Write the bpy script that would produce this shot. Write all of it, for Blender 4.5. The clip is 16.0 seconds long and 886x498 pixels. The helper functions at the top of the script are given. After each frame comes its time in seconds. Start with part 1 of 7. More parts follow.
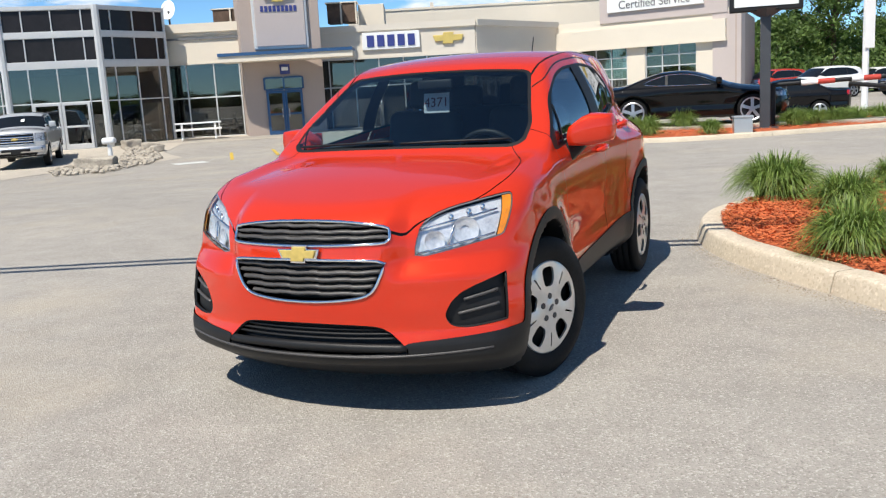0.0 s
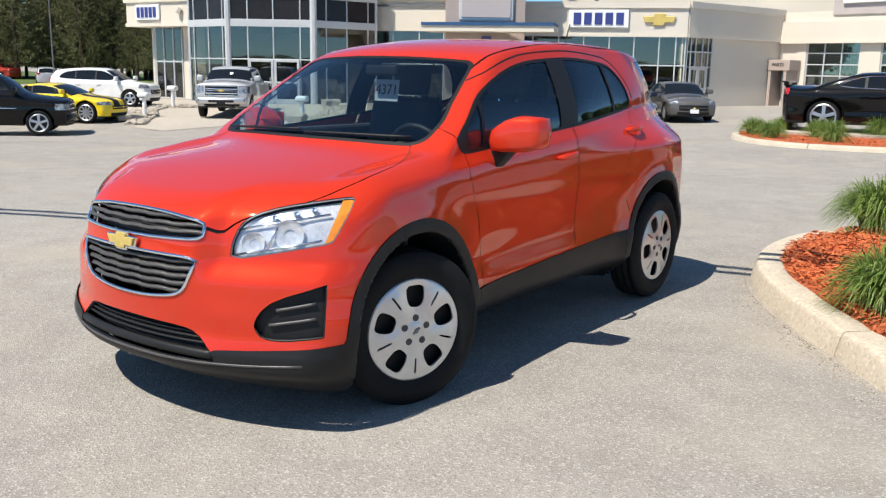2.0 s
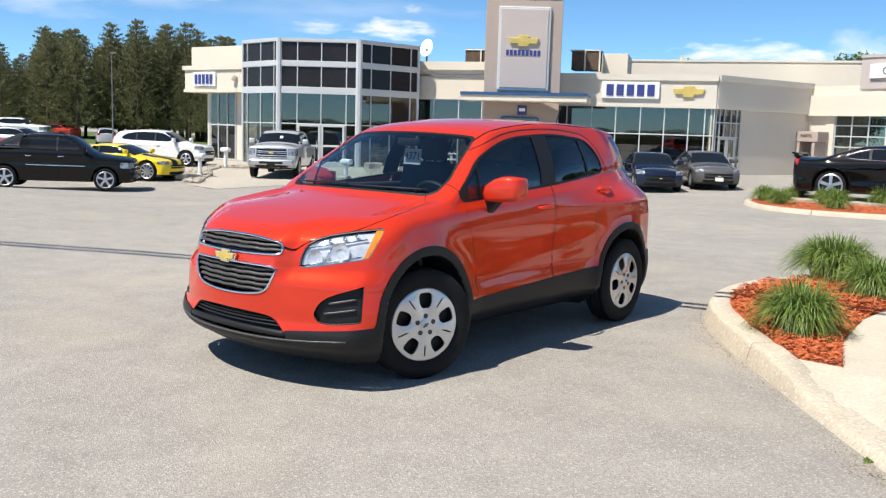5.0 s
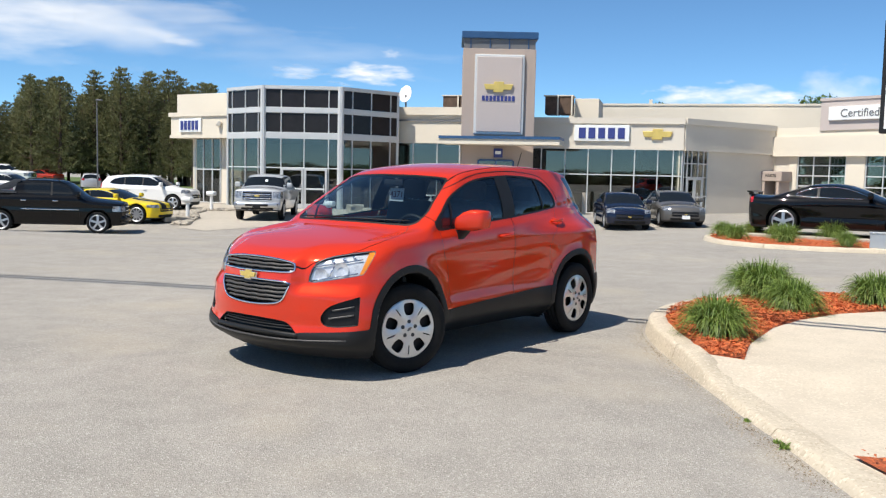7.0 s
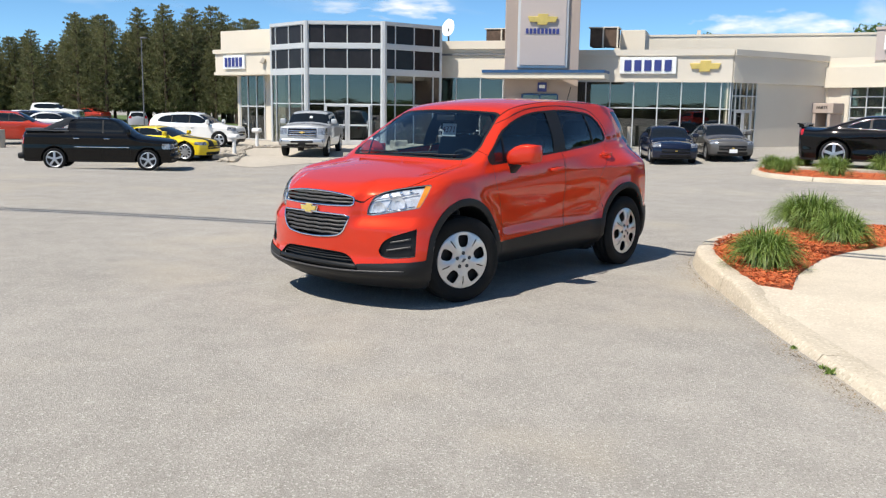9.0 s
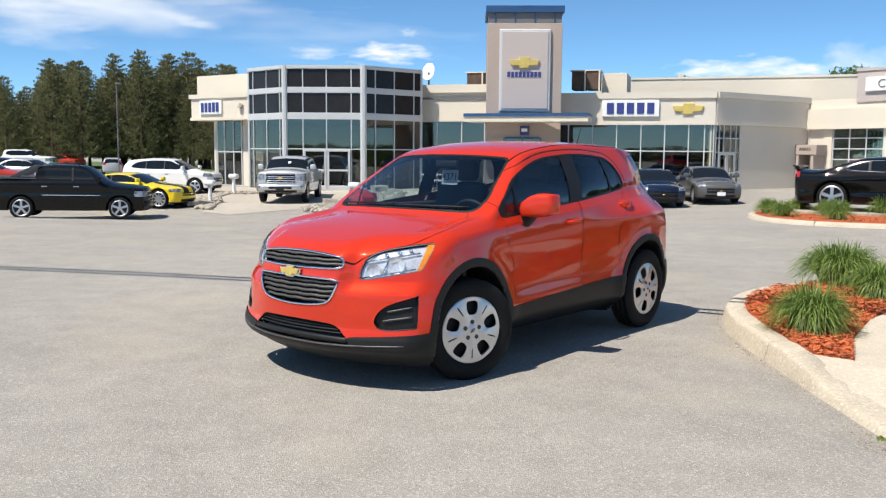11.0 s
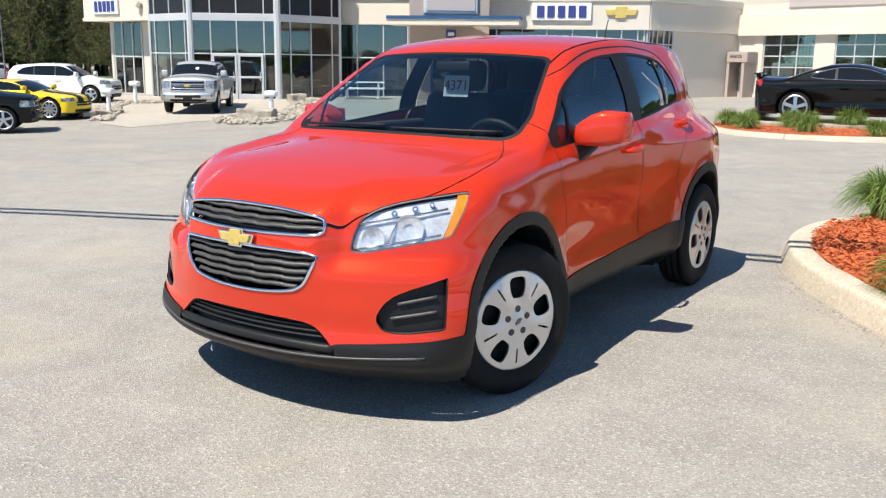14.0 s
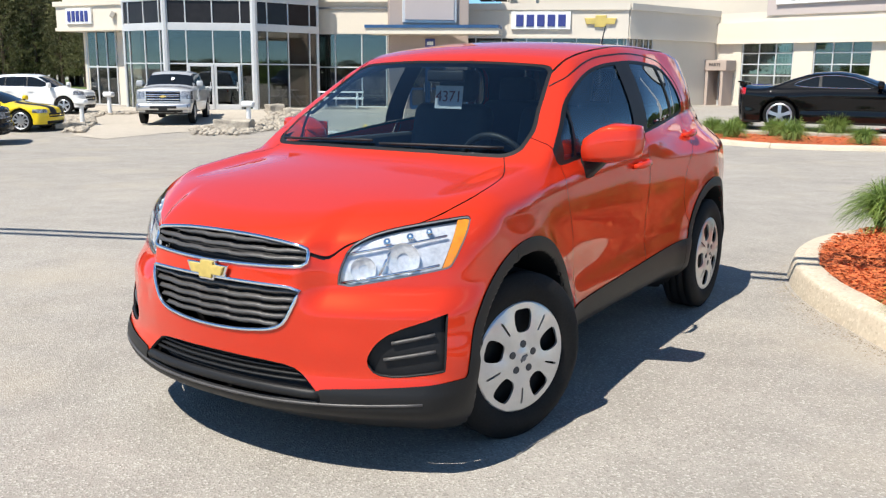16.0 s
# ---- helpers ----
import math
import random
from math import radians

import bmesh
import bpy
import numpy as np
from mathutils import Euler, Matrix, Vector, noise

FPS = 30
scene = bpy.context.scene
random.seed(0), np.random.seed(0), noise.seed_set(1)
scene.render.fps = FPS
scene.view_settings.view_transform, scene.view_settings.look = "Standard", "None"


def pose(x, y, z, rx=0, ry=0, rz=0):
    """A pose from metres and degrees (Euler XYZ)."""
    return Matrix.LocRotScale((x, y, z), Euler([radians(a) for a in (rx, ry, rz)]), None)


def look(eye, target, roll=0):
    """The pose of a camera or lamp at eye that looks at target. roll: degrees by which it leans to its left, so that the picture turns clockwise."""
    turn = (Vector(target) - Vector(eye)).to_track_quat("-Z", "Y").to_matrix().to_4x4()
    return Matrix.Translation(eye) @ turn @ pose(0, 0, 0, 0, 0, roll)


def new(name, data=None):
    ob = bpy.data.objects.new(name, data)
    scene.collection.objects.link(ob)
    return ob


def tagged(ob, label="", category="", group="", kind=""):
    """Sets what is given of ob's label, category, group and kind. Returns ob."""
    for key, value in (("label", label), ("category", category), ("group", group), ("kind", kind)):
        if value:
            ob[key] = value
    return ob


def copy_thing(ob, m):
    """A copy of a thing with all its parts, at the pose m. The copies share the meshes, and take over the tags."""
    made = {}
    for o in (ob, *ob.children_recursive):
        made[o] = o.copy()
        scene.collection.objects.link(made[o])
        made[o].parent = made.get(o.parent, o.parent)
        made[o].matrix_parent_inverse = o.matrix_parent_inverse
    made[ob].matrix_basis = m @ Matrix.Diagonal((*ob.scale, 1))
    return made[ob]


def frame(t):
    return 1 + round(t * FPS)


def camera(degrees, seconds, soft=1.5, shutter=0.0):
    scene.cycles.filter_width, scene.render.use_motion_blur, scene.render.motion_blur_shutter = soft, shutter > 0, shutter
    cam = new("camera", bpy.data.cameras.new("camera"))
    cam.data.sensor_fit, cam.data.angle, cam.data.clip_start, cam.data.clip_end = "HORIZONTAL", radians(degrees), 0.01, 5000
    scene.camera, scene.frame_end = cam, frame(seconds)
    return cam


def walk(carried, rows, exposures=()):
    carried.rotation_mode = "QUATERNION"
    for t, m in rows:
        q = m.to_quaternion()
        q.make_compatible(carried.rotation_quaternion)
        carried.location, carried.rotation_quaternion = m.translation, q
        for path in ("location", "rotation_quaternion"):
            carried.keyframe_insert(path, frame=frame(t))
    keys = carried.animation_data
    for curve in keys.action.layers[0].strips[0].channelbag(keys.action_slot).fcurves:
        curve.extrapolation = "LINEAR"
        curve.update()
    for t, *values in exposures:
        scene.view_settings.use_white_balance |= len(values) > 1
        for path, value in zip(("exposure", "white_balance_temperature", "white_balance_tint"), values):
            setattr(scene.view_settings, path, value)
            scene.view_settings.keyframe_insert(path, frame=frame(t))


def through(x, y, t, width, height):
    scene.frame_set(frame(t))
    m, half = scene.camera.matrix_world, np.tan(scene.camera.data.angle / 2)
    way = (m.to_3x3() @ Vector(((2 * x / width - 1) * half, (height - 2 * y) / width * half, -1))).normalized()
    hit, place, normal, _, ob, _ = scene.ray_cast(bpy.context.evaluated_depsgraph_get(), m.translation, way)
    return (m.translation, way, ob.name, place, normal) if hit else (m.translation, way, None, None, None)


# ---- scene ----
cam = camera(52.8, 16.0, soft=1.25)
PATH = [
    (0, (0.056, -0.024, 1.446), (0.095, 1.944, 1.091), -3.23),
    (0.5, (0.422, 0.026, 1.469), (0.327, 2.003, 1.179), -1.23),
    (1, (0.829, 0.194, 1.452), (0.689, 2.155, 1.084), -0.04),
    (1.5, (1.222, 0.419, 1.457), (0.848, 2.343, 1.055), -0.54),
    (2, (1.597, 0.587, 1.488), (1.166, 2.499, 1.089), 0.96),
    (2.5, (1.824, 0.596, 1.527), (1.303, 2.503, 1.223), 0.09),
    (3, (1.915, 0.421, 1.525), (1.350, 2.322, 1.268), 0.50),
    (3.5, (1.957, 0.094, 1.548), (1.416, 1.999, 1.270), 1.20),
    (3.7, (1.968, -0.052, 1.543), (1.429, 1.859, 1.311), 1.60),
    (5.8, (2.352, -1.531, 1.551), (1.837, 0.381, 1.275), 1.49),
    (6, (2.380, -1.663, 1.544), (1.893, 0.258, 1.276), 0.49),
    (6.5, (2.433, -1.985, 1.591), (1.945, -0.056, 1.395), -0.00),
    (7, (2.568, -2.326, 1.548), (2.081, -0.393, 1.382), 1.30),
    (7.5, (2.564, -2.520, 1.571), (2.083, -0.592, 1.347), 1.49),
    (8, (2.543, -2.726, 1.547), (2.022, -0.816, 1.265), -0.21),
    (8.5, (2.543, -2.774, 1.536), (1.969, -0.878, 1.258), 1.20),
    (9, (2.536, -2.566, 1.548), (1.966, -0.674, 1.238), 0.80),
    (9.5, (2.549, -2.314, 1.552), (1.992, -0.402, 1.366), 1.21),
    (9.7, (2.511, -2.227, 1.537), (1.963, -0.314, 1.338), 0.91),
    (11.8, (1.752, -1.099, 1.557), (1.252, 0.824, 1.330), -0.10),
    (12, (1.681, -0.962, 1.539), (1.251, 0.974, 1.280), 0.58),
    (12.5, (1.479, -0.611, 1.540), (1.072, 1.321, 1.223), 0.07),
    (13, (1.242, -0.283, 1.527), (0.946, 1.664, 1.174), 0.36),
    (13.5, (1.075, 0.031, 1.494), (0.815, 1.972, 1.090), 0.95),
    (14, (0.972, 0.372, 1.495), (0.642, 2.301, 1.083), 0.65),
    (14.5, (0.835, 0.616, 1.502), (0.556, 2.553, 1.089), 0.95),
    (15, (0.771, 0.743, 1.498), (0.520, 2.683, 1.082), 0.05),
    (15.5, (0.814, 0.762, 1.492), (0.558, 2.711, 1.118), 0.85),
    (16, (0.834, 0.762, 1.493), (0.549, 2.703, 1.101), 0.45),
]
walk(cam, [(t, look(eye, target, roll)) for t, eye, target, roll in PATH],
     [(0.0, 0.62), (2.0, 0.68), (2.5, 0.75), (3.5, 0.77), (6.0, 0.66), (7.0, 0.60), (9.0, 0.62), (12.5, 0.64), (13.5, 0.75), (14.5, 0.87), (15.2, 0.87), (16.0, 0.84)])

# ---- world and light ----
SUN = Vector((-0.395, -0.588, 1.13)).normalized()
world = bpy.data.worlds.new("world")
scene.world = world
world.use_nodes = True
wn = world.node_tree.nodes
sky = wn.new("ShaderNodeTexSky")
sky.sky_type, sky.sun_disc = "NISHITA", False
sky.sun_elevation, sky.sun_rotation = math.asin(SUN.z), math.atan2(SUN.x, SUN.y)
sky.altitude, sky.air_density, sky.dust_density, sky.ozone_density = 4500, 1.0, 0.0, 6.0
air = wn.new("ShaderNodeMix")
air.data_type, air.blend_type = "RGBA", "MULTIPLY"
air.inputs[0].default_value, air.inputs[7].default_value = 1.0, (0.86, 1.03, 0.99, 1)
world.node_tree.links.new(sky.outputs[0], air.inputs[6])
world.node_tree.links.new(air.outputs[2], wn["Background"].inputs[0])
wn["Background"].inputs[1].default_value = 0.100
sun = new("sun", bpy.data.lights.new("sun", "SUN"))
sun.data.energy, sun.data.angle, sun.data.color = 4.0, radians(0.55), (1.0, 0.95, 0.86)
sun.matrix_world = look(SUN * 60, (0, 0, 0))

# ---- materials ----
def material(name, base, rough=0.5, metal=0.0, vary=0.08, scale=2.0, fine=40.0, bump=0.0, coat=0.0, spec=0.5, tint=None, dist=0.02):
    """Two-scale colour variation, roughness variation and fine relief."""
    m = bpy.data.materials.new(name)
    m.use_nodes = True
    nt = m.node_tree
    b = nt.nodes["Principled BSDF"]
    b.inputs["Roughness"].default_value, b.inputs["Metallic"].default_value = rough, metal
    b.inputs["Specular IOR Level"].default_value = spec
    b.inputs["Coat Weight"].default_value, b.inputs["Coat Roughness"].default_value = coat, 0.03
    co = nt.nodes.new("ShaderNodeTexCoord")
    n1, n2 = nt.nodes.new("ShaderNodeTexNoise"), nt.nodes.new("ShaderNodeTexNoise")
    for n, s in ((n1, scale), (n2, fine)):
        n.inputs["Scale"].default_value, n.inputs["Detail"].default_value = s, 5
        nt.links.new(co.outputs["Object"], n.inputs["Vector"])
    mix = nt.nodes.new("ShaderNodeMix")
    mix.data_type = "RGBA"
    dark = tint or tuple(c * (1 - 2.2 * vary) for c in base)
    mix.inputs[6].default_value, mix.inputs[7].default_value = (*dark, 1), (*(min(1, c * (1 + vary)) for c in base), 1)
    add = nt.nodes.new("ShaderNodeMath")
    add.operation = "ADD"
    nt.links.new(n1.outputs[0], add.inputs[0])
    nt.links.new(n2.outputs[0], add.inputs[1])
    mr = nt.nodes.new("ShaderNodeMapRange")
    mr.inputs[1].default_value, mr.inputs[2].default_value = 0.7, 1.3
    nt.links.new(add.outputs[0], mr.inputs[0])
    nt.links.new(mr.outputs[0], mix.inputs[0])
    nt.links.new(mix.outputs[2], b.inputs["Base Color"])
    if bump:
        bp = nt.nodes.new("ShaderNodeBump")
        bp.inputs["Strength"].default_value, bp.inputs["Distance"].default_value = bump, dist
        nt.links.new(n2.outputs[0], bp.inputs["Height"])
        nt.links.new(bp.outputs[0], b.inputs["Normal"])
    return m


def glass_material(name, tint, through=0.55, rough=0.0, gloss=1.45):
    """Thin pane: clear and tinted head-on, mirror-like at grazing angles."""
    m = bpy.data.materials.new(name)
    m.use_nodes = True
    nt = m.node_tree
    nt.nodes.remove(nt.nodes["Principled BSDF"])
    out = nt.nodes["Material Output"]
    clear, gl, lw, pw, ma, mx = (nt.nodes.new("ShaderNode" + k) for k in ("BsdfTransparent", "BsdfGlossy", "LayerWeight", "Math", "Math", "MixShader"))
    clear.inputs[0].default_value = (*(c * through for c in tint), 1)
    gl.inputs["Roughness"].default_value = rough
    f0 = 1.6 * ((gloss - 1) / (gloss + 1)) ** 2
    lw.inputs[0].default_value = 0.5
    pw.operation, ma.operation = "POWER", "MULTIPLY_ADD"
    pw.inputs[1].default_value, ma.inputs[1].default_value, ma.inputs[2].default_value = 4.5, 1 - f0, f0
    nt.links.new(lw.outputs["Facing"], pw.inputs[0])
    nt.links.new(pw.outputs[0], ma.inputs[0])
    nt.links.new(ma.outputs[0], mx.inputs[0])
    nt.links.new(clear.outputs[0], mx.inputs[1])
    nt.links.new(gl.outputs[0], mx.inputs[2])
    nt.links.new(mx.outputs[0], out.inputs[0])
    return m


def speckled(name, base, light, dark, scale, rough, bump, patch=0.10, stain=0.25):
    """Aggregate surface: pale and dark grains in a matrix, with broad patches and stains."""
    m = material(name, base, rough, vary=patch, scale=0.35, fine=3.0, spec=0.3)
    nt = m.node_tree
    b = nt.nodes["Principled BSDF"]
    src = b.inputs["Base Color"].links[0].from_socket
    co = nt.nodes["Texture Coordinate"]
    vor, vor2 = nt.nodes.new("ShaderNodeTexVoronoi"), nt.nodes.new("ShaderNodeTexNoise")
    vor.inputs["Scale"].default_value = scale
    vor2.inputs["Scale"].default_value, vor2.inputs["Detail"].default_value = scale * 1.6, 4
    nt.links.new(co.outputs["Object"], vor.inputs["Vector"])
    nt.links.new(co.outputs["Object"], vor2.inputs["Vector"])
    sep = nt.nodes.new("ShaderNodeSeparateColor")
    nt.links.new(vor.outputs["Color"], sep.inputs[0])
    def over(prev, colour, fac_socket, lo, hi, amount):
        r = nt.nodes.new("ShaderNodeMapRange")
        r.inputs[1].default_value, r.inputs[2].default_value, r.inputs[4].default_value = lo, hi, amount
        nt.links.new(fac_socket, r.inputs[0])
        x = nt.nodes.new("ShaderNodeMix")
        x.data_type = "RGBA"
        x.inputs[7].default_value = (*colour, 1)
        nt.links.new(r.outputs[0], x.inputs[0])
        nt.links.new(prev, x.inputs[6])
        return x.outputs[2]
    c = over(src, light, sep.outputs[0], 0.72, 0.95, 0.75)
    c = over(c, dark, sep.outputs[1], 0.70, 0.95, 0.65)
    c = over(c, dark, vor2.outputs[0], 0.55, 0.75, 0.5)
    st = nt.nodes.new("ShaderNodeTexNoise")
    st.inputs["Scale"].default_value, st.inputs["Detail"].default_value = 0.9, 7
    nt.links.new(co.outputs["Object"], st.inputs["Vector"])
    c = over(c, tuple(v * 0.8 for v in base), st.outputs[0], 0.56, 0.75, stain)
    nt.links.new(c, b.inputs["Base Color"])
    bp = nt.nodes.new("ShaderNodeBump")
    bp.inputs["Strength"].default_value, bp.inputs["Distance"].default_value = bump, 0.008
    nt.links.new(vor.outputs["Distance"], bp.inputs["Height"])
    nt.links.new(bp.outputs[0], b.inputs["Normal"])
    return m


def sandy(m, colour, scale, lo, hi, amount):
    """Blown sand lying in broad soft patches on a surface."""
    nt = m.node_tree
    b = nt.nodes["Principled BSDF"]
    n, r, x = (nt.nodes.new("ShaderNode" + k) for k in ("TexNoise", "MapRange", "Mix"))
    n.inputs["Scale"].default_value, n.inputs["Detail"].default_value = scale, 6
    nt.links.new(nt.nodes["Texture Coordinate"].outputs["Object"], n.inputs["Vector"])
    r.inputs[1].default_value, r.inputs[2].default_value, r.inputs[4].default_value = lo, hi, amount
    nt.links.new(n.outputs[0], r.inputs[0])
    x.data_type = "RGBA"
    x.inputs[7].default_value = (*colour, 1)
    nt.links.new(r.outputs[0], x.inputs[0])
    nt.links.new(b.inputs["Base Color"].links[0].from_socket, x.inputs[6])
    nt.links.new(x.outputs[2], b.inputs["Base Color"])


M_ASPHALT = speckled("asphalt", (0.348, 0.320, 0.282), (0.52, 0.49, 0.44), (0.20, 0.18, 0.155), 120, 0.85, 0.40)
sandy(M_ASPHALT, (0.45, 0.385, 0.29), 0.55, 0.52, 0.72, 0.45)
M_KERB = speckled("kerb_concrete", (0.58, 0.50, 0.385), (0.68, 0.60, 0.48), (0.42, 0.35, 0.26), 60, 0.9, 0.18, 0.09, 0.35)
M_WALKWAY = speckled("walkway_concrete", (0.60, 0.52, 0.41), (0.66, 0.58, 0.47), (0.47, 0.40, 0.31), 70, 0.9, 0.15, 0.07, 0.25)
M_PALE = speckled("apron_concrete", (0.46, 0.41, 0.34), (0.52, 0.47, 0.40), (0.36, 0.31, 0.25), 40, 0.9, 0.15, 0.07, 0.25)
M_MULCH = material("mulch", (0.52, 0.125, 0.04), 0.9, vary=0.3, scale=9, fine=60, bump=0.8)
M_STUCCO = material("cream_stucco", (0.70, 0.63, 0.52), 0.9, vary=0.03, scale=0.4, fine=30, bump=0.15)
M_STUCCO2 = material("sand_stucco", (0.67, 0.61, 0.52), 0.9, vary=0.03, scale=0.4, fine=30, bump=0.15)
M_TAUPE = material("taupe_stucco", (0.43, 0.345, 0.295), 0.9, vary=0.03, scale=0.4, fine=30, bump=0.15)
M_TAUPE2 = material("pale_taupe_panel", (0.50, 0.43, 0.40), 0.7, vary=0.02, scale=0.5, fine=20)
M_ALU = material("white_aluminium", (0.60, 0.605, 0.60), 0.45, 0.2, vary=0.03, scale=1, fine=12)
M_DARKPANEL = material("dark_spandrel_glass", (0.026, 0.023, 0.024), 0.05, vary=0.1, scale=0.5, fine=3, spec=0.14)
M_SHOPGLASS = glass_material("storefront_glass", (0.72, 0.77, 0.72), 0.62, 0.0, 1.78)
M_BLUE = material("blue_cap_metal", (0.035, 0.10, 0.22), 0.45, 0.3, vary=0.08)
M_SIGNBLUE = material("sign_blue", (0.035, 0.05, 0.22), 0.5, vary=0.03)
M_SIGNWHITE = material("sign_white", (0.82, 0.82, 0.80), 0.4, vary=0.02)
M_GOLD = material("gold_emblem", (0.74, 0.55, 0.16), 0.35, 0.30, vary=0.08, scale=3)
M_GREY = material("grey_paint", (0.16, 0.16, 0.165), 0.5, vary=0.06)
M_CHARCOAL = material("charcoal_metal", (0.05, 0.053, 0.06), 0.5, vary=0.1)
M_BLACK = material("black_plastic", (0.011, 0.011, 0.012), 0.55, vary=0.15, fine=90, spec=0.35)
M_CLAD = material("grey_cladding_plastic", (0.013, 0.013, 0.0135), 0.48, vary=0.12, scale=3, fine=220, bump=0.10, dist=0.002, spec=0.28)
M_TYRE = material("tyre_rubber", (0.012, 0.012, 0.012), 0.75, vary=0.18, scale=6, fine=90, bump=0.2, dist=0.003, spec=0.2)
M_CHROME = material("chrome", (0.80, 0.81, 0.83), 0.08, 1.0, vary=0.02)
M_SILVER = material("silver_wheel_paint", (0.60, 0.61, 0.62), 0.30, 0.72, vary=0.03, coat=0.3)
M_ALLOY = material("bright_alloy", (0.60, 0.61, 0.63), 0.36, 0.9, vary=0.03)
M_RED = material("red_orange_paint", (0.64, 0.037, 0.0122), 0.44, 0.20, vary=0.03, scale=0.7, fine=900, coat=1.0, spec=0.0)
M_CARGLASS = glass_material("car_glass", (0.84, 0.95, 0.97), 0.93, 0.0, 1.68)
M_TINTGLASS = glass_material("tinted_car_glass", (0.70, 0.76, 0.78), 0.60, 0.0, 1.5)
M_PRIVACY = glass_material("privacy_glass", (0.70, 0.76, 0.78), 0.12, 0.0, 1.5)
M_LENS = glass_material("headlamp_lens", (0.97, 0.98, 1.0), 0.96, 0.02, 1.4)
M_AMBER = material("amber_lens", (0.90, 0.28, 0.012), 0.35, vary=0.12, scale=14, coat=0.4)
M_REFLECTOR = material("lamp_reflector", (0.80, 0.81, 0.82), 0.22, 0.35, vary=0.12, scale=26, fine=70)
nt = M_REFLECTOR.node_tree
facet, fb_ = nt.nodes.new("ShaderNodeTexVoronoi"), nt.nodes.new("ShaderNodeBump")
facet.inputs["Scale"].default_value = 16
fb_.inputs["Strength"].default_value, fb_.inputs["Distance"].default_value = 0.22, 0.012
nt.links.new(nt.nodes["Texture Coordinate"].outputs["Object"], facet.inputs["Vector"])
nt.links.new(facet.outputs["Distance"], fb_.inputs["Height"])
nt.links.new(fb_.outputs[0], nt.nodes["Principled BSDF"].inputs["Normal"])
M_REDLENS = material("red_lens", (0.42, 0.012, 0.012), 0.15, vary=0.1, coat=1)
M_SLAT = material("grille_slat_plastic", (0.075, 0.070, 0.068), 0.45, vary=0.1)
M_SEAT = material("dark_fabric", (0.05, 0.051, 0.055), 0.9, vary=0.2, fine=200, bump=0.2)
M_TRIM = material("interior_trim", (0.055, 0.056, 0.06), 0.6, vary=0.1)
M_PALETRIM = material("pale_trim", (0.30, 0.30, 0.29), 0.7, vary=0.06)
M_PAPER = material("white_paper", (0.80, 0.81, 0.82), 0.7, vary=0.02)
M_MAROON = material("maroon_print", (0.10, 0.015, 0.02), 0.6, vary=0.05)
M_CARD = material("grey_card", (0.34, 0.36, 0.39), 0.7, vary=0.04)
M_GRASS = material("ornamental_grass", (0.21, 0.28, 0.065), 0.5, vary=0.35, scale=3, fine=20, tint=(0.11, 0.18, 0.032))
M_LAWN = material("lawn", (0.10, 0.15, 0.03), 0.9, vary=0.25, scale=0.3, fine=8, bump=0.4)
M_ROCK = material("river_stone", (0.42, 0.37, 0.30), 0.8, vary=0.22, scale=3, fine=25, bump=0.3)
M_BARK = material("bark", (0.13, 0.085, 0.06), 0.9, vary=0.25, scale=3, fine=20, bump=0.5)
M_PINE = material("pine_needles", (0.190, 0.188, 0.088), 0.85, vary=0.3, scale=0.25, fine=5, tint=(0.125, 0.128, 0.058))
M_LEAF = material("leaves", (0.115, 0.17, 0.04), 0.6, vary=0.35, scale=0.5, fine=6, tint=(0.06, 0.11, 0.022))
M_INSIDE = material("showroom_dimness_grey", (0.17, 0.17, 0.155), 0.8, vary=0.2, scale=0.6, fine=4)
M_MARK = material("white_road_paint", (0.62, 0.62, 0.58), 0.8, vary=0.15, scale=6, fine=40)
M_YELLOW = material("yellow_road_paint", (0.62, 0.42, 0.05), 0.7, vary=0.12, scale=6, fine=40)
for mm in (M_GRASS, M_PINE, M_LEAF):
    nt = mm.node_tree
    gi, jit = nt.nodes.new("ShaderNodeNewGeometry"), nt.nodes.new("ShaderNodeHueSaturation")
    rr = nt.nodes.new("ShaderNodeMapRange")
    rr.inputs[3].default_value, rr.inputs[4].default_value = (0.78, 1.22) if mm is M_PINE else (0.65, 1.4)
    bb = nt.nodes["Principled BSDF"]
    nt.links.new(gi.outputs["Random Per Island"], rr.inputs[0])
    nt.links.new(rr.outputs[0], jit.inputs["Value"])
    nt.links.new(bb.inputs["Base Color"].links[0].from_socket, jit.inputs["Color"])
    nt.links.new(jit.outputs[0], bb.inputs["Base Color"])
    thin, blend = nt.nodes.new("ShaderNodeBsdfTranslucent"), nt.nodes.new("ShaderNodeMixShader")
    blend.inputs[0].default_value = 0.38
    nt.links.new(jit.outputs[0], thin.inputs[0])
    nt.links.new(bb.outputs[0], blend.inputs[1])
    nt.links.new(thin.outputs[0], blend.inputs[2])
    nt.links.new(blend.outputs[0], nt.nodes["Material Output"].inputs[0])

# ---- building blocks ----
def obj_from_bm(name, bm, mat, parent=None, label="", smooth=False):
    me = bpy.data.meshes.new(name)
    bm.to_mesh(me)
    bm.free()
    me.materials.append(mat)
    if smooth:
        me.shade_smooth()
    ob = new(name, me)
    if parent is not None:
        ob.parent = parent
    if label:
        tagged(ob, label)
    return ob


def part(name, bm, mat, parent, label="", smooth=False):
    return obj_from_bm(name, bm, mat, parent, label, smooth)


def thing(name, label, category, m=None, group="", kind=""):
    e = new(name)
    e.empty_display_size = 0.2
    if m is not None:
        e.matrix_world = m
    return tagged(e, label, category, group, kind)


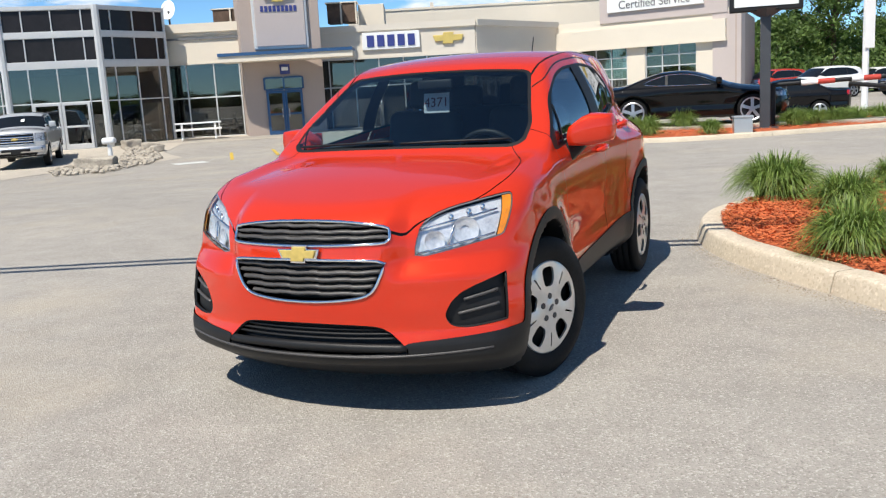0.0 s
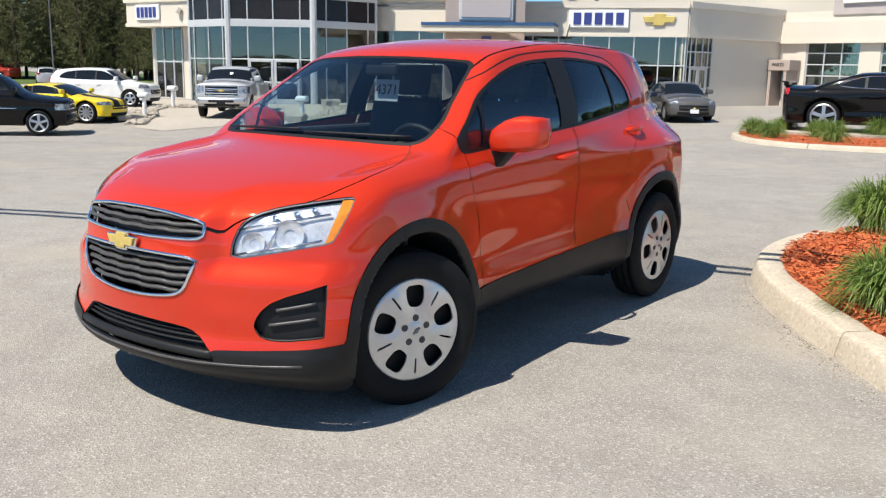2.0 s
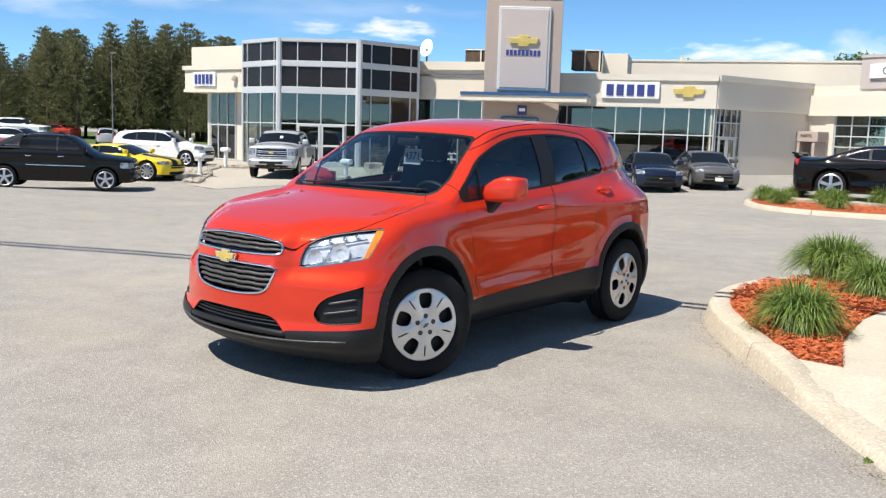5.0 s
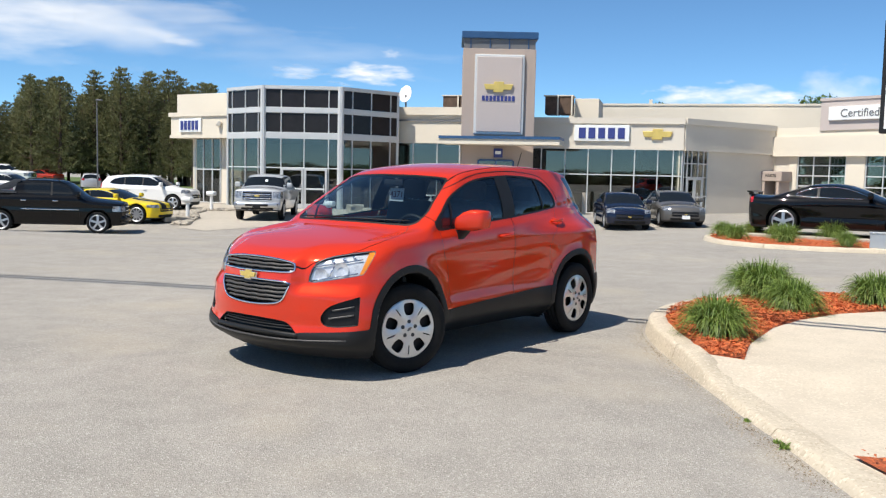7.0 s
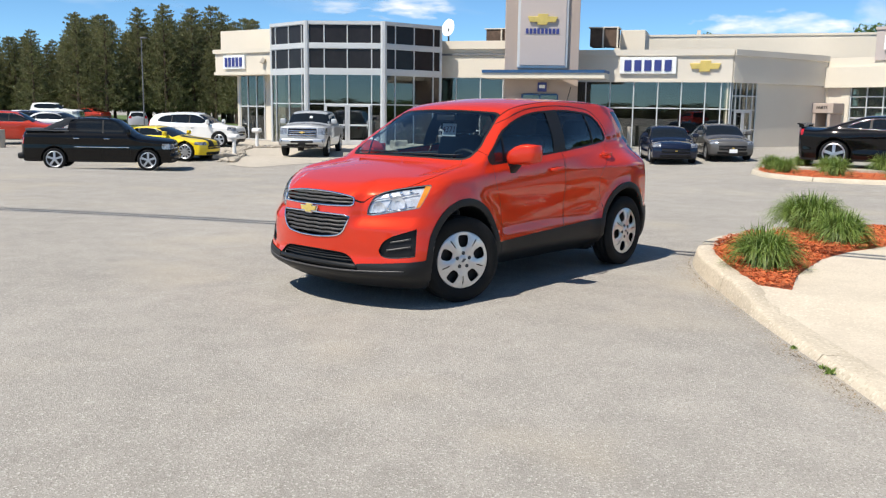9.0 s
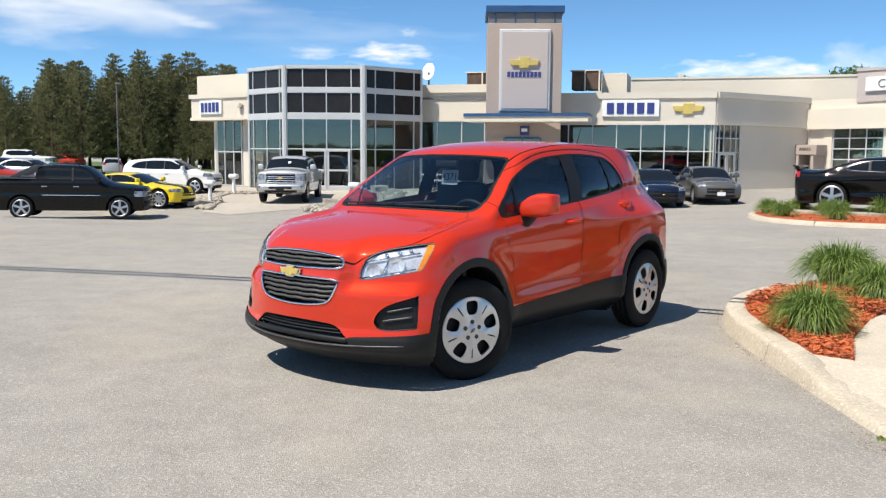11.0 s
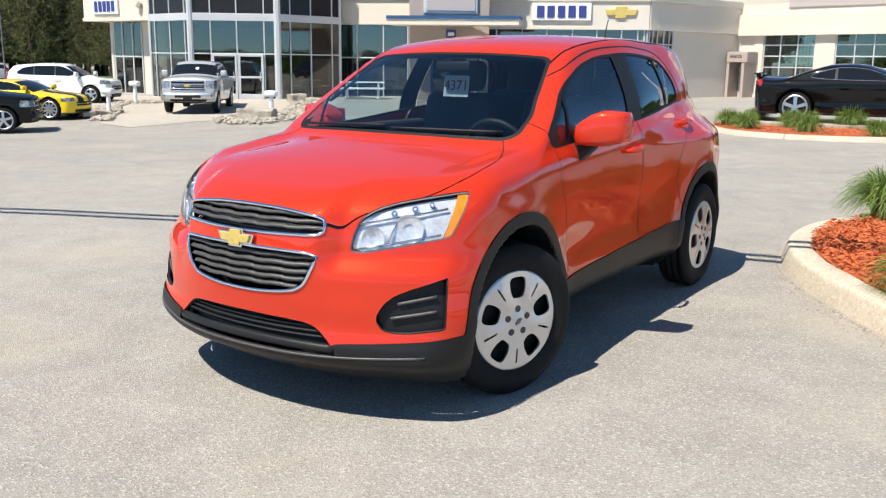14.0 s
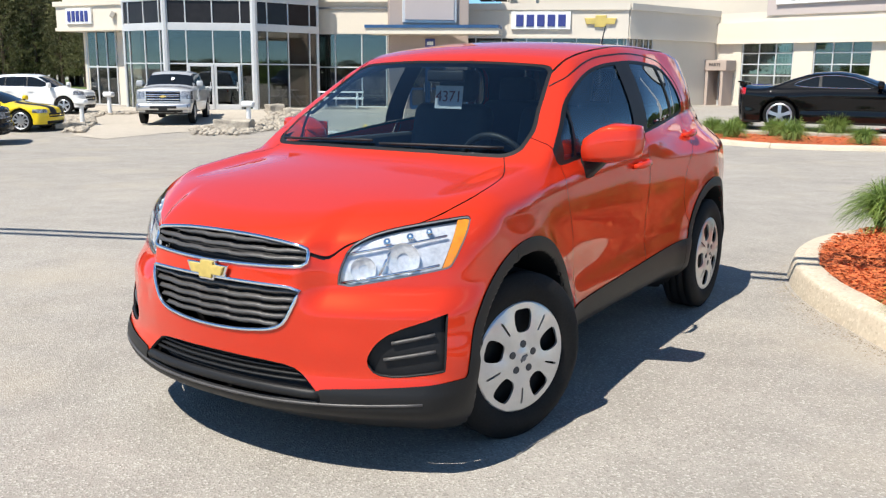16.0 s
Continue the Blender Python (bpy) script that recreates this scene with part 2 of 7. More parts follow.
def bm_box(size, at=(0, 0, 0), rot=None, bevel=0.0, seg=2, bm=None):
    """A box, its middle at a place, with rounded edges; adds to bm when given."""
    b = bmesh.new()
    bmesh.ops.create_cube(b, size=1.0)
    bmesh.ops.scale(b, vec=size, verts=b.verts)
    if bevel:
        bmesh.ops.bevel(b, geom=b.edges[:], offset=min(bevel, 0.45 * min(size)), segments=seg, affect="EDGES", profile=0.5)
    m = Matrix.Translation(at) @ (rot.to_4x4() if rot is not None else Matrix.Identity(4))
    bmesh.ops.transform(b, matrix=m, verts=b.verts)
    return merge(bm, b)


def merge(bm, b):
    if bm is None:
        return b
    me = bpy.data.meshes.new("tmp")
    b.to_mesh(me)
    b.free()
    bm.from_mesh(me)
    bpy.data.meshes.remove(me)
    return bm


def bm_cyl(p0, p1, r0, r1=None, seg=12, bm=None, caps=True):
    """A round bar from p0 to p1."""
    p0, p1 = Vector(p0), Vector(p1)
    d = p1 - p0
    b = bmesh.new()
    bmesh.ops.create_cone(b, cap_ends=caps, segments=seg, radius1=r0, radius2=r0 if r1 is None else r1, depth=d.length)
    bmesh.ops.transform(b, matrix=Matrix.Translation((p0 + p1) / 2) @ d.to_track_quat("Z", "Y").to_matrix().to_4x4(), verts=b.verts)
    return merge(bm, b)


def bm_prism(poly, depth, m=None, bevel=0.0, bm=None):
    """A polygon in the xy plane, thickened upwards by depth, then set by the matrix m."""
    b = bmesh.new()
    f = b.faces.new([b.verts.new((p[0], p[1], 0)) for p in poly])
    f.normal_update()
    if f.normal.z < 0:
        f.normal_flip()
    r = bmesh.ops.extrude_face_region(b, geom=[f])
    bmesh.ops.translate(b, vec=(0, 0, depth), verts=[v for v in r["geom"] if isinstance(v, bmesh.types.BMVert)])
    bmesh.ops.recalc_face_normals(b, faces=b.faces)
    if bevel:
        bmesh.ops.bevel(b, geom=b.edges[:], offset=bevel, segments=2, affect="EDGES", profile=0.5)
    if m is not None:
        bmesh.ops.transform(b, matrix=m, verts=b.verts)
    return merge(bm, b)


def bm_tube(pts, r, closed=False, seg=8, bm=None, flat=1.0):
    """A tube swept along points; flat squeezes it along the sweep's normal."""
    pts = [Vector(p) for p in pts]
    n = len(pts)
    b = bmesh.new()
    rings = []
    up = Vector((0, 0, 1))
    for i, p in enumerate(pts):
        a, c = pts[(i - 1) % n if closed else max(i - 1, 0)], pts[(i + 1) % n if closed else min(i + 1, n - 1)]
        t = (c - a).normalized()
        s = t.cross(up)
        s = s.normalized() if s.length > 1e-3 else Vector((1, 0, 0))
        w = s.cross(t)
        rr = r[i] if isinstance(r, (list, tuple)) else r
        rings.append([b.verts.new(p + rr * (math.cos(k) * s * flat + math.sin(k) * w)) for k in (2 * math.pi * j / seg for j in range(seg))])
    for i in range(n if closed else n - 1):
        A, B = rings[i], rings[(i + 1) % n]
        for j in range(seg):
            b.faces.new((A[j], A[(j + 1) % seg], B[(j + 1) % seg], B[j]))
    if not closed:
        b.faces.new(rings[0][::-1])
        b.faces.new(rings[-1])
    bmesh.ops.recalc_face_normals(b, faces=b.faces)
    return merge(bm, b)


def text_bm(words, size, depth, m, align="CENTER"):
    cu = bpy.data.curves.new("lettering", "FONT")
    cu.body, cu.size, cu.extrude, cu.align_x, cu.align_y = words, size, depth, align, "CENTER"
    ob = bpy.data.objects.new("lettering", cu)
    scene.collection.objects.link(ob)
    me = bpy.data.meshes.new_from_object(ob.evaluated_get(bpy.context.evaluated_depsgraph_get()))
    b = bmesh.new()
    b.from_mesh(me)
    bpy.data.objects.remove(ob)
    bpy.data.meshes.remove(me)
    bmesh.ops.transform(b, matrix=m, verts=b.verts)
    return b


def smoothstep(a, b, v):
    t = np.clip((v - a) / (b - a), 0, 1)
    return t * t * (3 - 2 * t)


def ground_z(x, y):
    """The lot dips gently towards a drain line before the buildings, lowest on the west side."""
    e = smoothstep(-1, 5, x)
    d = 0.55 * smoothstep(12 + 12 * e, 27 + 7 * e, y) - 0.25 * smoothstep(33 + e, 43, y)
    west = 0.33 * math.exp(-((x + 18.6) / 7) ** 2 - ((y - 25) / 4.5) ** 2)
    return float(-d * (1.0 - 0.25 * e) - west)


# ---- ground ----
def build_ground():
    xs = [-2500, -900, -300, -120] + [-80 + 4 * i for i in range(16)] + [-16 + 1.0 * i for i in range(33)] + [20 + 4 * i for i in range(11)] + [100, 300, 900, 2500]
    ys = [-2500, -900, -300, -100, -40, -20, -10] + [-4 + 1.0 * i for i in range(60)] + [60 + 5 * i for i in range(8)] + [130, 300, 900, 2500]
    bm = bmesh.new()
    grid = [[bm.verts.new((x, y, ground_z(x, y))) for x in xs] for y in ys]
    for j in range(len(ys) - 1):
        for i in range(len(xs) - 1):
            bm.faces.new((grid[j][i], grid[j][i + 1], grid[j + 1][i + 1], grid[j + 1][i]))
    tagged(obj_from_bm("ground", bm, M_ASPHALT, smooth=True), "weathered pale grey asphalt car park with light aggregate", "ground", kind="structure")


build_ground()

# ---- implicit vehicle bodies: a field is meshed, then cut into panels along smooth lines ----
def pch(xs, ys, v):
    """Smooth monotone interpolation through a short table."""
    xs, ys = np.asarray(xs, float), np.asarray(ys, float)
    if xs[0] > xs[-1]:
        xs, ys = xs[::-1], ys[::-1]
    h = np.diff(xs)
    d = np.diff(ys) / h
    m = np.zeros(len(xs))
    s = d[:-1] * d[1:] > 0
    m[1:-1][s] = 2 * d[:-1][s] * d[1:][s] / (d[:-1] + d[1:])[s]
    m[0], m[-1] = d[0], d[-1]
    v = np.clip(v, xs[0], xs[-1])
    i = np.clip(np.searchsorted(xs, v) - 1, 0, len(h) - 1)
    t = (v - xs[i]) / h[i]
    return (ys[i] * (1 + 2 * t) * (1 - t) ** 2 + h[i] * m[i] * t * (1 - t) ** 2 + ys[i + 1] * t * t * (3 - 2 * t) + h[i] * m[i + 1] * t * t * (t - 1))


def smax(a, b, k):
    h = np.clip(0.5 + 0.5 * (a - b) / k, 0, 1)
    return b + (a - b) * h + k * h * (1 - h)


def grad(f, P, e=0.004):
    g = np.empty_like(P)
    for i in range(3):
        d = np.zeros(3)
        d[i] = e
        g[:, i] = (f(*(P + d).T) - f(*(P - d).T)) / (2 * e)
    return g


def surface_net(f, lo, hi, h):
    """Mesh of f = 0 (f < 0 inside): one vertex a cell, then moved onto the surface."""
    ax = [np.arange(a, b + h, h) for a, b in zip(lo, hi)]
    v = f(*np.meshgrid(*ax, indexing="ij"))
    ins = v < 0
    n = [len(a) - 1 for a in ax]
    S, C = np.zeros((*n, 3)), np.zeros(n)
    corner = [(i, j, k) for i in (0, 1) for j in (0, 1) for k in (0, 1)]
    cut = lambda arr, c: arr[c[0]:c[0] + n[0], c[1]:c[1] + n[1], c[2]:c[2] + n[2]]
    for a in corner:
        for axis in range(3):
            if a[axis]:
                continue
            b = list(a)
            b[axis] = 1
            x = cut(ins, a) != cut(ins, b)
            va, vb = cut(v, a)[x], cut(v, b)[x]
            t = va / (va - vb)
            p = np.tile(np.array(a, float), (len(t), 1))
            p[:, axis] = t
            S[x] += p
            C[x] += 1
    act = C > 0
    idx = np.full(n, -1)
    idx[act] = np.arange(act.sum())
    cells = np.argwhere(act)
    P = (cells + S[act] / C[act][:, None]) * h + np.array([a[0] for a in ax])
    quads = []
    for axis in range(3):
        u, w = (axis + 1) % 3, (axis + 2) % 3
        sl0, sl1 = [slice(1, -1)] * 3, [slice(1, -1)] * 3
        sl0[axis], sl1[axis] = slice(0, n[axis]), slice(1, n[axis] + 1)
        a, b = ins[tuple(sl0)], ins[tuple(sl1)]
        for way in (0, 1):
            e = np.argwhere((a & ~b) if way == 0 else (~a & b))
            e[:, [u, w]] += 1
            q = []
            for du, dw in ((0, 0), (-1, 0), (-1, -1), (0, -1)):
                c = e.copy()
                c[:, u] += du
                c[:, w] += dw
                q.append(idx[c[:, 0], c[:, 1], c[:, 2]])
            q = np.stack(q, 1)
            quads.append(q if way == 0 else q[:, ::-1])
    q = np.concatenate(quads)
    q = q[(q >= 0).all(1)]
    for _ in range(4):
        g = grad(f, P)
        step = -(f(*P.T) / np.maximum((g * g).sum(1), 1e-6))[:, None] * g
        P = P + np.clip(step, -h * 0.6, h * 0.6)
    T = np.concatenate([q[:, [0, 1, 2]], q[:, [0, 2, 3]]])
    return P, T


def clip(V, T, g):
    """Cuts triangles along g(V) = 0; returns the points, those with g < 0 and the rest."""
    d = g(V)
    d = np.where(np.abs(d) < 2e-4, 2e-4, d)
    s = d[T] < 0
    k = s.sum(1)
    tin, tout, mix = T[k == 3], T[k == 0], T[(k == 1) | (k == 2)]
    if not len(mix):
        return V, tin, tout
    sm = d[mix] < 0
    one = sm.sum(1) == 1
    lone = np.where(one, sm.argmax(1), (~sm).argmax(1))
    r = np.arange(len(mix))
    a, b, c = mix[r, lone], mix[r, (lone + 1) % 3], mix[r, (lone + 2) % 3]
    E = np.sort(np.concatenate([np.stack([a, b], 1), np.stack([a, c], 1)]), 1)
    U, inv = np.unique(E, axis=0, return_inverse=True)
    inv = inv.reshape(-1)
    t = (d[U[:, 0]] / (d[U[:, 0]] - d[U[:, 1]]))[:, None]
    newp = V[U[:, 0]] * (1 - t) + V[U[:, 1]] * t
    ab, ac = inv[:len(mix)] + len(V), inv[len(mix):] + len(V)
    V = np.concatenate([V, newp])
    tip, rest = np.stack([a, ab, ac], 1), np.concatenate([np.stack([ab, b, c], 1), np.stack([ab, c, ac], 1)])
    one2 = np.concatenate([one, one])
    return V, np.concatenate([tin, tip[one], rest[~one2]]), np.concatenate([tout, tip[~one], rest[one2]])


def poly_sd(poly, u, v):
    """Signed distance in a plane to a polygon, negative inside."""
    p = np.asarray(poly, float)
    q = np.roll(p, -1, 0)
    best, inside = np.full(u.shape, 1e9), np.zeros(u.shape, bool)
    for (ax, ay), (bx, by) in zip(p, q):
        ex, ey = bx - ax, by - ay
        t = np.clip(((u - ax) * ex + (v - ay) * ey) / (ex * ex + ey * ey + 1e-12), 0, 1)
        best = np.minimum(best, (u - ax - t * ex) ** 2 + (v - ay - t * ey) ** 2)
        cr = ((ay > v) != (by > v)) & (u < (bx - ax) * (v - ay) / (by - ay + 1e-12) + ax)
        inside ^= cr
    return np.sqrt(best) * np.where(inside, -1, 1)


def line_d(line, u, v):
    best = np.full(u.shape, 1e9)
    for (ax, ay), (bx, by) in zip(line[:-1], line[1:]):
        ex, ey = bx - ax, by - ay
        t = np.clip(((u - ax) * ex + (v - ay) * ey) / (ex * ex + ey * ey + 1e-12), 0, 1)
        best = np.minimum(best, (u - ax - t * ex) ** 2 + (v - ay - t * ey) ** 2)
    return np.sqrt(best)


def rounded(poly, n=2):
    """Corner cutting: a smooth closed outline."""
    p = [Vector((*q, 0)) if len(q) == 2 else Vector(q) for q in poly]
    for _ in range(n):
        p = [w for a, b in zip(p, p[1:] + p[:1]) for w in (a.lerp(b, 0.22), a.lerp(b, 0.78))]
    return [(w.x, w.y) for w in p]


def shell(name, V, T, mat, parent, f=None, label="", offset=0.0, mirror=False, flip=False):
    """A panel from cut triangles, with exact normals from the field."""
    used, inv = np.unique(T, return_inverse=True)
    P, F = V[used], inv.reshape(-1, 3)
    if not len(F):
        return None
    N = None
    if f is not None:
        N = grad(f, P)
        N /= np.linalg.norm(N, axis=1)[:, None] + 1e-9
        P = P + N * offset
    if mirror:
        P = P * [1, -1, 1]
        F = F[:, ::-1]
        if N is not None:
            N = N * [1, -1, 1]
    if flip:
        F = F[:, ::-1]
        N = None if N is None else -N
    me = bpy.data.meshes.new(name)
    me.from_pydata(P.tolist(), [], F.tolist())
    me.materials.append(mat)
    me.shade_smooth()
    if N is not None:
        me.normals_split_custom_set_from_vertices(N.tolist())
    ob = new(name, me)
    ob.parent = parent
    if label:
        tagged(ob, label)
    return ob


def both(name, V, T, mat, parent, f, label="", offset=0.0):
    """The panel and its mirror image, as two parts."""
    return [shell(name, V, T, mat, parent, f, label, offset, mirror=k) for k in (False, True)]


def islands(T):
    """Splits triangles into connected pieces."""
    lab = np.unique(T, return_inverse=True)[1].reshape(-1, 3)
    own = np.arange(lab.max() + 1) if len(lab) else np.arange(0)
    while True:
        low = own[lab].min(1)
        nxt = own.copy()
        for k in range(3):
            np.minimum.at(nxt, lab[:, k], low)
        nxt = nxt[nxt]
        if (nxt == own).all():
            break
        own = nxt
    c = own[lab[:, 0]] if len(lab) else own
    return [T[c == q] for q in np.unique(c)]


def whole(V, T):
    """Half a body and its mirror image as one set of triangles."""
    n = len(V)
    return np.concatenate([V, V * [1, -1, 1]]), np.concatenate([T, T[:, ::-1] + n])


def march(f, start, way, far=1.5, step=0.01):
    """First point where the field turns negative along a way."""
    p, w = np.array(start, float), np.array(way, float)
    t = np.arange(0, far, step)
    d = f(*(p[:, None] + w[:, None] * t))
    i = int(np.argmax(d < 0))
    return p + w * (t[i - 1] + step * d[i - 1] / (d[i - 1] - d[i])) if i else p + w * far

# ---- the red compact crossover: x forwards, y to its left, origin on the ground between the axles ----
AX, HUB, TYRE_R = 1.278, 0.350, 0.350


def red_field(x, y, z):
    y = np.abs(y)
    # centre line of bonnet, windscreen, roof; the screen's base and the roof's front edge sweep back outwards
    xe = x + 0.15 * (y / 0.72) ** 2 * smoothstep(1.75, 1.15, x)
    zc = pch((2.20, 2.08, 1.98, 1.85, 1.65, 1.45, 1.27, 1.20, 1.10, 0.80, 0.55, 0.42, 0.22, -0.15, -0.55, -1.0, -1.4, -1.72, -2.1),
             (0.80, 0.912, 0.955, 0.990, 1.035, 1.070, 1.100, 1.118, 1.180, 1.375, 1.525, 1.583, 1.622, 1.655, 1.662, 1.648, 1.610, 1.560, 1.50), xe)
    hood = smoothstep(0.95, 1.25, x)
    crown = (0.008 + 0.020 * smoothstep(1.0, 0.30, x)) * (y / 0.62) ** 2.2 * (1 - hood) + hood * (0.010 * (y / 0.6) ** 2 + 0.0022 * np.log1p(np.exp(np.clip((y + 0.10 * (2.0 - x) - 0.46) / 0.045, -20, 20))) - pch((1.15, 1.45, 1.65), (0.034, 0.022, 0.004), x) * smoothstep(0.60, 0.76, y))
    slope = np.clip(pch((2.2, 1.3, 1.15, 0.5, 0.35, -2), (0.25, 0.2, 0.62, 0.62, 0.12, 0.1), xe), 0, 1)
    ft = (z - zc + crown) / np.sqrt(1 + slope ** 2)
    # flanks
    w = pch((2.2, 1.75, 1.3, 0.9, 0.3, -0.4, -0.9, -1.3, -1.7, -2.1), (0.83, 0.880, 0.890, 0.870, 0.852, 0.852, 0.868, 0.886, 0.835, 0.72), x)
    lift = smoothstep(0.80, 1.05, z)
    ze = z - lift * 0.0747 * (0.86 - x)
    off = pch((0.10, 0.18, 0.26, 0.36, 0.46, 0.60, 0.75, 0.88, 0.97, 1.03, 1.075, 1.10, 1.16, 1.55, 1.75), (-0.14, -0.075, -0.03, -0.006, 0.002, -0.010, -0.009, -0.003, -0.009, -0.018, -0.040, -0.050, -0.058, -0.242, -0.357), ze)
    off = off + smoothstep(1.0, 0.8, np.abs(x)) * pch((0.10, 0.18, 0.25, 0.30, 0.345, 0.37), (-0.30, -0.22, -0.12, -0.045, -0.008, 0.0), z)
    taper = 0.135 * smoothstep(-0.2, -1.35, x) * smoothstep(1.0, 1.2, z) + 0.075 * smoothstep(-1.1, -1.85, x) * smoothstep(0.86, 1.34, z)
    flare = 0.0
    for ax in (AX, -AX):
        r = np.hypot(x - ax, z - 0.36)
        flare = flare + 0.022 * np.exp(-((r - 0.43) / 0.10) ** 2) * smoothstep(1.1, 0.75, z)
    sweep = -0.007 * np.exp(-((z - (0.60 + 0.10 * (0.6 - x))) / 0.10) ** 2) * smoothstep(0.95, 0.6, np.abs(x))
    fs = (y - (w + off - taper + flare + sweep)) * 0.96
    # front face
    xf = pch((0.10, 0.18, 0.235, 0.27, 0.30, 0.345, 0.375, 0.42, 0.52, 0.65, 0.78, 0.88, 0.96, 1.05), (1.86, 1.96, 2.055, 2.115, 2.134, 2.136, 2.128, 2.118, 2.128, 2.138, 2.128, 2.095, 2.02, 1.90), z)
    a = pch((0.2, 0.45, 0.62, 0.80, 1.0), (0.38, 0.415, 0.485, 0.53, 0.56), z)
    drop = a * y ** 2.2 + 0.05 * smoothstep(0.36, 0.46, y) * smoothstep(0.62, 0.74, z)
    groove = 0.007 * np.exp(-((y - 0.44 - 0.25 * np.clip(0.74 - z, -0.1, 0.4)) / 0.06) ** 2) * smoothstep(0.50, 0.60, z) * smoothstep(0.78, 0.70, z)
    ff = (x - (xf - drop - groove)) * pch((0, 0.5, 0.9), (0.98, 0.88, 0.62), y)
    # rear face
    xr = pch((0.15, 0.3, 0.5, 0.7, 0.9, 1.05, 1.2, 1.4, 1.55, 1.7), (-1.98, -2.05, -2.095, -2.09, -2.06, -2.02, -1.94, -1.82, -1.72, -1.62), z)
    fr = ((xr + 0.30 * y ** 2.4) - x) * 0.9
    fb = (0.145 + 0.03 * smoothstep(1.0, 0.6, x) + 0.12 * smoothstep(-1.5, -2.0, x)) - z
    f = smax(ft, fs, 0.035 + 0.040 * smoothstep(0.95, 1.15, x))
    f = smax(f, ff, 0.07)
    f = smax(f, fr, 0.10)
    f = smax(f, fb, 0.04)
    for ax in (AX, -AX):
        r = np.hypot(x - ax, (z - 0.365) * 0.96)
        f = np.maximum(f, np.minimum(0.405 - r, y - 0.50))
    return f


def hub_cover_parts(wheel, y_face):
    """Five-spoke silver wheel cover: rounded openings, a thin slot along each spoke, round bolt recesses."""
    n, R = 5, 0.234
    b = bmesh.new()
    bmesh.ops.create_cone(b, cap_ends=True, segments=48, radius1=0.226, radius2=0.226, depth=0.05)
    bmesh.ops.transform(b, matrix=Matrix.Translation((0, y_face - 0.095, 0)) @ Matrix.Rotation(radians(90), 4, "X"), verts=b.verts)
    part("rim", b, M_BLACK, wheel, "black steel rim behind the cover")
    NA = 150
    rs = np.concatenate([np.linspace(0.006, 0.10, 9), np.linspace(0.106, 0.223, 24), [0.228, 0.232, R]])
    an = np.arange(NA) * 2 * np.pi / NA
    rr, aa = np.meshgrid(rs, an, indexing="ij")
    k = np.cos(aa * n)
    rise = 0.010 - 0.010 * (rr / R) ** 3 + 0.005 * k * np.clip((rr - 0.05) / 0.06, 0, 1) * np.clip((R - rr) / 0.05, 0, 1) + 0.006 * smoothstep(0.042, 0.032, rr) - 0.006 * smoothstep(0.227, R, rr)
    P = np.stack([rr * np.sin(aa), y_face - 0.02 + rise, rr * np.cos(aa)], -1).reshape(-1, 3)
    i, j = np.meshgrid(np.arange(len(rs) - 1), np.arange(NA), indexing="ij")
    q = np.stack([i * NA + j, i * NA + (j + 1) % NA, (i + 1) * NA + (j + 1) % NA, (i + 1) * NA + j], -1).reshape(-1, 4)
    T = np.concatenate([q[:, [0, 2, 1]], q[:, [0, 3, 2]]])
    mouth = rounded([(0.106, -0.026), (0.106, 0.026), (0.138, 0.043), (0.186, 0.047), (0.204, 0.034), (0.204, -0.034), (0.186, -0.047), (0.138, -0.043)], 2)
    slot = [(0.128, -0.0042), (0.128, 0.0042), (0.200, 0.0052), (0.200, -0.0052)]
    def open_(p):
        d = np.full(len(p), 1.0)
        for m in range(n):
            for half, outline in ((0.5, mouth), (0.0, slot)):
                a = 2 * math.pi * (m + half) / n
                d = np.minimum(d, poly_sd(outline, p[:, 0] * math.sin(a) + p[:, 2] * math.cos(a), p[:, 0] * math.cos(a) - p[:, 2] * math.sin(a)))
        return d
    P, _, keep = clip(P, T, open_)
    ob = shell("wheel_cover", P, keep, M_SILVER, wheel, None, "silver painted plastic wheel cover")
    sd = ob.modifiers.new("thickness", "SOLIDIFY")
    sd.thickness, sd.offset = 0.011, -1
    ob.modifiers.new("edge", "EDGE_SPLIT").split_angle = radians(40)
    for m in range(n):
        a = 2 * math.pi * (m + 0.5) / n
        c = Vector((0.058 * math.sin(a), y_face - 0.012, 0.058 * math.cos(a)))
        part("bolt_cap", bm_cyl(c - Vector((0, 0.012, 0)), c + Vector((0, 0.0035, 0)), 0.0165, 0.0155, 14), M_CHARCOAL, wheel)
    part("centre_cap", bm_prism([(-0.022, -0.005), (-0.006, -0.005), (-0.006, -0.010), (0.008, -0.010), (0.008, -0.005), (0.022, -0.005), (0.019, 0.005), (0.006, 0.005), (0.006, 0.010), (-0.008, 0.010), (-0.008, 0.005), (-0.019, 0.005)], 0.003,
         Matrix.Translation((0, y_face + 0.0, 0)) @ Matrix.Rotation(radians(90), 4, "X")), M_GREY, wheel)


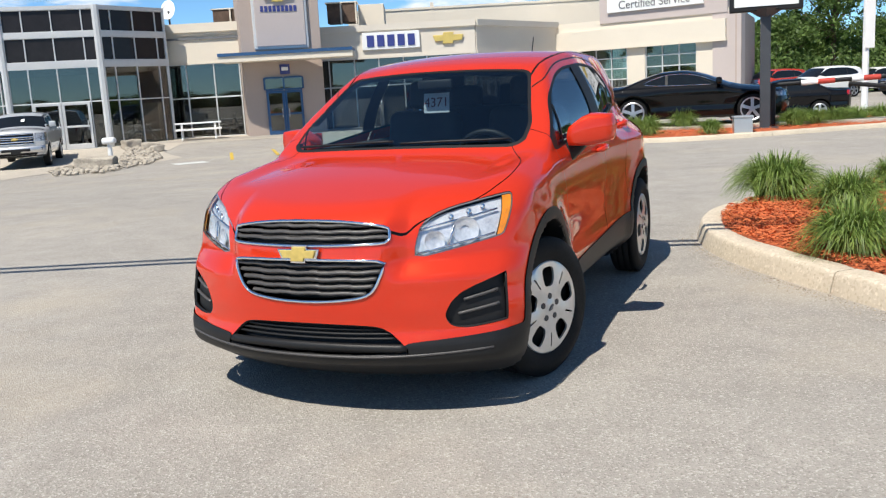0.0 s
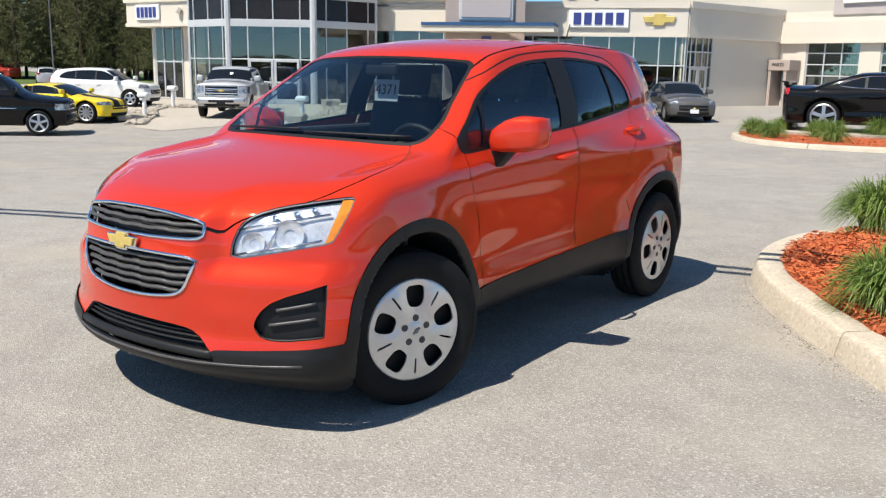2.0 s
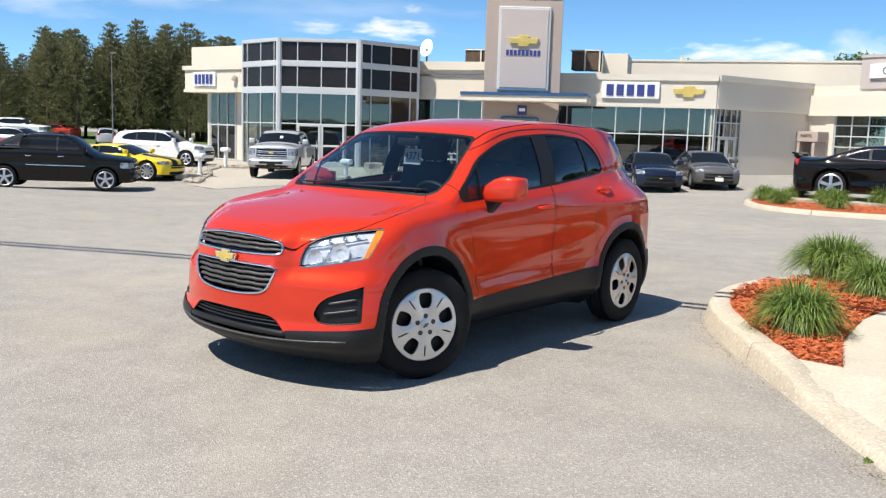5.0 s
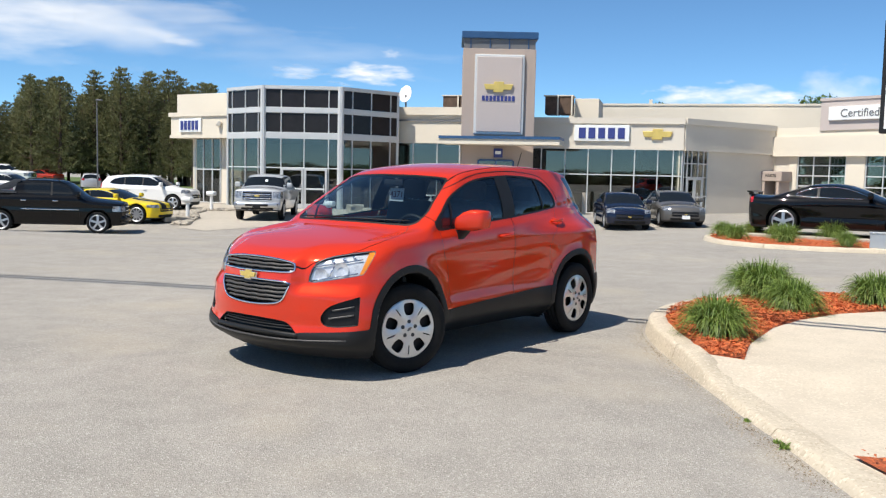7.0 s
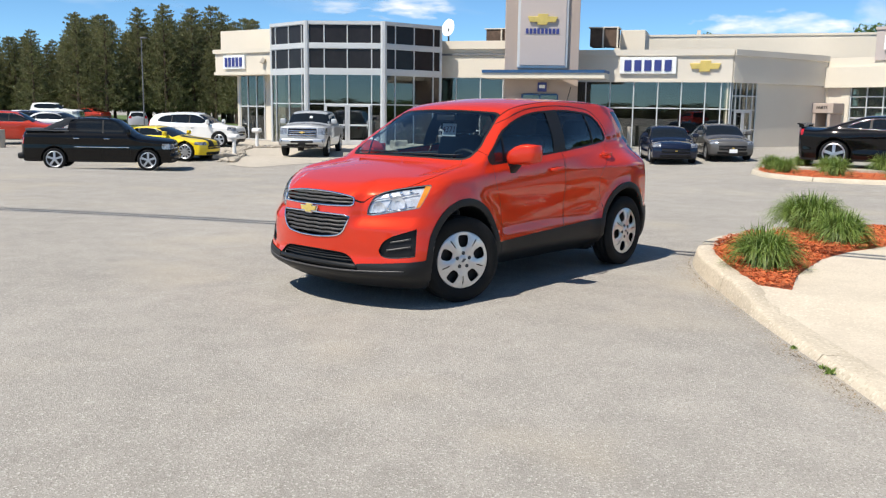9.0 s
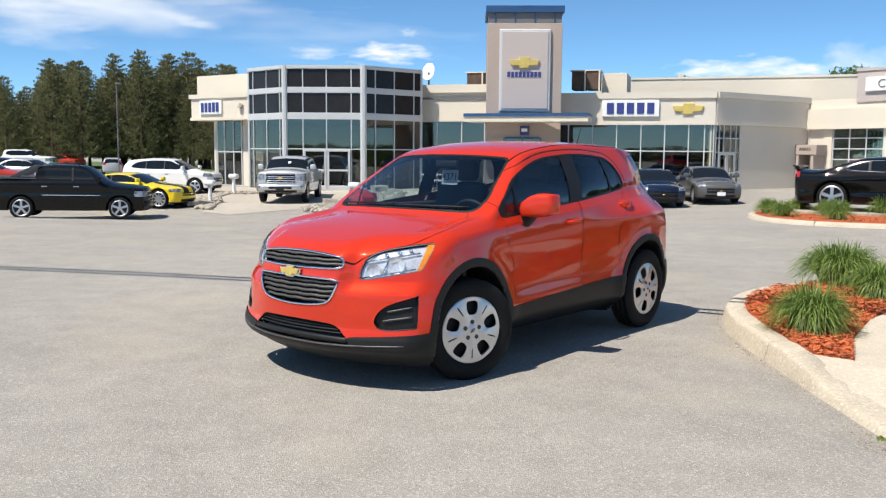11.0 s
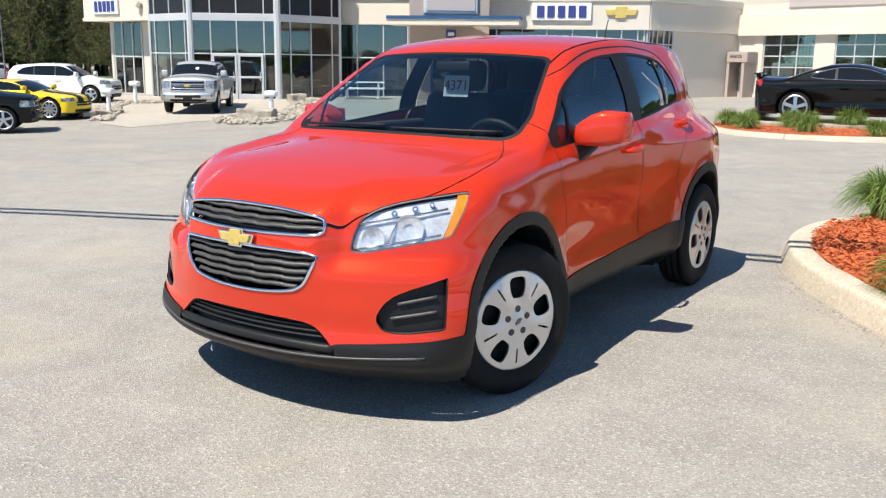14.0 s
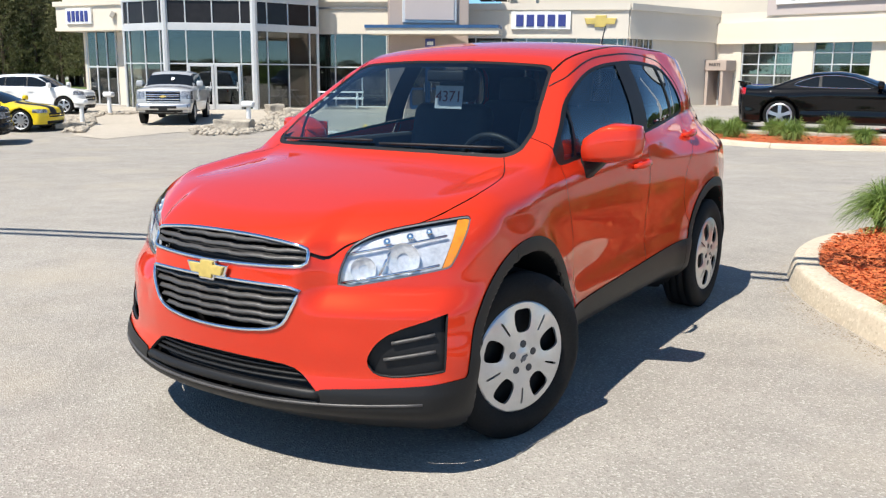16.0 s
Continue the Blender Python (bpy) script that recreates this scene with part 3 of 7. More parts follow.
def tyre_bm(R, r_in, width, tread=True, seg=72):
    """A tyre round the y axis with rounded shoulders, a bulged sidewall and tread grooves."""
    h = width / 2
    prof = [(r_in, -h * 0.72), (r_in + 0.012, -h * 0.86), ((R + r_in) / 2, -h), (R - 0.03, -h * 0.93), (R - 0.008, -h * 0.80)]
    if tread:
        for g in (-0.42, 0.0, 0.42):
            prof += [(R, h * (g - 0.30)), (R, h * (g - 0.05)), (R - 0.009, h * (g - 0.04)), (R - 0.009, h * (g + 0.04)), (R, h * (g + 0.05))]
        prof += [(R, h * 0.72)]
    prof += [(R - 0.008, h * 0.80), (R - 0.03, h * 0.93), ((R + r_in) / 2, h), (r_in + 0.012, h * 0.86), (r_in, h * 0.72)]
    b = bmesh.new()
    rings = [[b.verts.new((r * math.sin(a), y, r * math.cos(a))) for r, y in prof] for a in (2 * math.pi * i / seg for i in range(seg))]
    for i in range(seg):
        A, B = rings[i], rings[(i + 1) % seg]
        for j in range(len(prof) - 1):
            b.faces.new((A[j], A[j + 1], B[j + 1], B[j]))
    bmesh.ops.recalc_face_normals(b, faces=b.faces)
    return b


RED = thing("compact_suv", "glossy red-orange compact crossover with grey lower cladding parked on asphalt", "car", pose(0.3755, 5.791, 0, 0, 0, 245.85))


def build_red_car():
    car, f = RED, red_field
    V, T = surface_net(f, (-2.2, -0.06, 0.12), (2.25, 0.98, 1.72), 0.019)
    V, T, _ = clip(V, T, lambda p: -p[:, 1])
    # keep only the outer skin: drop the arch liners' hidden backs into a dark part
    X, Y, Z = lambda p: p[:, 0], lambda p: p[:, 1], lambda p: p[:, 2]
    arch = lambda p: np.minimum(np.hypot(p[:, 0] - AX, (p[:, 2] - 0.365) * 0.96), np.hypot(p[:, 0] + AX, (p[:, 2] - 0.365) * 0.96)) - 0.409
    V, liner, T = clip(V, T, arch)
    for k in (1, -1):
        both("wheel_arch_liner", V, liner[(V[liner][:, :, 0].mean(1) * k) > 0], M_BLACK, car, f)
    V, under, T = clip(V, T, lambda p: p[:, 2] - 0.19)
    shell("underbody", *whole(V, under), M_BLACK, car)
    # side windows
    WIN = rounded([(0.915, 1.15), (0.88, 1.088), (0.69, 1.10), (0.40, 1.122), (-0.05, 1.162), (-0.60, 1.205), (-1.04, 1.240), (-1.11, 1.265), (-1.115, 1.305), (-1.08, 1.39), (-1.01, 1.47), (-0.91, 1.528), (-0.55, 1.553), (-0.30, 1.557), (0.07, 1.534), (0.29, 1.492), (0.52, 1.413), (0.64, 1.353), (0.785, 1.246), (0.87, 1.186)], 2)
    sided = lambda p: (p[:, 1] > 0.42)
    V, win, T = clip(V, T, lambda p: np.where(sided(p), poly_sd(WIN, X(p), Z(p)), 1.0))
    ring = []
    for (ax_, az), (bx_, bz) in zip(WIN, WIN[1:] + WIN[:1]):
        l_ = math.hypot(bx_ - ax_, bz - az)
        ring.append((ax_ + 0.036 * (az - bz) / l_, az + 0.036 * (bx_ - ax_) / l_))
    turn = 1 if poly_sd(WIN, np.array([ring[0][0]]), np.array([ring[0][1]]))[0] > 0 else -1
    ring = [(a_ + (r_[0] - a_) * turn, b_ + (r_[1] - b_) * turn) for (a_, b_), r_ in zip(WIN, ring)]
    i0 = min(range(len(ring)), key=lambda i: ring[i][1] if ring[i][0] < 0 else 9)
    ring = [q for q in ring[i0:] + ring[:i0] if q[1] > 1.30 and q[0] < 0.60]
    for k in (1, -1):
        pts = [(x_, k * (march(f, (x_, 1.2, z_), (0, -1, 0))[1] - 0.0015), z_) for x_, z_ in sorted(ring)]
        part("frame_gap", bm_tube(pts, 0.0042, False, 6), M_BLACK, car, "dark shut line round the door frames", True)
    V, frame_, panes = clip(V, win, lambda p: -(poly_sd(WIN, X(p), Z(p)) + 0.016))
    bp = [(-0.125, 1.70), (-0.315, 1.70), (-0.245, 1.10), (-0.06, 1.10)]
    V, pil, panes = clip(V, panes, lambda p: poly_sd(bp, X(p), Z(p)))
    d1, d2 = [(0.62, 1.47), (0.70, 1.07)], [(-0.785, 1.62), (-0.845, 1.15)]
    V, div, panes = clip(V, panes, lambda p: np.minimum(line_d(d1, X(p), Z(p)) - 0.012, line_d(d2, X(p), Z(p)) - 0.014))
    # mirror sail panel at the front tip
    V, sail, panes = clip(V, panes, lambda p: 0.81 + 0.0 * X(p) - X(p))
    both("window_seal", V, frame_, M_BLACK, car, f, "black rubber window seal")
    both("door_pillar", V, pil, M_BLACK, car, f, "gloss black pillar trim", 0.002)
    for k in (1, -1):
        both("pane_divider", V, div[(V[div][:, :, 0].mean(1) * k) > 0], M_BLACK, car, f, "", 0.002)
    both("mirror_sail", V, sail, M_BLACK, car, f)
    for nm, lo, hi in (("quarter_pane", 0.66, 2), ("front_door_pane", -0.19, 0.66), ("rear_door_pane", -0.815, -0.19), ("rear_quarter_pane", -3, -0.815)):
        V, a_, rest = clip(V, panes, lambda p: np.maximum(lo - X(p), X(p) - hi))
        both(nm, V, a_, M_CARGLASS if hi > 0 else M_TINTGLASS, car, f, "", -0.004)
        panes = rest
    # windscreen and rear window
    def ws(p):
        xe = X(p) + 0.15 * (Y(p) / 0.72) ** 2
        ylim = pch((0.43, 0.60, 0.73, 0.88, 0.96, 1.03), (0.570, 0.618, 0.654, 0.694, 0.694, 0.68), X(p))
        return smax(smax(np.maximum(0.515 - xe, 1.0 - Z(p)), xe - 1.158, 0.03), Y(p) - ylim, 0.06)
    V, wind, T = clip(V, T, ws)
    V, band, wind = clip(V, wind, lambda p: -(ws(p) + 0.020))
    shell("windscreen", *whole(V, wind), M_CARGLASS, car, f, "clear raked windscreen", -0.003)
    shell("windscreen_surround", *whole(V, band), M_BLACK, car, f, "black windscreen edge band", -0.002)
    def rw(p):
        return np.maximum(poly_sd([(-1.40, 1.545), (-2.3, 1.545), (-2.3, 1.12), (-1.72, 1.12)], X(p), Z(p)), Y(p) - 0.74)
    V, rear, T = clip(V, T, rw)
    shell("rear_window", *whole(V, rear), M_PRIVACY, car, f, "", -0.004)
    # cowl
    V, cowl, T = clip(V, T, lambda p: np.maximum.reduce([1.10 - (X(p) + 0.15 * (Y(p) / 0.72) ** 2), (X(p) + 0.15 * (Y(p) / 0.72) ** 2) - 1.158, Y(p) - 0.60, 1.0 - Z(p)]))
    both("cowl_panel", V, cowl, M_BLACK, car, f, "black plastic cowl at the windscreen base", -0.008)
    # lamps
    S = lambda p: Y(p) - X(p)
    HL = rounded([(-1.500, 0.722), (-1.485, 0.79), (-1.435, 0.866), (-1.34, 0.908), (-1.20, 0.934), (-1.0, 0.955), (-0.80, 0.972), (-0.782, 0.962), (-0.915, 0.800), (-0.945, 0.792), (-1.2, 0.760)], 1)
    fr = lambda p: X(p) > 1.2
    hl = lambda p: np.where(fr(p), poly_sd(HL, S(p), Z(p)), 1.0)
    V, lens, T = clip(V, T, hl)
    V, edge, lens_in = clip(V, lens, lambda p: -(hl(p) + 0.006))
    amber = lambda p: np.maximum(-(S(p) - (-0.972 + (Z(p) - 0.79) * 0.66)), -1.0)
    V, amb, bowl = clip(V, lens_in, amber)
    for k in (1, -1):
        m = k < 0
        lamp = shell("headlamp", V, lens, M_LENS, car, f, "clear multi-element headlamp with amber corner", 0.002, mirror=m)
        shell("lamp_rim", V, edge, M_GREY, lamp, f, "dark lamp rim", -0.004, mirror=m)
        shell("turn_signal", V, amb, M_AMBER, lamp, f, "amber turn signal", -0.008, mirror=m)
        shell("reflector_bowl", V, bowl, M_REFLECTOR, lamp, f, "silver reflector", -0.022, mirror=m)
        for s_, z_, r_, bm_ in ((-1.365, 0.792, 0.046, M_REFLECTOR), (-1.165, 0.828, 0.060, M_REFLECTOR), (-1.24, 0.888, 0.014, M_CHROME), (-1.12, 0.905, 0.014, M_CHROME), (-1.02, 0.920, 0.013, M_CHROME)):
            # start far outside along the diagonal
            c = march(f, ((-s_) / 2 + 2.0, s_ / 2 + 2.0, z_), (-0.7071, -0.7071, 0), 3.6)
            n = np.array((0.80, 0.58, 0.10))
            n /= np.linalg.norm(n)
            b = bmesh.new()
            for q in range(5):
                t0, t1 = q / 5, (q + 1) / 5
                bm_cyl(Vector(c - n * (0.006 + 0.014 * t0)), Vector(c - n * (0.006 + 0.014 * t1)), r_ * math.cos(t0 * 1.2), r_ * math.cos(t1 * 1.2), 28, b, False)
            bmesh.ops.remove_doubles(b, verts=b.verts, dist=1e-4)
            if m:
                bmesh.ops.scale(b, vec=(1, -1, 1), verts=b.verts)
            part("reflector", b, bm_, lamp, "", True)
        for line in (((-1.285, 0.770), (-1.255, 0.815), (-1.22, 0.862)), ((-1.44, 0.842), (-1.30, 0.862), (-1.10, 0.884), (-0.93, 0.905)), ((-1.47, 0.742), (-1.25, 0.772), (-1.05, 0.796), (-0.98, 0.806))):
            pts = []
            for s_, z_ in line:
                c = march(f, (-s_ / 2 + 2.0, s_ / 2 + 2.0, z_), (-0.7071, -0.7071, 0), 3.6) - np.array((0.0057, 0.0057, 0))
                pts.append((c[0], -c[1] if m else c[1], c[2]))
            part("bezel", bm_tube(pts, 0.005, False, 6), M_CHROME, lamp, "thin chrome divider", True)
    # fog lamp blanks
    FOG = rounded([(-0.952, 0.645), (-0.9535, 0.635), (-0.972, 0.445), (-0.975, 0.432), (-0.99, 0.430), (-1.22, 0.412), (-1.33, 0.422), (-1.375, 0.470), (-1.33, 0.535), (-1.24, 0.582)], 1)
    fg = lambda p: np.where(fr(p), poly_sd(FOG, S(p), Z(p)), 1.0)
    V, fog, T = clip(V, T, fg)
    for m in (False, True):
        pocket = shell("fog_lamp_blank", V, fog, M_BLACK, car, f, "dark plastic fog lamp blank with ribs", -0.028, mirror=m)
        for zz, s0, s1 in ((0.535, -1.24, -1.02), (0.475, -1.28, -1.02)):
            pts = []
            for i in range(8):
                s_ = s0 + (s1 - s0) * i / 7
                c = march(f, (-s_ / 2 + 2.0, s_ / 2 + 2.0, zz + 0.03 * i / 7), (-0.7071, -0.7071, 0), 3.6) - np.array((0.7, 0.7, 0)) * 0.018
                pts.append((c[0], -c[1] if m else c[1], c[2]))
            part("rib", bm_tube(pts, 0.007), M_SLAT, pocket, "", True)
        rim = []
        for (s_, zz) in FOG:
            c = march(f, (-s_ / 2 + 2.0, s_ / 2 + 2.0, zz), (-0.7071, -0.7071, 0), 3.6) - np.array((0.7, 0.7, 0)) * 0.010
            rim.append((c[0], -c[1] if m else c[1], c[2]))
        part("rim", bm_tube(rim, 0.007, True, 6), M_CLAD, pocket, "", True)
    # grilles
    UG = rounded([(-0.388, 0.803), (-0.396, 0.815), (-0.394, 0.858), (-0.375, 0.876), (-0.20, 0.897), (0, 0.902), (0.20, 0.897), (0.375, 0.876), (0.394, 0.858), (0.396, 0.815), (0.388, 0.803), (0.2, 0.800), (0, 0.798), (-0.2, 0.800)], 2)
    LG = rounded([(-0.385, 0.730), (-0.375, 0.690), (-0.335, 0.600), (-0.28, 0.568), (-0.14, 0.552), (0, 0.548), (0.14, 0.552), (0.28, 0.568), (0.335, 0.600), (0.375, 0.690), (0.385, 0.730), (0.2, 0.737), (0, 0.739), (-0.2, 0.737)], 2)
    LI = rounded([(-0.46, 0.345), (-0.37, 0.425), (-0.30, 0.443), (0, 0.450), (0.30, 0.443), (0.37, 0.425), (0.46, 0.345), (0.475, 0.318), (0.42, 0.306), (0, 0.300), (-0.42, 0.306), (-0.475, 0.318)], 1)
    for nm, PO, lab, zs, rad, chrome in (("upper_grille", UG, "black slatted upper grille with chrome surround", (0.826, 0.852, 0.878), 0.010, True),
                                          ("lower_grille", LG, "black slatted lower grille with chrome surround", (0.585, 0.616, 0.647, 0.678, 0.709), 0.011, True),
                                          ("bumper_intake", LI, "black lower bumper intake with a grey bar", (0.40, 0.42, 0.38), 0.006, False)):
        g = lambda p: np.where(X(p) > 1.6, poly_sd(PO, Y(p), Z(p)), 1.0)
        V, mouth, T = clip(V, T, g)
        back = shell(nm, *whole(V, mouth), M_BLACK, car, f, lab, -0.055)
        V, lip, _ = clip(V, mouth, lambda p: -(g(p) + 0.004))
        for zz in zs:
            us = [u for u in np.linspace(-0.5, 0.5, 61) if poly_sd(PO, np.array([u]), np.array([zz]))[0] < -0.006]
            if len(us) < 4:
                continue
            pts = []
            for u in us:
                c = march(f, (2.35, abs(u), zz), (-1, 0, 0))
                for e_ in ((-0.006, 0.006) if chrome else (0,)):
                    notch = 0.0015 * math.tanh(9 * math.sin(2 * math.pi * u / 0.15)) if chrome else 0.0
                    pts.append((c[0] - 0.020, u + e_, zz + notch))
            part("slat", bm_tube(pts, rad, False, 4 if chrome else 6, None, 1.3), M_BLACK if not chrome else M_SLAT, back, "", True)
        outline = []
        for (u, zz) in PO:
            c = march(f, (2.35, abs(u), zz), (-1, 0, 0))
            q = (c[0] + (0.001 if chrome else -0.012), u, zz)
            if not outline or math.dist(q, outline[-1]) > 0.014:
                outline.append(q)
        part("surround", bm_tube(outline, 0.0075 if chrome else 0.009, True, 8), M_CHROME if chrome else M_CLAD, back, "chrome surround" if chrome else "", True)
        if nm == "bumper_intake":
            pts = []
            for u in np.linspace(-0.455, 0.455, 31):
                c = march(f, (2.35, abs(u), 0.335), (-1, 0, 0))
                pts.append((c[0] - 0.012, u, 0.345 - 0.008 * (u / 0.45) ** 2))
            part("bar", bm_tube(pts, 0.021, False, 8, None, 0.8), M_CLAD, back, "dark grey cross bar", True)
    # emblem
    c0 = march(f, (2.35, 0, 0.766), (-1, 0, 0))
    bow = [(-0.094, -0.021), (-0.034, -0.021), (-0.034, -0.040), (0.046, -0.040), (0.046, -0.021), (0.094, -0.021), (0.112, 0.021), (0.034, 0.021), (0.034, 0.040), (-0.046, 0.040), (-0.046, 0.021), (-0.112, 0.021)]
    bow = [(-u * 0.80, v * 0.80) for u, v in bow]
    face = Matrix.Translation((c0[0] + 0.002, 0, 0.766)) @ Matrix.Rotation(radians(90), 4, "Z") @ Matrix.Rotation(radians(90), 4, "X")
    em = part("emblem", bm_prism([(u * 1.18, v * 1.30) for u, v in bow], 0.014, face, 0.003), M_CHROME, car, "gold cross-shaped emblem with chrome edge")
    part("emblem_face", bm_prism(bow, 0.008, Matrix.Translation((0.014, 0, 0)) @ face, 0.002), M_GOLD, em, "gold face")
    # lower cladding
    def clad(p):
        side = Z(p) - (0.449 + 0.045 * (0.72 - X(p)))
        front = Z(p) - pch((0.0, 0.40, 0.47, 0.62, 0.80, 0.95), (0.325, 0.327, 0.362, 0.374, 0.388, 0.41), Y(p))
        rear_ = Z(p) - 0.56
        base = np.where(X(p) > 1.35, front, np.where(X(p) < -1.35, rear_, side))
        ring = np.minimum(np.hypot(X(p) - AX, (Z(p) - 0.365) * 0.97), np.hypot(X(p) + AX, (Z(p) - 0.365) * 0.97)) - 0.468
        ring = np.where(Y(p) > 0.6, ring, 1.0)
        return np.minimum(base, ring)
    V, cl, T = clip(V, T, clad)
    for nm, lo, hi in (("front_bumper_cladding", 1.40, 9), ("front_arch_cladding", 0.79, 1.40), ("sill_cladding", -0.80, 0.79), ("rear_arch_cladding", -1.40, -0.80), ("rear_bumper_cladding", -9, -1.40)):
        V, a_, cl = clip(V, cl, lambda p: np.maximum(lo + 0.0015 - X(p), X(p) - hi + 0.0015))
        both(nm, V, a_, M_CLAD, car, f, "", 0.006)
    # bumper lip in paler slat plastic: the ledge's highlight put into its colour
    for zz, rr in ((0.305, 0.006),):
        pts = []
        for u in np.linspace(-0.80, 0.80, 41):
            c = march(f, (2.45, abs(u), zz), (-1, 0, 0), 1.6)
            pts.append((c[0] + 0.006, u, zz + 0.05 * max(0.0, abs(u) - 0.3) ** 1.5))
        part("bumper_lip_highlight", bm_tube(pts, rr, False, 6), M_SLAT, car, "", True)
    # tail lamps
    TL = [(-2.3, 0.93), (-2.3, 1.16), (-1.80, 1.20), (-1.70, 1.10), (-1.86, 0.95)]
    V, tl, T = clip(V, T, lambda p: np.where(X(p) < -1.2, np.maximum(poly_sd(TL, X(p), Z(p)), 0.52 - Y(p)), 1.0))
    both("tail_lamp", V, tl, M_REDLENS, car, f, "red tail lamp", 0.004)
    # panels, each with a dark shut line round it
    def hood_in(p):
        lim = pch((0.98, 1.036, 1.096, 1.289, 1.478, 1.64, 1.80, 1.955, 2.05), (0.615, 0.638, 0.675, 0.758, 0.775, 0.735, 0.64, 0.47, 0.37), X(p))
        return np.maximum.reduce([(Y(p) - lim) * 0.9, 0.806 + 0.22 * np.maximum(0, Y(p) - 0.37) - Z(p), 0.985 - X(p)])
    V, hd, T = clip(V, T, lambda p: hood_in(p) - 0.0024)
    V, hd, gp = clip(V, hd, lambda p: hood_in(p) + 0.0024)
    for g_ in islands(gp):
        both("panel_gap", V, g_, M_BLACK, car, f, "", -0.007)
    shell("bonnet", *whole(V, hd), M_RED, car, f, "sculpted red bonnet")
    rail = lambda p: np.where((Z(p) > 1.40) & (X(p) < 0.5), Y(p) - pch((0.5, 0.2, -0.4, -1.0, -1.7), (0.580, 0.595, 0.590, 0.555, 0.490), X(p)), 1.0)
    V, rf, T = clip(V, T, lambda p: rail(p) - 0.006)
    V, rf, gp = clip(V, rf, lambda p: rail(p) + 0.006)
    both("roof_ditch", V, gp, M_BLACK, car, f, "", -0.006)
    shell("roof", *whole(V, rf), M_RED, car, f, "red roof panel")
    fd = [(0.86, 1.14), (0.862, 1.00), (0.835, 0.885), (0.785, 0.785), (0.755, 0.60), (0.752, 0.3), (-0.20, 0.3), (-0.20, 0.60), (-0.210, 0.90), (-0.165, 1.50), (0.90, 1.50), (0.90, 1.14)]
    rd = [(-0.173, 1.50), (-0.218, 0.90), (-0.208, 0.60), (-0.208, 0.3), (-0.80, 0.3), (-0.90, 0.56), (-0.84, 0.66), (-0.80, 0.80), (-0.80, 0.90), (-0.86, 1.00), (-1.00, 1.10), (-1.10, 1.265), (-1.10, 1.50)]
    for nm, po in (("front_door", fd), ("rear_door", rd)):
        region = lambda p: np.where((Y(p) > 0.5) & (Z(p) < 1.30), np.maximum(poly_sd(po, X(p), Z(p)), Z(p) - 1.29), 1.0)
        V, dr, T = clip(V, T, lambda p: region(p))
        V, dr, gp = clip(V, dr, lambda p: poly_sd(po, X(p), Z(p)) + 0.0036)
        for g_ in islands(gp):
            both("panel_gap", V, g_, M_BLACK, car, f, "", -0.007)
        doors = both(nm, V, dr, M_RED, car, f)
        hx, hz = (-0.06, 1.022) if nm == "front_door" else (-0.985, 1.128)
        for k, d in zip((1, -1), doors):
            c = march(f, (hx, 1.2, hz), (0, -1, 0))
            b = bmesh.new()
            bmesh.ops.create_uvsphere(b, u_segments=18, v_segments=10, radius=1.0, matrix=Matrix.Translation((c[0] - 0.01, k * (c[1] - 0.028), c[2] - 0.004)) @ Matrix.Diagonal((0.085, 0.034, 0.034, 1)))
            part("handle_recess", b, M_RED, d, "", True)
            pts = [(c[0] + 0.095, k * (c[1] + 0.002), c[2] - 0.004), (c[0] + 0.075, k * (c[1] + 0.030), c[2]), (c[0] + 0.02, k * (c[1] + 0.040), c[2] + 0.004), (c[0] - 0.05, k * (c[1] + 0.038), c[2] + 0.008), (c[0] - 0.095, k * (c[1] + 0.020), c[2] + 0.010), (c[0] - 0.105, k * (c[1] - 0.002), c[2] + 0.010)]
            part("door_handle", bm_tube(pts, [0.011, 0.016, 0.018, 0.017, 0.015, 0.012], False, 10, None, 0.7), M_RED, d, "red body-coloured pull handle", True)
    shell("body", *whole(V, T), M_RED, car, f, "glossy red-orange painted steel body")
    # dark lining inside the cabin
    V2, top_, _ = clip(V, np.concatenate([T, rf]), lambda p: np.maximum.reduce([X(p) - 1.15, 0.95 - Z(p), -2.0 - X(p)]))
    shell("cabin_lining", *whole(V2, top_), M_TRIM, car, f, "dark cabin lining", -0.035)
    # door mirrors
    for k in (1, -1):
        b = bmesh.new()
        bmesh.ops.create_cube(b, size=1.0)
        bmesh.ops.subdivide_edges(b, edges=b.edges[:], cuts=5, use_grid_fill=True)
        for v in b.verts:
            u = v.co.copy()
            n_ = u.normalized() * 0.56
            v.co = u.lerp(n_, 0.45)
        for v in b.verts:
            u = v.co
            inner = max(0.0, -u.y - 0.05) / 0.45
            tall = 0.172 - 0.075 * inner ** 1.5 - 0.03 * max(0.0, u.y)
            v.co = Vector((u.x * (0.17 - 0.05 * u.y) - 0.05 * u.y, u.y * 0.25, u.z * tall - 0.028 * inner ** 1.3 + 0.02 * u.y))
        bmesh.ops.transform(b, matrix=Matrix.Translation((0.565, 0.945 if k > 0 else 0.900, 1.178 if k > 0 else 1.150)), verts=b.verts)
        b2 = bm_prism([(0.80, 0.985), (0.825, 0.995), (0.93, 1.098), (0.925, 1.112), (0.82, 1.118), (0.80, 1.07)], 0.085, Matrix.Translation((0.555, 0, 0)) @ Matrix.Rotation(radians(90), 4, "Z") @ Matrix.Rotation(radians(90), 4, "X"), 0.012)
        if k < 0:
            bmesh.ops.scale(b, vec=(1, -1, 1), verts=b.verts)
            bmesh.ops.scale(b2, vec=(1, -1, 1), verts=b2.verts)
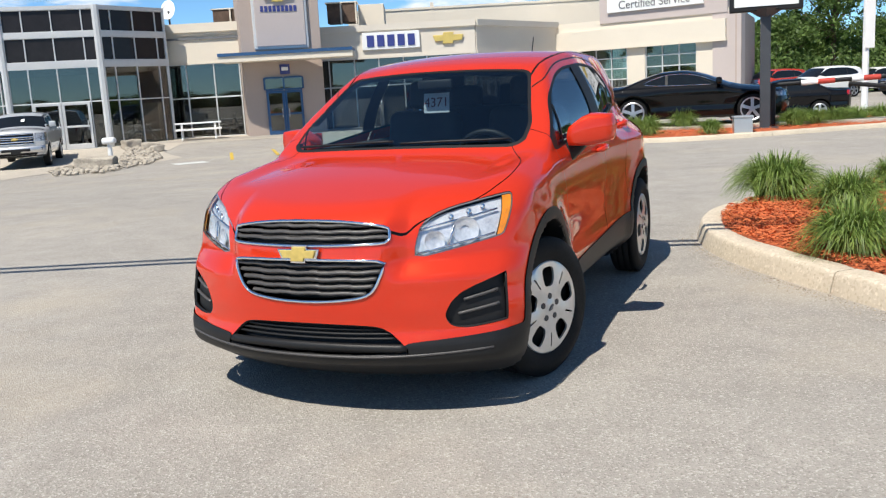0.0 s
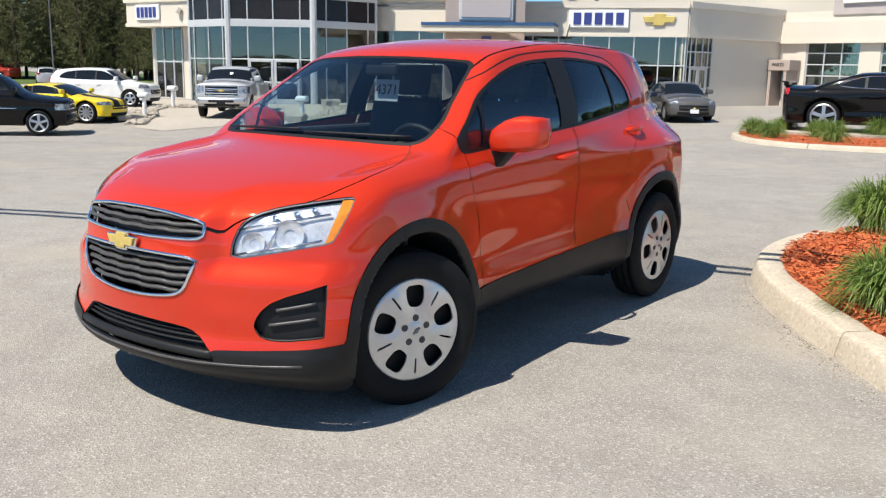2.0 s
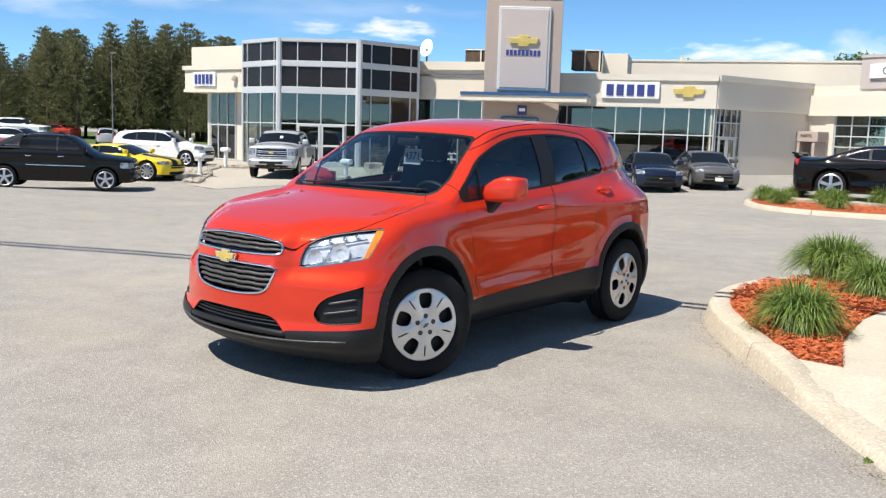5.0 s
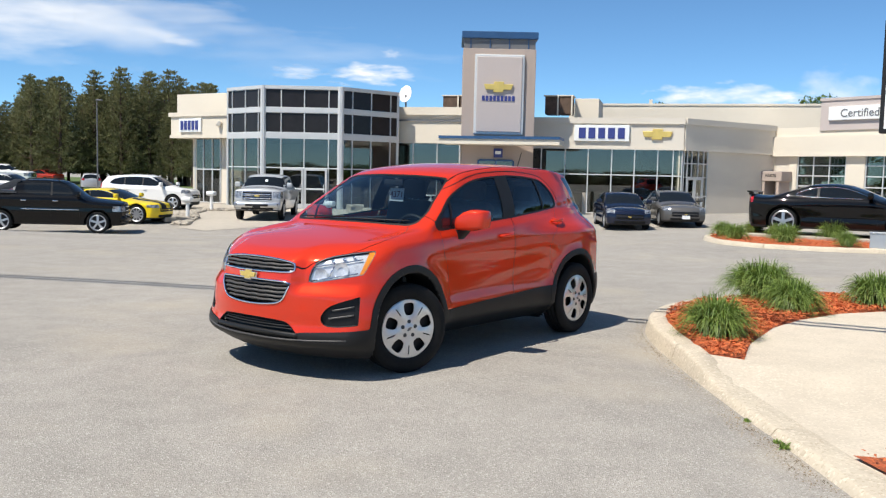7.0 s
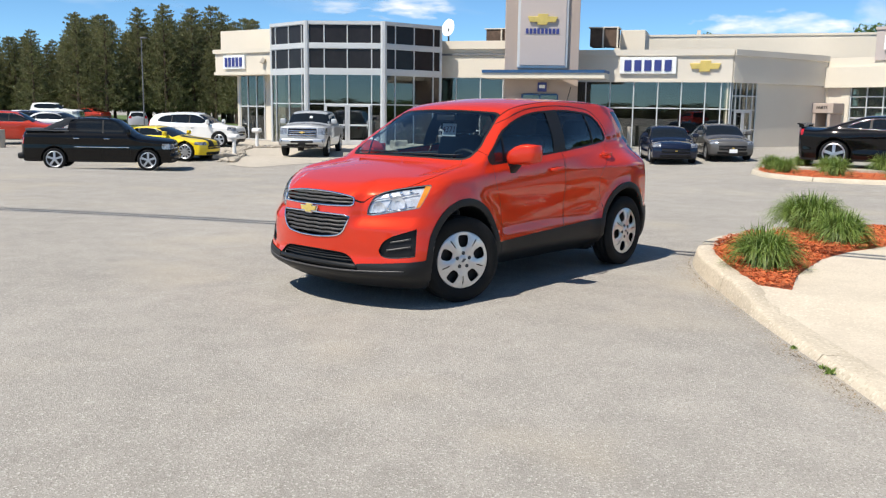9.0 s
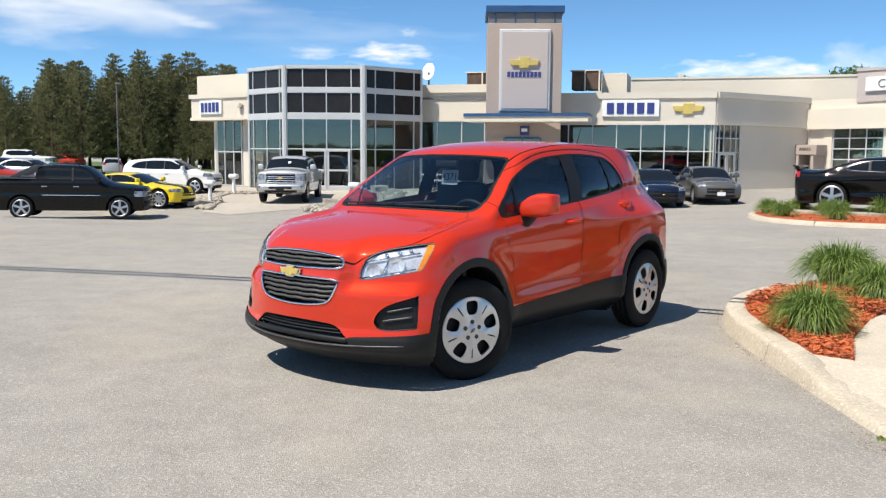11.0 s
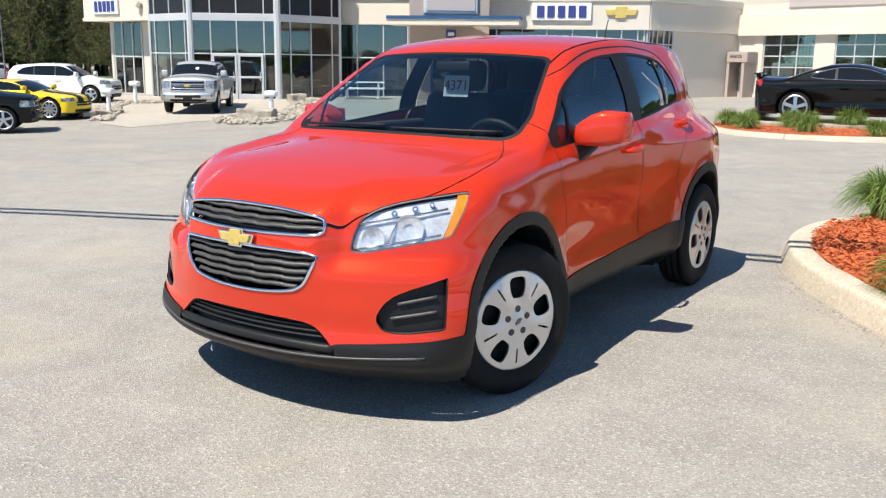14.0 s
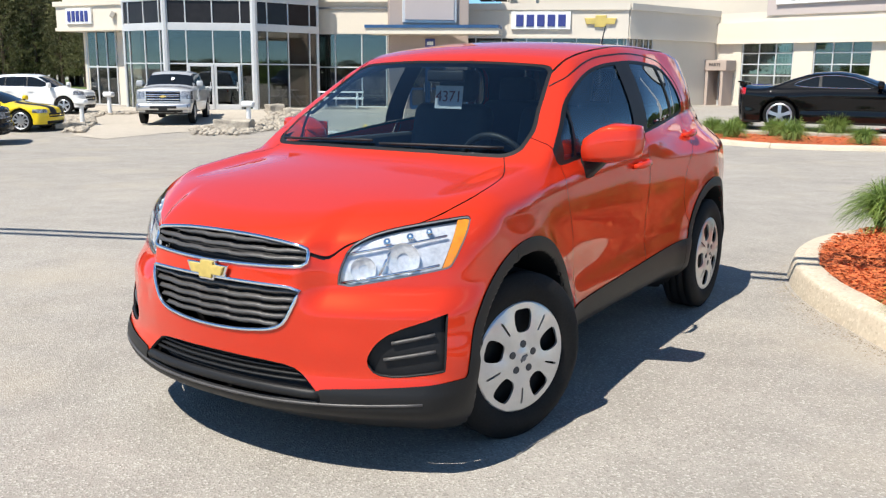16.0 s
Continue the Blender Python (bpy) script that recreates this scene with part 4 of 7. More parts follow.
        mir = part("door_mirror", b, M_RED, car, "red door mirror cap on a black foot", True)
        part("mirror_foot", b2, M_BLACK, mir, "black plastic foot", True)
        part("mirror_glass", bm_box((0.006, 0.19, 0.115), (0.482, 0.945 if k > 0 else -0.900, 1.18 if k > 0 else 1.152), Euler((0, 0, radians(-6 * k))).to_matrix(), 0.002), M_CHROME, mir)
    # wheels
    for ax, steer in ((AX, -20.0), (-AX, 0.0)):
        for k in (1, -1):
            w = part("wheel", tyre_bm(TYRE_R, 0.221, 0.215), M_TYRE, car, "black tyre with a silver five-spoke wheel cover", True)
            w.matrix_basis = pose(ax - (0.022 if ax > 0 else 0), k * 0.785, HUB, 0, 0, steer) @ (Matrix.Identity(4) if k > 0 else Matrix.Rotation(math.pi, 4, "Z")) @ Matrix.Rotation(radians(36 if ax > 0 else -12), 4, "Y")
            hub_cover_parts(w, 0.116)
    # wipers
    for y0, y1, xb in ((-0.62, 0.0, 1.13), (0.05, 0.62, 1.15)):
        pts = []
        for i in range(9):
            yy = y0 + (y1 - y0) * i / 8
            xx = 1.135 - 0.15 * (yy / 0.72) ** 2 - 0.015 * i / 8
            c = march(f, (xx, abs(yy), 1.6), (0, 0, -1))
            pts.append((c[0], yy, c[2] + 0.012))
        part("wiper", bm_tube(pts, 0.007, False, 6), M_BLACK, car, "black wiper at rest", True)
    # roof aerial
    c = march(f, (-1.45, 0, 1.9), (0, 0, -1))
    an = part("aerial", bm_tube([(c[0], 0, c[2]), (c[0] - 0.02, 0, c[2] + 0.03), (c[0] - 0.10, 0, c[2] + 0.20)], [0.016, 0.006, 0.0035], False, 8), M_BLACK, car, "short black roof aerial", True)
    # cabin
    part("cabin_floor", bm_box((3.2, 1.36, 0.05), (-0.35, 0, 0.42), None, 0.02), M_TRIM, car)
    part("firewall", bm_box((0.05, 1.26, 0.56), (1.05, 0, 0.68), None, 0.02), M_TRIM, car)
    b = bm_box((0.56, 1.40, 0.20), (0.86, 0, 0.965), Euler((0, radians(4), 0)).to_matrix(), 0.06, 3)
    bm_box((0.26, 0.34, 0.10), (0.70, 0.36, 1.03), Euler((0, radians(-10), 0)).to_matrix(), 0.045, 3, b)
    part("dashboard", b, M_TRIM, car, "black moulded dashboard", True)
    ring = [(0.60 + 0.07 * math.sin(a), 0.36 + 0.185 * math.cos(a), 1.02 + 0.172 * math.sin(a)) for a in (2 * math.pi * i / 28 for i in range(28))]
    sw = part("steering_wheel", bm_tube(ring, 0.017, True, 8), M_BLACK, car, "black steering wheel", True)
    part("steering_hub", bm_box((0.06, 0.14, 0.11), (0.625, 0.36, 1.02), Euler((0, radians(-22), 0)).to_matrix(), 0.03, 3), M_TRIM, sw)
    part("steering_spoke", bm_box((0.03, 0.34, 0.04), (0.62, 0.36, 1.02), Euler((0, radians(-22), 0)).to_matrix(), 0.012), M_TRIM, sw)
    def seat(x, y, wide):
        b = bm_box((0.50, wide, 0.16), (x + 0.10, y, 0.70), Euler((0, radians(-8), 0)).to_matrix(), 0.07, 3)
        s = part("seat", b, M_SEAT, car, "dark grey fabric seat", True)
        b = bmesh.new()
        bm_box((0.15, wide, 0.62), (x - 0.20, y, 1.00), Euler((0, radians(-14), 0)).to_matrix(), 0.07, 4, b)
        part("backrest", b, M_SEAT, s, "", True)
        for yy in ((y,) if wide < 0.7 else (y - 0.40, y, y + 0.40)):
            part("headrest", bm_box((0.10, 0.26, 0.19), (x - 0.315, yy, 1.405 if wide < 0.7 else 1.36), Euler((0, radians(-10), 0)).to_matrix(), 0.05, 4), M_SEAT, s, "", True)
            for q in (-0.06, 0.06):
                part("headrest_post", bm_cyl((x - 0.30, yy + q, 1.26), (x - 0.315, yy + q, 1.36), 0.006, None, 8), M_CHROME, s)
    seat(0.10, 0.36, 0.52)
    seat(0.10, -0.36, 0.52)
    seat(-0.72, 0, 1.24)
    part("rear_view_mirror", bm_box((0.03, 0.22, 0.06), (0.50, 0.0, 1.468), None, 0.015, 3), M_BLACK, car, "", True)
    for k in (1, -1):
        part("door_trim", bm_box((2.05, 0.05, 0.54), (-0.18, k * 0.745, 0.85), None, 0.02), M_TRIM, car)
    # stock card hung behind the windscreen
    card = part("stock_card", bm_box((0.003, 0.165, 0.118), (0.423, -0.03, 1.358), Euler((0, radians(-8), radians(0))).to_matrix()), M_CARD, car, "pale card with dark printed number")
    tx = text_bm("4371", 0.080, 0.001, Matrix.Translation((0.4262, -0.03, 1.36)) @ Matrix.Rotation(radians(-8), 4, "Y") @ Matrix.Rotation(radians(90), 4, "Z") @ Matrix.Rotation(radians(90), 4, "X"))
    part("number_lettering", tx, M_MAROON, card, "dark maroon printed number")


build_red_car()

# ---- the dealership: a plain of straight wall runs, each along its own line ----
BZ = -0.40
SHOP = thing("dealership_building", "cream stucco car dealership with glazed showroom and taupe entrance tower", "building")


def seat_on(b, m):
    bmesh.ops.transform(b, matrix=m, verts=b.verts)
    bmesh.ops.recalc_face_normals(b, faces=b.faces)


def run_frame(p0, p1):
    """Matrix of a wall run: x along it, y outwards (to the car park), z up from the base."""
    a, b = Vector((*p0, 0)), Vector((*p1, 0))
    u = (b - a).normalized()
    n = Vector((u.y, -u.x, 0))
    m = Matrix((u, n, Vector((0, 0, 1)))).transposed().to_4x4()
    return Matrix.Translation((p0[0], p0[1], 0)) @ m, (b - a).length


def run_box(p0, p1, z0, z1, out0, out1, mat, name="wall", label="", parent=None, s0=0.0, s1=None, bevel=0.0):
    m, L = run_frame(p0, p1)
    s1 = L if s1 is None else s1
    b = bm_box((s1 - s0, out1 - out0, z1 - z0), ((s0 + s1) / 2, (out0 + out1) / 2, (z0 + z1) / 2), None, bevel)
    seat_on(b, m)
    return part(name, b, mat, parent or SHOP, label)


def glazing(p0, p1, cols, rows, out=0.0, bar=0.07, mats=None, name="window", label="white framed storefront glazing", skip=(), metal=None):
    """A grid of panes between cols (metres along the run) and rows (heights); each pane is a part of the frame."""
    m, L = run_frame(p0, p1)
    w = None
    bars = [((bar, 0.11, rows[-1] - rows[0]), (c, out, (rows[0] + rows[-1]) / 2)) for c in cols]
    bars += [((c1 - c0 - bar, 0.10, bar), ((c0 + c1) / 2, out, r)) for r in rows for c0, c1 in zip(cols[:-1], cols[1:])]
    for size, at in bars:
        b = bm_box(size, at, None, 0.008, 1)
        seat_on(b, m)
        if w is None:
            w = part(name, b, metal or M_ALU, SHOP, label)
        else:
            part("frame_bar", b, metal or M_ALU, w)
    for j, (r0, r1) in enumerate(zip(rows[:-1], rows[1:])):
        for i, (c0, c1) in enumerate(zip(cols[:-1], cols[1:])):
            if (j, i) in skip:
                continue
            pb = bm_box((c1 - c0 - bar + 0.01, 0.012, r1 - r0 - bar + 0.01), ((c0 + c1) / 2, out, (r0 + r1) / 2))
            seat_on(pb, m)
            pane = part("pane", pb, (mats[j] if mats else M_SHOPGLASS), w)
            if not mats or mats[j] is M_SHOPGLASS:
                pane.visible_shadow = False
    return w


def glass_door(p0, p1, s0, s1, z0, z1, out, leaves, mat=None, lab="white framed glass door"):
    m, L = run_frame(p0, p1)
    wid = (s1 - s0) / leaves
    for k in range(leaves):
        a, c = s0 + k * wid, s0 + (k + 1) * wid
        b = bmesh.new()
        for xx in (a + 0.06, c - 0.06):
            bm_box((0.11, 0.07, z1 - z0), (xx, out, (z0 + z1) / 2), None, 0.01, 1, b)
        for zz, hh in ((z0 + 0.12, 0.24), (z1 - 0.06, 0.12), (z0 + 1.0, 0.09)):
            bm_box((c - a - 0.22, 0.06, hh), ((a + c) / 2, out, zz), None, 0.01, 1, b)
        seat_on(b, m)
        d = part("door", b, mat or M_ALU, SHOP, lab)
        pb = bm_box((c - a - 0.2, 0.012, z1 - z0 - 0.2), ((a + c) / 2, out, (z0 + z1) / 2 + 0.03))
        seat_on(pb, m)
        part("pane", pb, M_SHOPGLASS, d).visible_shadow = False
        hb = bm_cyl((c - 0.16 if k == 0 else a + 0.16, out + 0.09, z0 + 0.85), (c - 0.16 if k == 0 else a + 0.16, out + 0.09, z0 + 1.25), 0.016)
        seat_on(hb, m)
        part("handle", hb, M_ALU, d)


# plan points
pL, pA, pB, pR = (-20.34, 41.22), (-17.60, 39.73), (-13.77, 40.68), (-11.70, 43.75)
pC, pS = (3.17, 46.0), (8.215, 52.01)
pG = (16.40, 45.14)
wl0, wl1 = (-24.77, 42.95), (-20.45, 41.55)

# glazed bay: dark spandrel glass above, clear below
zr = [BZ + 0.06, 1.72, 3.30, 3.50, 4.56, 4.74, 5.72]
for a, b, cols in ((pL, pA, (0.05, 0.44, 1.62, 2.76, 3.06)), (pA, pB, (0.07, 0.92, 2.10, 3.34, 3.88)), (pB, pR, (0.05, 0.71, 1.91, 3.19, 3.65))):
    glazing(a, b, cols, [BZ + 0.06, 1.72, 3.22], 0, 0.055, None, "window", "tall clear showroom glazing in white frames")
    glazing(a, b, cols, [3.50, 4.52], 0, 0.055, [M_DARKPANEL], "spandrel_window", "dark glass band in white frames")
    glazing(a, b, cols, [4.76, 5.70], 0, 0.055, [M_DARKPANEL], "spandrel_window", "dark glass band in white frames")
    for z0, z1 in ((3.20, 3.50), (4.52, 4.76)):
        run_box(a, b, z0, z1, -0.06, 0.07, M_ALU, "band", "white metal band")
    run_box(a, b, 5.70, 5.86, -0.08, 0.09, M_ALU, "coping", "white metal coping")
for q, w in ((pA, 0.30), (pB, 0.34), (pL, 0.16), (pR, 0.16)):
    bb = bm_cyl((q[0], q[1], BZ), (q[0], q[1], 5.86), w * 0.5, None, 8)
    part("column", bb, M_ALU, SHOP, "white metal clad column")
glass_door(pA, pB, 2.12, 3.30, BZ + 0.06, 1.72, 0.10, 1)
glass_door(pA, pB, 0.94, 2.10, BZ + 0.06, 1.72, 0.10, 1)
rf = bm_prism([pL, pA, pB, pR, (-13.2, 46.5), (-20.34, 47)], 0.12, Matrix.Translation((0, 0, 5.72)))
part("roof", rf, M_GREY, SHOP, "flat grey roof")
# showroom floor, back wall and ceiling seen through the glass
part("floor", bm_prism([pL, pA, pB, pR, (-8, 44.6), (-4, 46), (3.1, 46.1), (5, 48.4), (5, 56), (-24, 56), (-24, 43)], 0.05, Matrix.Translation((0, 0, BZ - 0.02))), M_PALE, SHOP, "pale showroom floor")
# back wall's dark grey carries the dimness of the room in its colour
run_box((-24.5, 52.0), (4.5, 52.0), BZ, 5.0, -0.1, 0.1, M_INSIDE, "back_wall", "showroom back wall, the room's dimness put into its dark grey")
part("ceiling", bm_prism([(-20.0, 41.6), (-17.5, 40.2), (-14.0, 41.1), (-12.0, 44.9), (-8, 45.0), (-4, 46.3), (2.8, 46.3), (4.2, 48.4), (4.2, 51.8), (-23.5, 51.8), (-23.5, 43.9)], 0.08, Matrix.Translation((0, 0, 3.30))), M_PALETRIM, SHOP, "pale showroom ceiling")
for k, (x0, y0, w_, d_, h_) in enumerate(((-18.2, 44.2, 1.6, 0.7, 1.1), (-15.2, 45.8, 2.2, 0.8, 1.15), (-10.2, 47.5, 1.4, 0.7, 1.2), (-1.8, 49.0, 1.8, 0.8, 1.1), (1.0, 49.4, 1.2, 0.7, 1.4), (-12.9, 44.6, 0.8, 0.7, 1.9))):
    tagged(obj_from_bm("counter", bm_box((w_, d_, h_), (x0, y0, BZ + 0.03 + h_ / 2), None, 0.03), M_STUCCO2 if k % 2 else M_GREY), "showroom counter behind the glazing", "counter", "showroom counters")

# left section with sign fascia
run_box(wl0, wl1, 3.30, 4.50, -1.6, 0.0, M_STUCCO, "fascia", "cream stucco fascia")
run_box(wl0, wl1, 4.44, 4.66, -1.7, 0.10, M_STUCCO, "cornice", "cream cornice", None, -0.1)
run_box(wl0, wl1, 3.26, 3.42, -1.65, 0.06, M_STUCCO, "cornice", "cream cornice", None, -0.05)
glazing((-23.65, 43.6), (-21.65, 42.95), (0.05, 0.72, 1.42, 2.05), [BZ + 0.1, 1.55, 3.28], 0, 0.07)
run_box((-21.65, 42.95), (-20.2, 42.48), BZ, 3.3, -0.2, 0.0, M_STUCCO, "wall", "cream stucco wall")
run_box((-26.2, 46.0), (-20.0, 44.0), 3.4, 5.95, -4.0, 0.0, M_STUCCO, "wall", "cream stucco parapet wall")
run_box((-23.9, 53), (-23.75, 43.55), BZ, 3.4, -0.25, 0.0, M_STUCCO, "wall", "cream stucco side wall")
# section between bay and tower
lm0, lm1 = (-12.05, 44.8), (-7.9, 44.8)
glazing(lm0, lm1, (0.05, 0.95, 2.3, 3.55, 4.1), [BZ + 0.1, 1.62, 3.24], 0, 0.06)
run_box(lm0, lm1, 3.24, 4.78, -0.5, 0.12, M_STUCCO, "fascia", "cream stucco fascia")
run_box(lm0, lm1, 4.74, 5.16, -0.6, 0.30, M_STUCCO, "cornice", "cream stepped cornice")
run_box(lm0, lm1, 4.60, 4.76, -0.55, 0.20, M_STUCCO, "cornice", "cream stepped cornice")
# tower, turned a little towards the lot's entrance
tw0, tw1 = (-7.92, 42.62), (-4.31, 43.50)
run_box(tw0, tw1, BZ, 8.0, -3.4, 0.0, M_TAUPE, "tower", "taupe stucco entrance tower", None, 0.0, None, 0.02)
run_box(tw0, tw1, 8.0, 8.52, -3.3, -0.05, M_GREY, "tower_band", "grey banded tower top", None, 0.05, 3.67)
for i in range(4):
    run_box(tw0, tw1, 8.0, 8.52, -0.05, 0.0, M_BLUE, "tower_fin", "", None, 0.35 + i * 0.98, 0.40 + i * 0.98)
run_box(tw0, tw1, 8.50, 8.86, -3.5, 0.08, M_BLUE, "tower_cap", "blue metal tower cap", None, -0.08, 3.80, 0.03)
run_box(tw0, tw1, 3.66, 7.70, -0.02, 0.15, M_ALU, "tower_panel", "white framed raised panel", None, 0.60, 3.14, 0.05)
run_box(tw0, tw1, 3.78, 7.58, 0.12, 0.20, M_TAUPE2, "tower_panel_face", "pale taupe panel face", None, 0.72, 3.02, 0.03)


def bow_bm(w, m, depth=0.08):
    h = w * 0.36
    pts = [(-0.43, -0.26), (-0.17, -0.26), (-0.19, -0.5), (0.15, -0.5), (0.17, -0.26), (0.43, -0.26), (0.5, 0.26), (0.17, 0.26), (0.19, 0.5), (-0.15, 0.5), (-0.17, 0.26), (-0.5, 0.26)]
    return bm_prism([(u * w, v * h) for u, v in pts], depth, m, 0.02)


def facing(p0, p1, s, z, out):
    """Matrix on a run: x along it, y up, z outwards."""
    m, L = run_frame(p0, p1)
    return m @ Matrix(((1, 0, 0, s), (0, 0, 1, out), (0, 1, 0, z), (0, 0, 0, 1)))


def emblem(p0, p1, s, z, out, w, parent=None):
    b = bow_bm(w, None)
    seat_on(b, facing(p0, p1, s, z, out))
    bmesh.ops.recalc_face_normals(b, faces=b.faces)
    e = tagged(obj_from_bm("wall_emblem", b, M_GOLD), "gold cross-shaped emblem fixed to the wall", "sign")
    return e


def bar_lettering(n, w, h, p0, p1, s, z, out, mat, parent, name="lettering"):
    """Unlettered name: upright bars of the letters' size and colour."""
    for i in range(n):
        u = s - w / 2 + (i + 0.5) * w / n
        b = bmesh.new()
        bm_box((w / n * 0.70, h, 0.03), (0, 0, 0.015), None, 0.004, 1, b)
        seat_on(b, facing(p0, p1, u, z, out))
        bmesh.ops.recalc_face_normals(b, faces=b.faces)
        part(name, b, mat, parent, "blue bar shape")


emblem(tw0, tw1, 1.83, 6.05, 0.22, 1.50)
ts = thing("tower_sign", "row of blue bar shapes on the tower panel", "sign")
bar_lettering(9, 1.72, 0.26, tw0, tw1, 1.83, 5.48, 0.20, M_SIGNBLUE, ts)
# canopy
cn0, cn1 = (-8.75, 41.2), (-2.70, 41.2)
run_box(cn0, cn1, 3.10, 3.36, -1.9, 0.0, M_STUCCO, "canopy", "white entrance canopy")
run_box(cn0, cn1, 3.36, 3.50, -1.9, 0.06, M_BLUE, "canopy_edge", "blue metal canopy edge")
# tower entrance
glass_door(tw0, tw1, 0.95, 2.65, BZ + 0.05, 1.75, 0.06, 2, M_BLUE, "blue framed glass entrance door")
glazing(tw0, tw1, (0.9, 1.8, 2.7), [1.80, 2.35], 0.05, 0.08, None, "window", "transom over the entrance", (), M_BLUE)
sg = tagged(obj_from_bm("square_sign", bm_box((0.46, 0.06, 0.46), (-6.05, 43.0, 2.72), None, 0.01), M_SIGNBLUE), "small square blue wall sign", "sign")
part("lettering", bm_box((0.30, 0.02, 0.16), (-6.05, 42.965, 2.74), None, 0.004), M_SIGNWHITE, sg, "white bar shape")

# right showroom facade
rf0, rf1 = (-4.3, 46.0), pC
glazing(rf0, rf1, (-1.22, 0.06, 1.34, 2.57, 3.81, 5.0, 6.19, 6.97, 7.42), [BZ + 0.08, 1.74, 3.16], 0, 0.06)
run_box(rf0, rf1, 3.13, 4.45, -0.5, 0.10, M_STUCCO2, "fascia", "sand stucco fascia", None, -1.6, 7.47)
run_box(rf0, rf1, 4.43, 4.74, -0.6, 0.20, M_STUCCO2, "cornice", "sand stucco cornice", None, -1.6, 7.51)
run_box(rf0, rf1, 3.08, 3.20, -0.5, 0.16, M_STUCCO2, "cornice", "sand stucco lower moulding", None, -1.6, 7.49)
# angled face
m_, LA = run_frame(pC, pS)
run_box(pC, pS, 3.13, 4.45, -0.6, 0.10, M_STUCCO2, "fascia", "sand stucco fascia")
run_box(pC, pS, 4.43, 4.74, -0.7, 0.20, M_STUCCO2, "cornice", "sand stucco cornice")
run_box(pC, pS, 3.08, 3.20, -0.5, 0.16, M_STUCCO2, "cornice", "sand stucco lower moulding")
glazing(pC, pS, (0.10, 0.38, 0.74, 1.26, 1.70, 2.02), [1.70, 2.42, 3.13], -0.05, 0.06)
glazing(pC, pS, (0.10, 0.38), [BZ + 0.08, 0.7, 1.70], -0.05, 0.06)
glazing(pC, pS, (1.70, 2.02), [BZ + 0.08, 0.7, 1.70], -0.05, 0.06)
glass_door(pC, pS, 0.40, 1.68, BZ + 0.05, 1.68, -0.04, 2)
run_box(pC, pS, BZ, 3.13, -0.4, 0.0, M_STUCCO2, "wall", "sand stucco wall", None, 2.06, LA)
# pillar at the corner of the storefront
part("column", bm_cyl((2.98, 46.12, BZ), (2.98, 46.12, 3.13), 0.13, None, 16), M_STUCCO, SHOP, "round white column")
bs = thing("fascia_sign", "white wall sign with blue bar shapes", "sign")
b = bm_box((2.88, 0.12, 0.84), (-1.05, 45.83, 3.925), None, 0.02)
part("sign_box", b, M_SIGNWHITE, bs, "white sign box")
bar_lettering(5, 2.55, 0.56, rf0, rf1, 3.25, 3.925, 0.235, M_SIGNBLUE, bs)
emblem(rf0, rf1, 6.12, 3.90, 0.12, 1.55)
bs = thing("fascia_sign", "white wall sign with blue bar shapes", "sign")
b = bm_box((1.72, 0.10, 0.74), (0, 0, 0), None, 0.02)
m2, L2 = run_frame(wl0, wl1)
seat_on(b, m2 @ Matrix.Translation((1.62, 0.06, 3.95)))
part("sign_box", b, M_SIGNWHITE, bs, "white sign box")
bar_lettering(5, 1.45, 0.5, wl0, wl1, 1.60, 3.95, 0.115, M_SIGNBLUE, bs)
fl = bm_box((0.22, 0.22, 0.30), (0, 0, 0), Euler((radians(30), 0, radians(40))).to_matrix(), 0.03)
seat_on(fl, m2 @ Matrix.Translation((3.9, 0.13, 4.0)))
tagged(obj_from_bm("flood_light", fl, M_STUCCO2), "small flood light on the fascia", "lamp")

# high parapet behind
run_box((-3.6, 53.0), (11.2, 52.7), 3.2, 6.0, -0.3, 0.0, M_STUCCO, "wall", "cream stucco upper wall")
run_box((-3.6, 53.0), (11.2, 52.7), 5.94, 6.06, -0.35, 0.05, M_STUCCO, "coping", "cream coping")
run_box((1.15, 53.0), (1.35, 53.0), 4.7, 6.3, 0.0, 0.12, M_STUCCO, "pilaster")
# service wing
run_box(pS, pG, 3.05, 4.10, -0.5, 0.22, M_STUCCO, "fascia", "cream stucco fascia", None, 0.0, 9.95)
run_box(pS, pG, 4.08, 4.60, -0.6, 0.02, M_STUCCO, "cornice", "cream stucco cornice", None, 0.0, 10.05)
run_box(pS, pG, 3.00, 3.14, -0.4, 0.26, M_STUCCO, "cornice", "cream lower moulding", None, 0.0, 9.98)
run_box(pS, pG, 4.40, 6.05, -0.5, 0.10, M_TAUPE2, "sign_panel", "taupe raised sign panel", None, 2.86, 10.0)
run_box(pS, pG, 5.98, 6.12, -0.6, 0.16, M_TAUPE2, "coping", "taupe coping", None, 2.82, 10.05)
piers = ((0.0, 0.15), (1.02, 1.52), (4.42, 5.45), (8.32, 9.22))
for s0, s1 in piers:
    run_box(pS, pG, BZ, 3.05, -0.35, 0.0, M_STUCCO, "pier", "cream stucco pier", None, s0, s1)
run_box(pS, pG, BZ, 4.45, -0.5, 0.06, M_TAUPE2, "corner_wall", "taupe corner wall", None, 9.22, 10.68)
sd1 = (pG[0] + 3.75, pG[1] + 8.2)
# side wall takes the darker tower taupe: shade put into its colour
run_box(pG, sd1, BZ, 4.45, -0.3, 0.0, M_TAUPE, "side_wall", "taupe side wall, its shade put into a darker tone")
run_box(pS, pG, 1.55, 3.05, -0.45, -0.05, M_STUCCO2, "wall", "wall over the parts door", None, 0.15, 1.02)
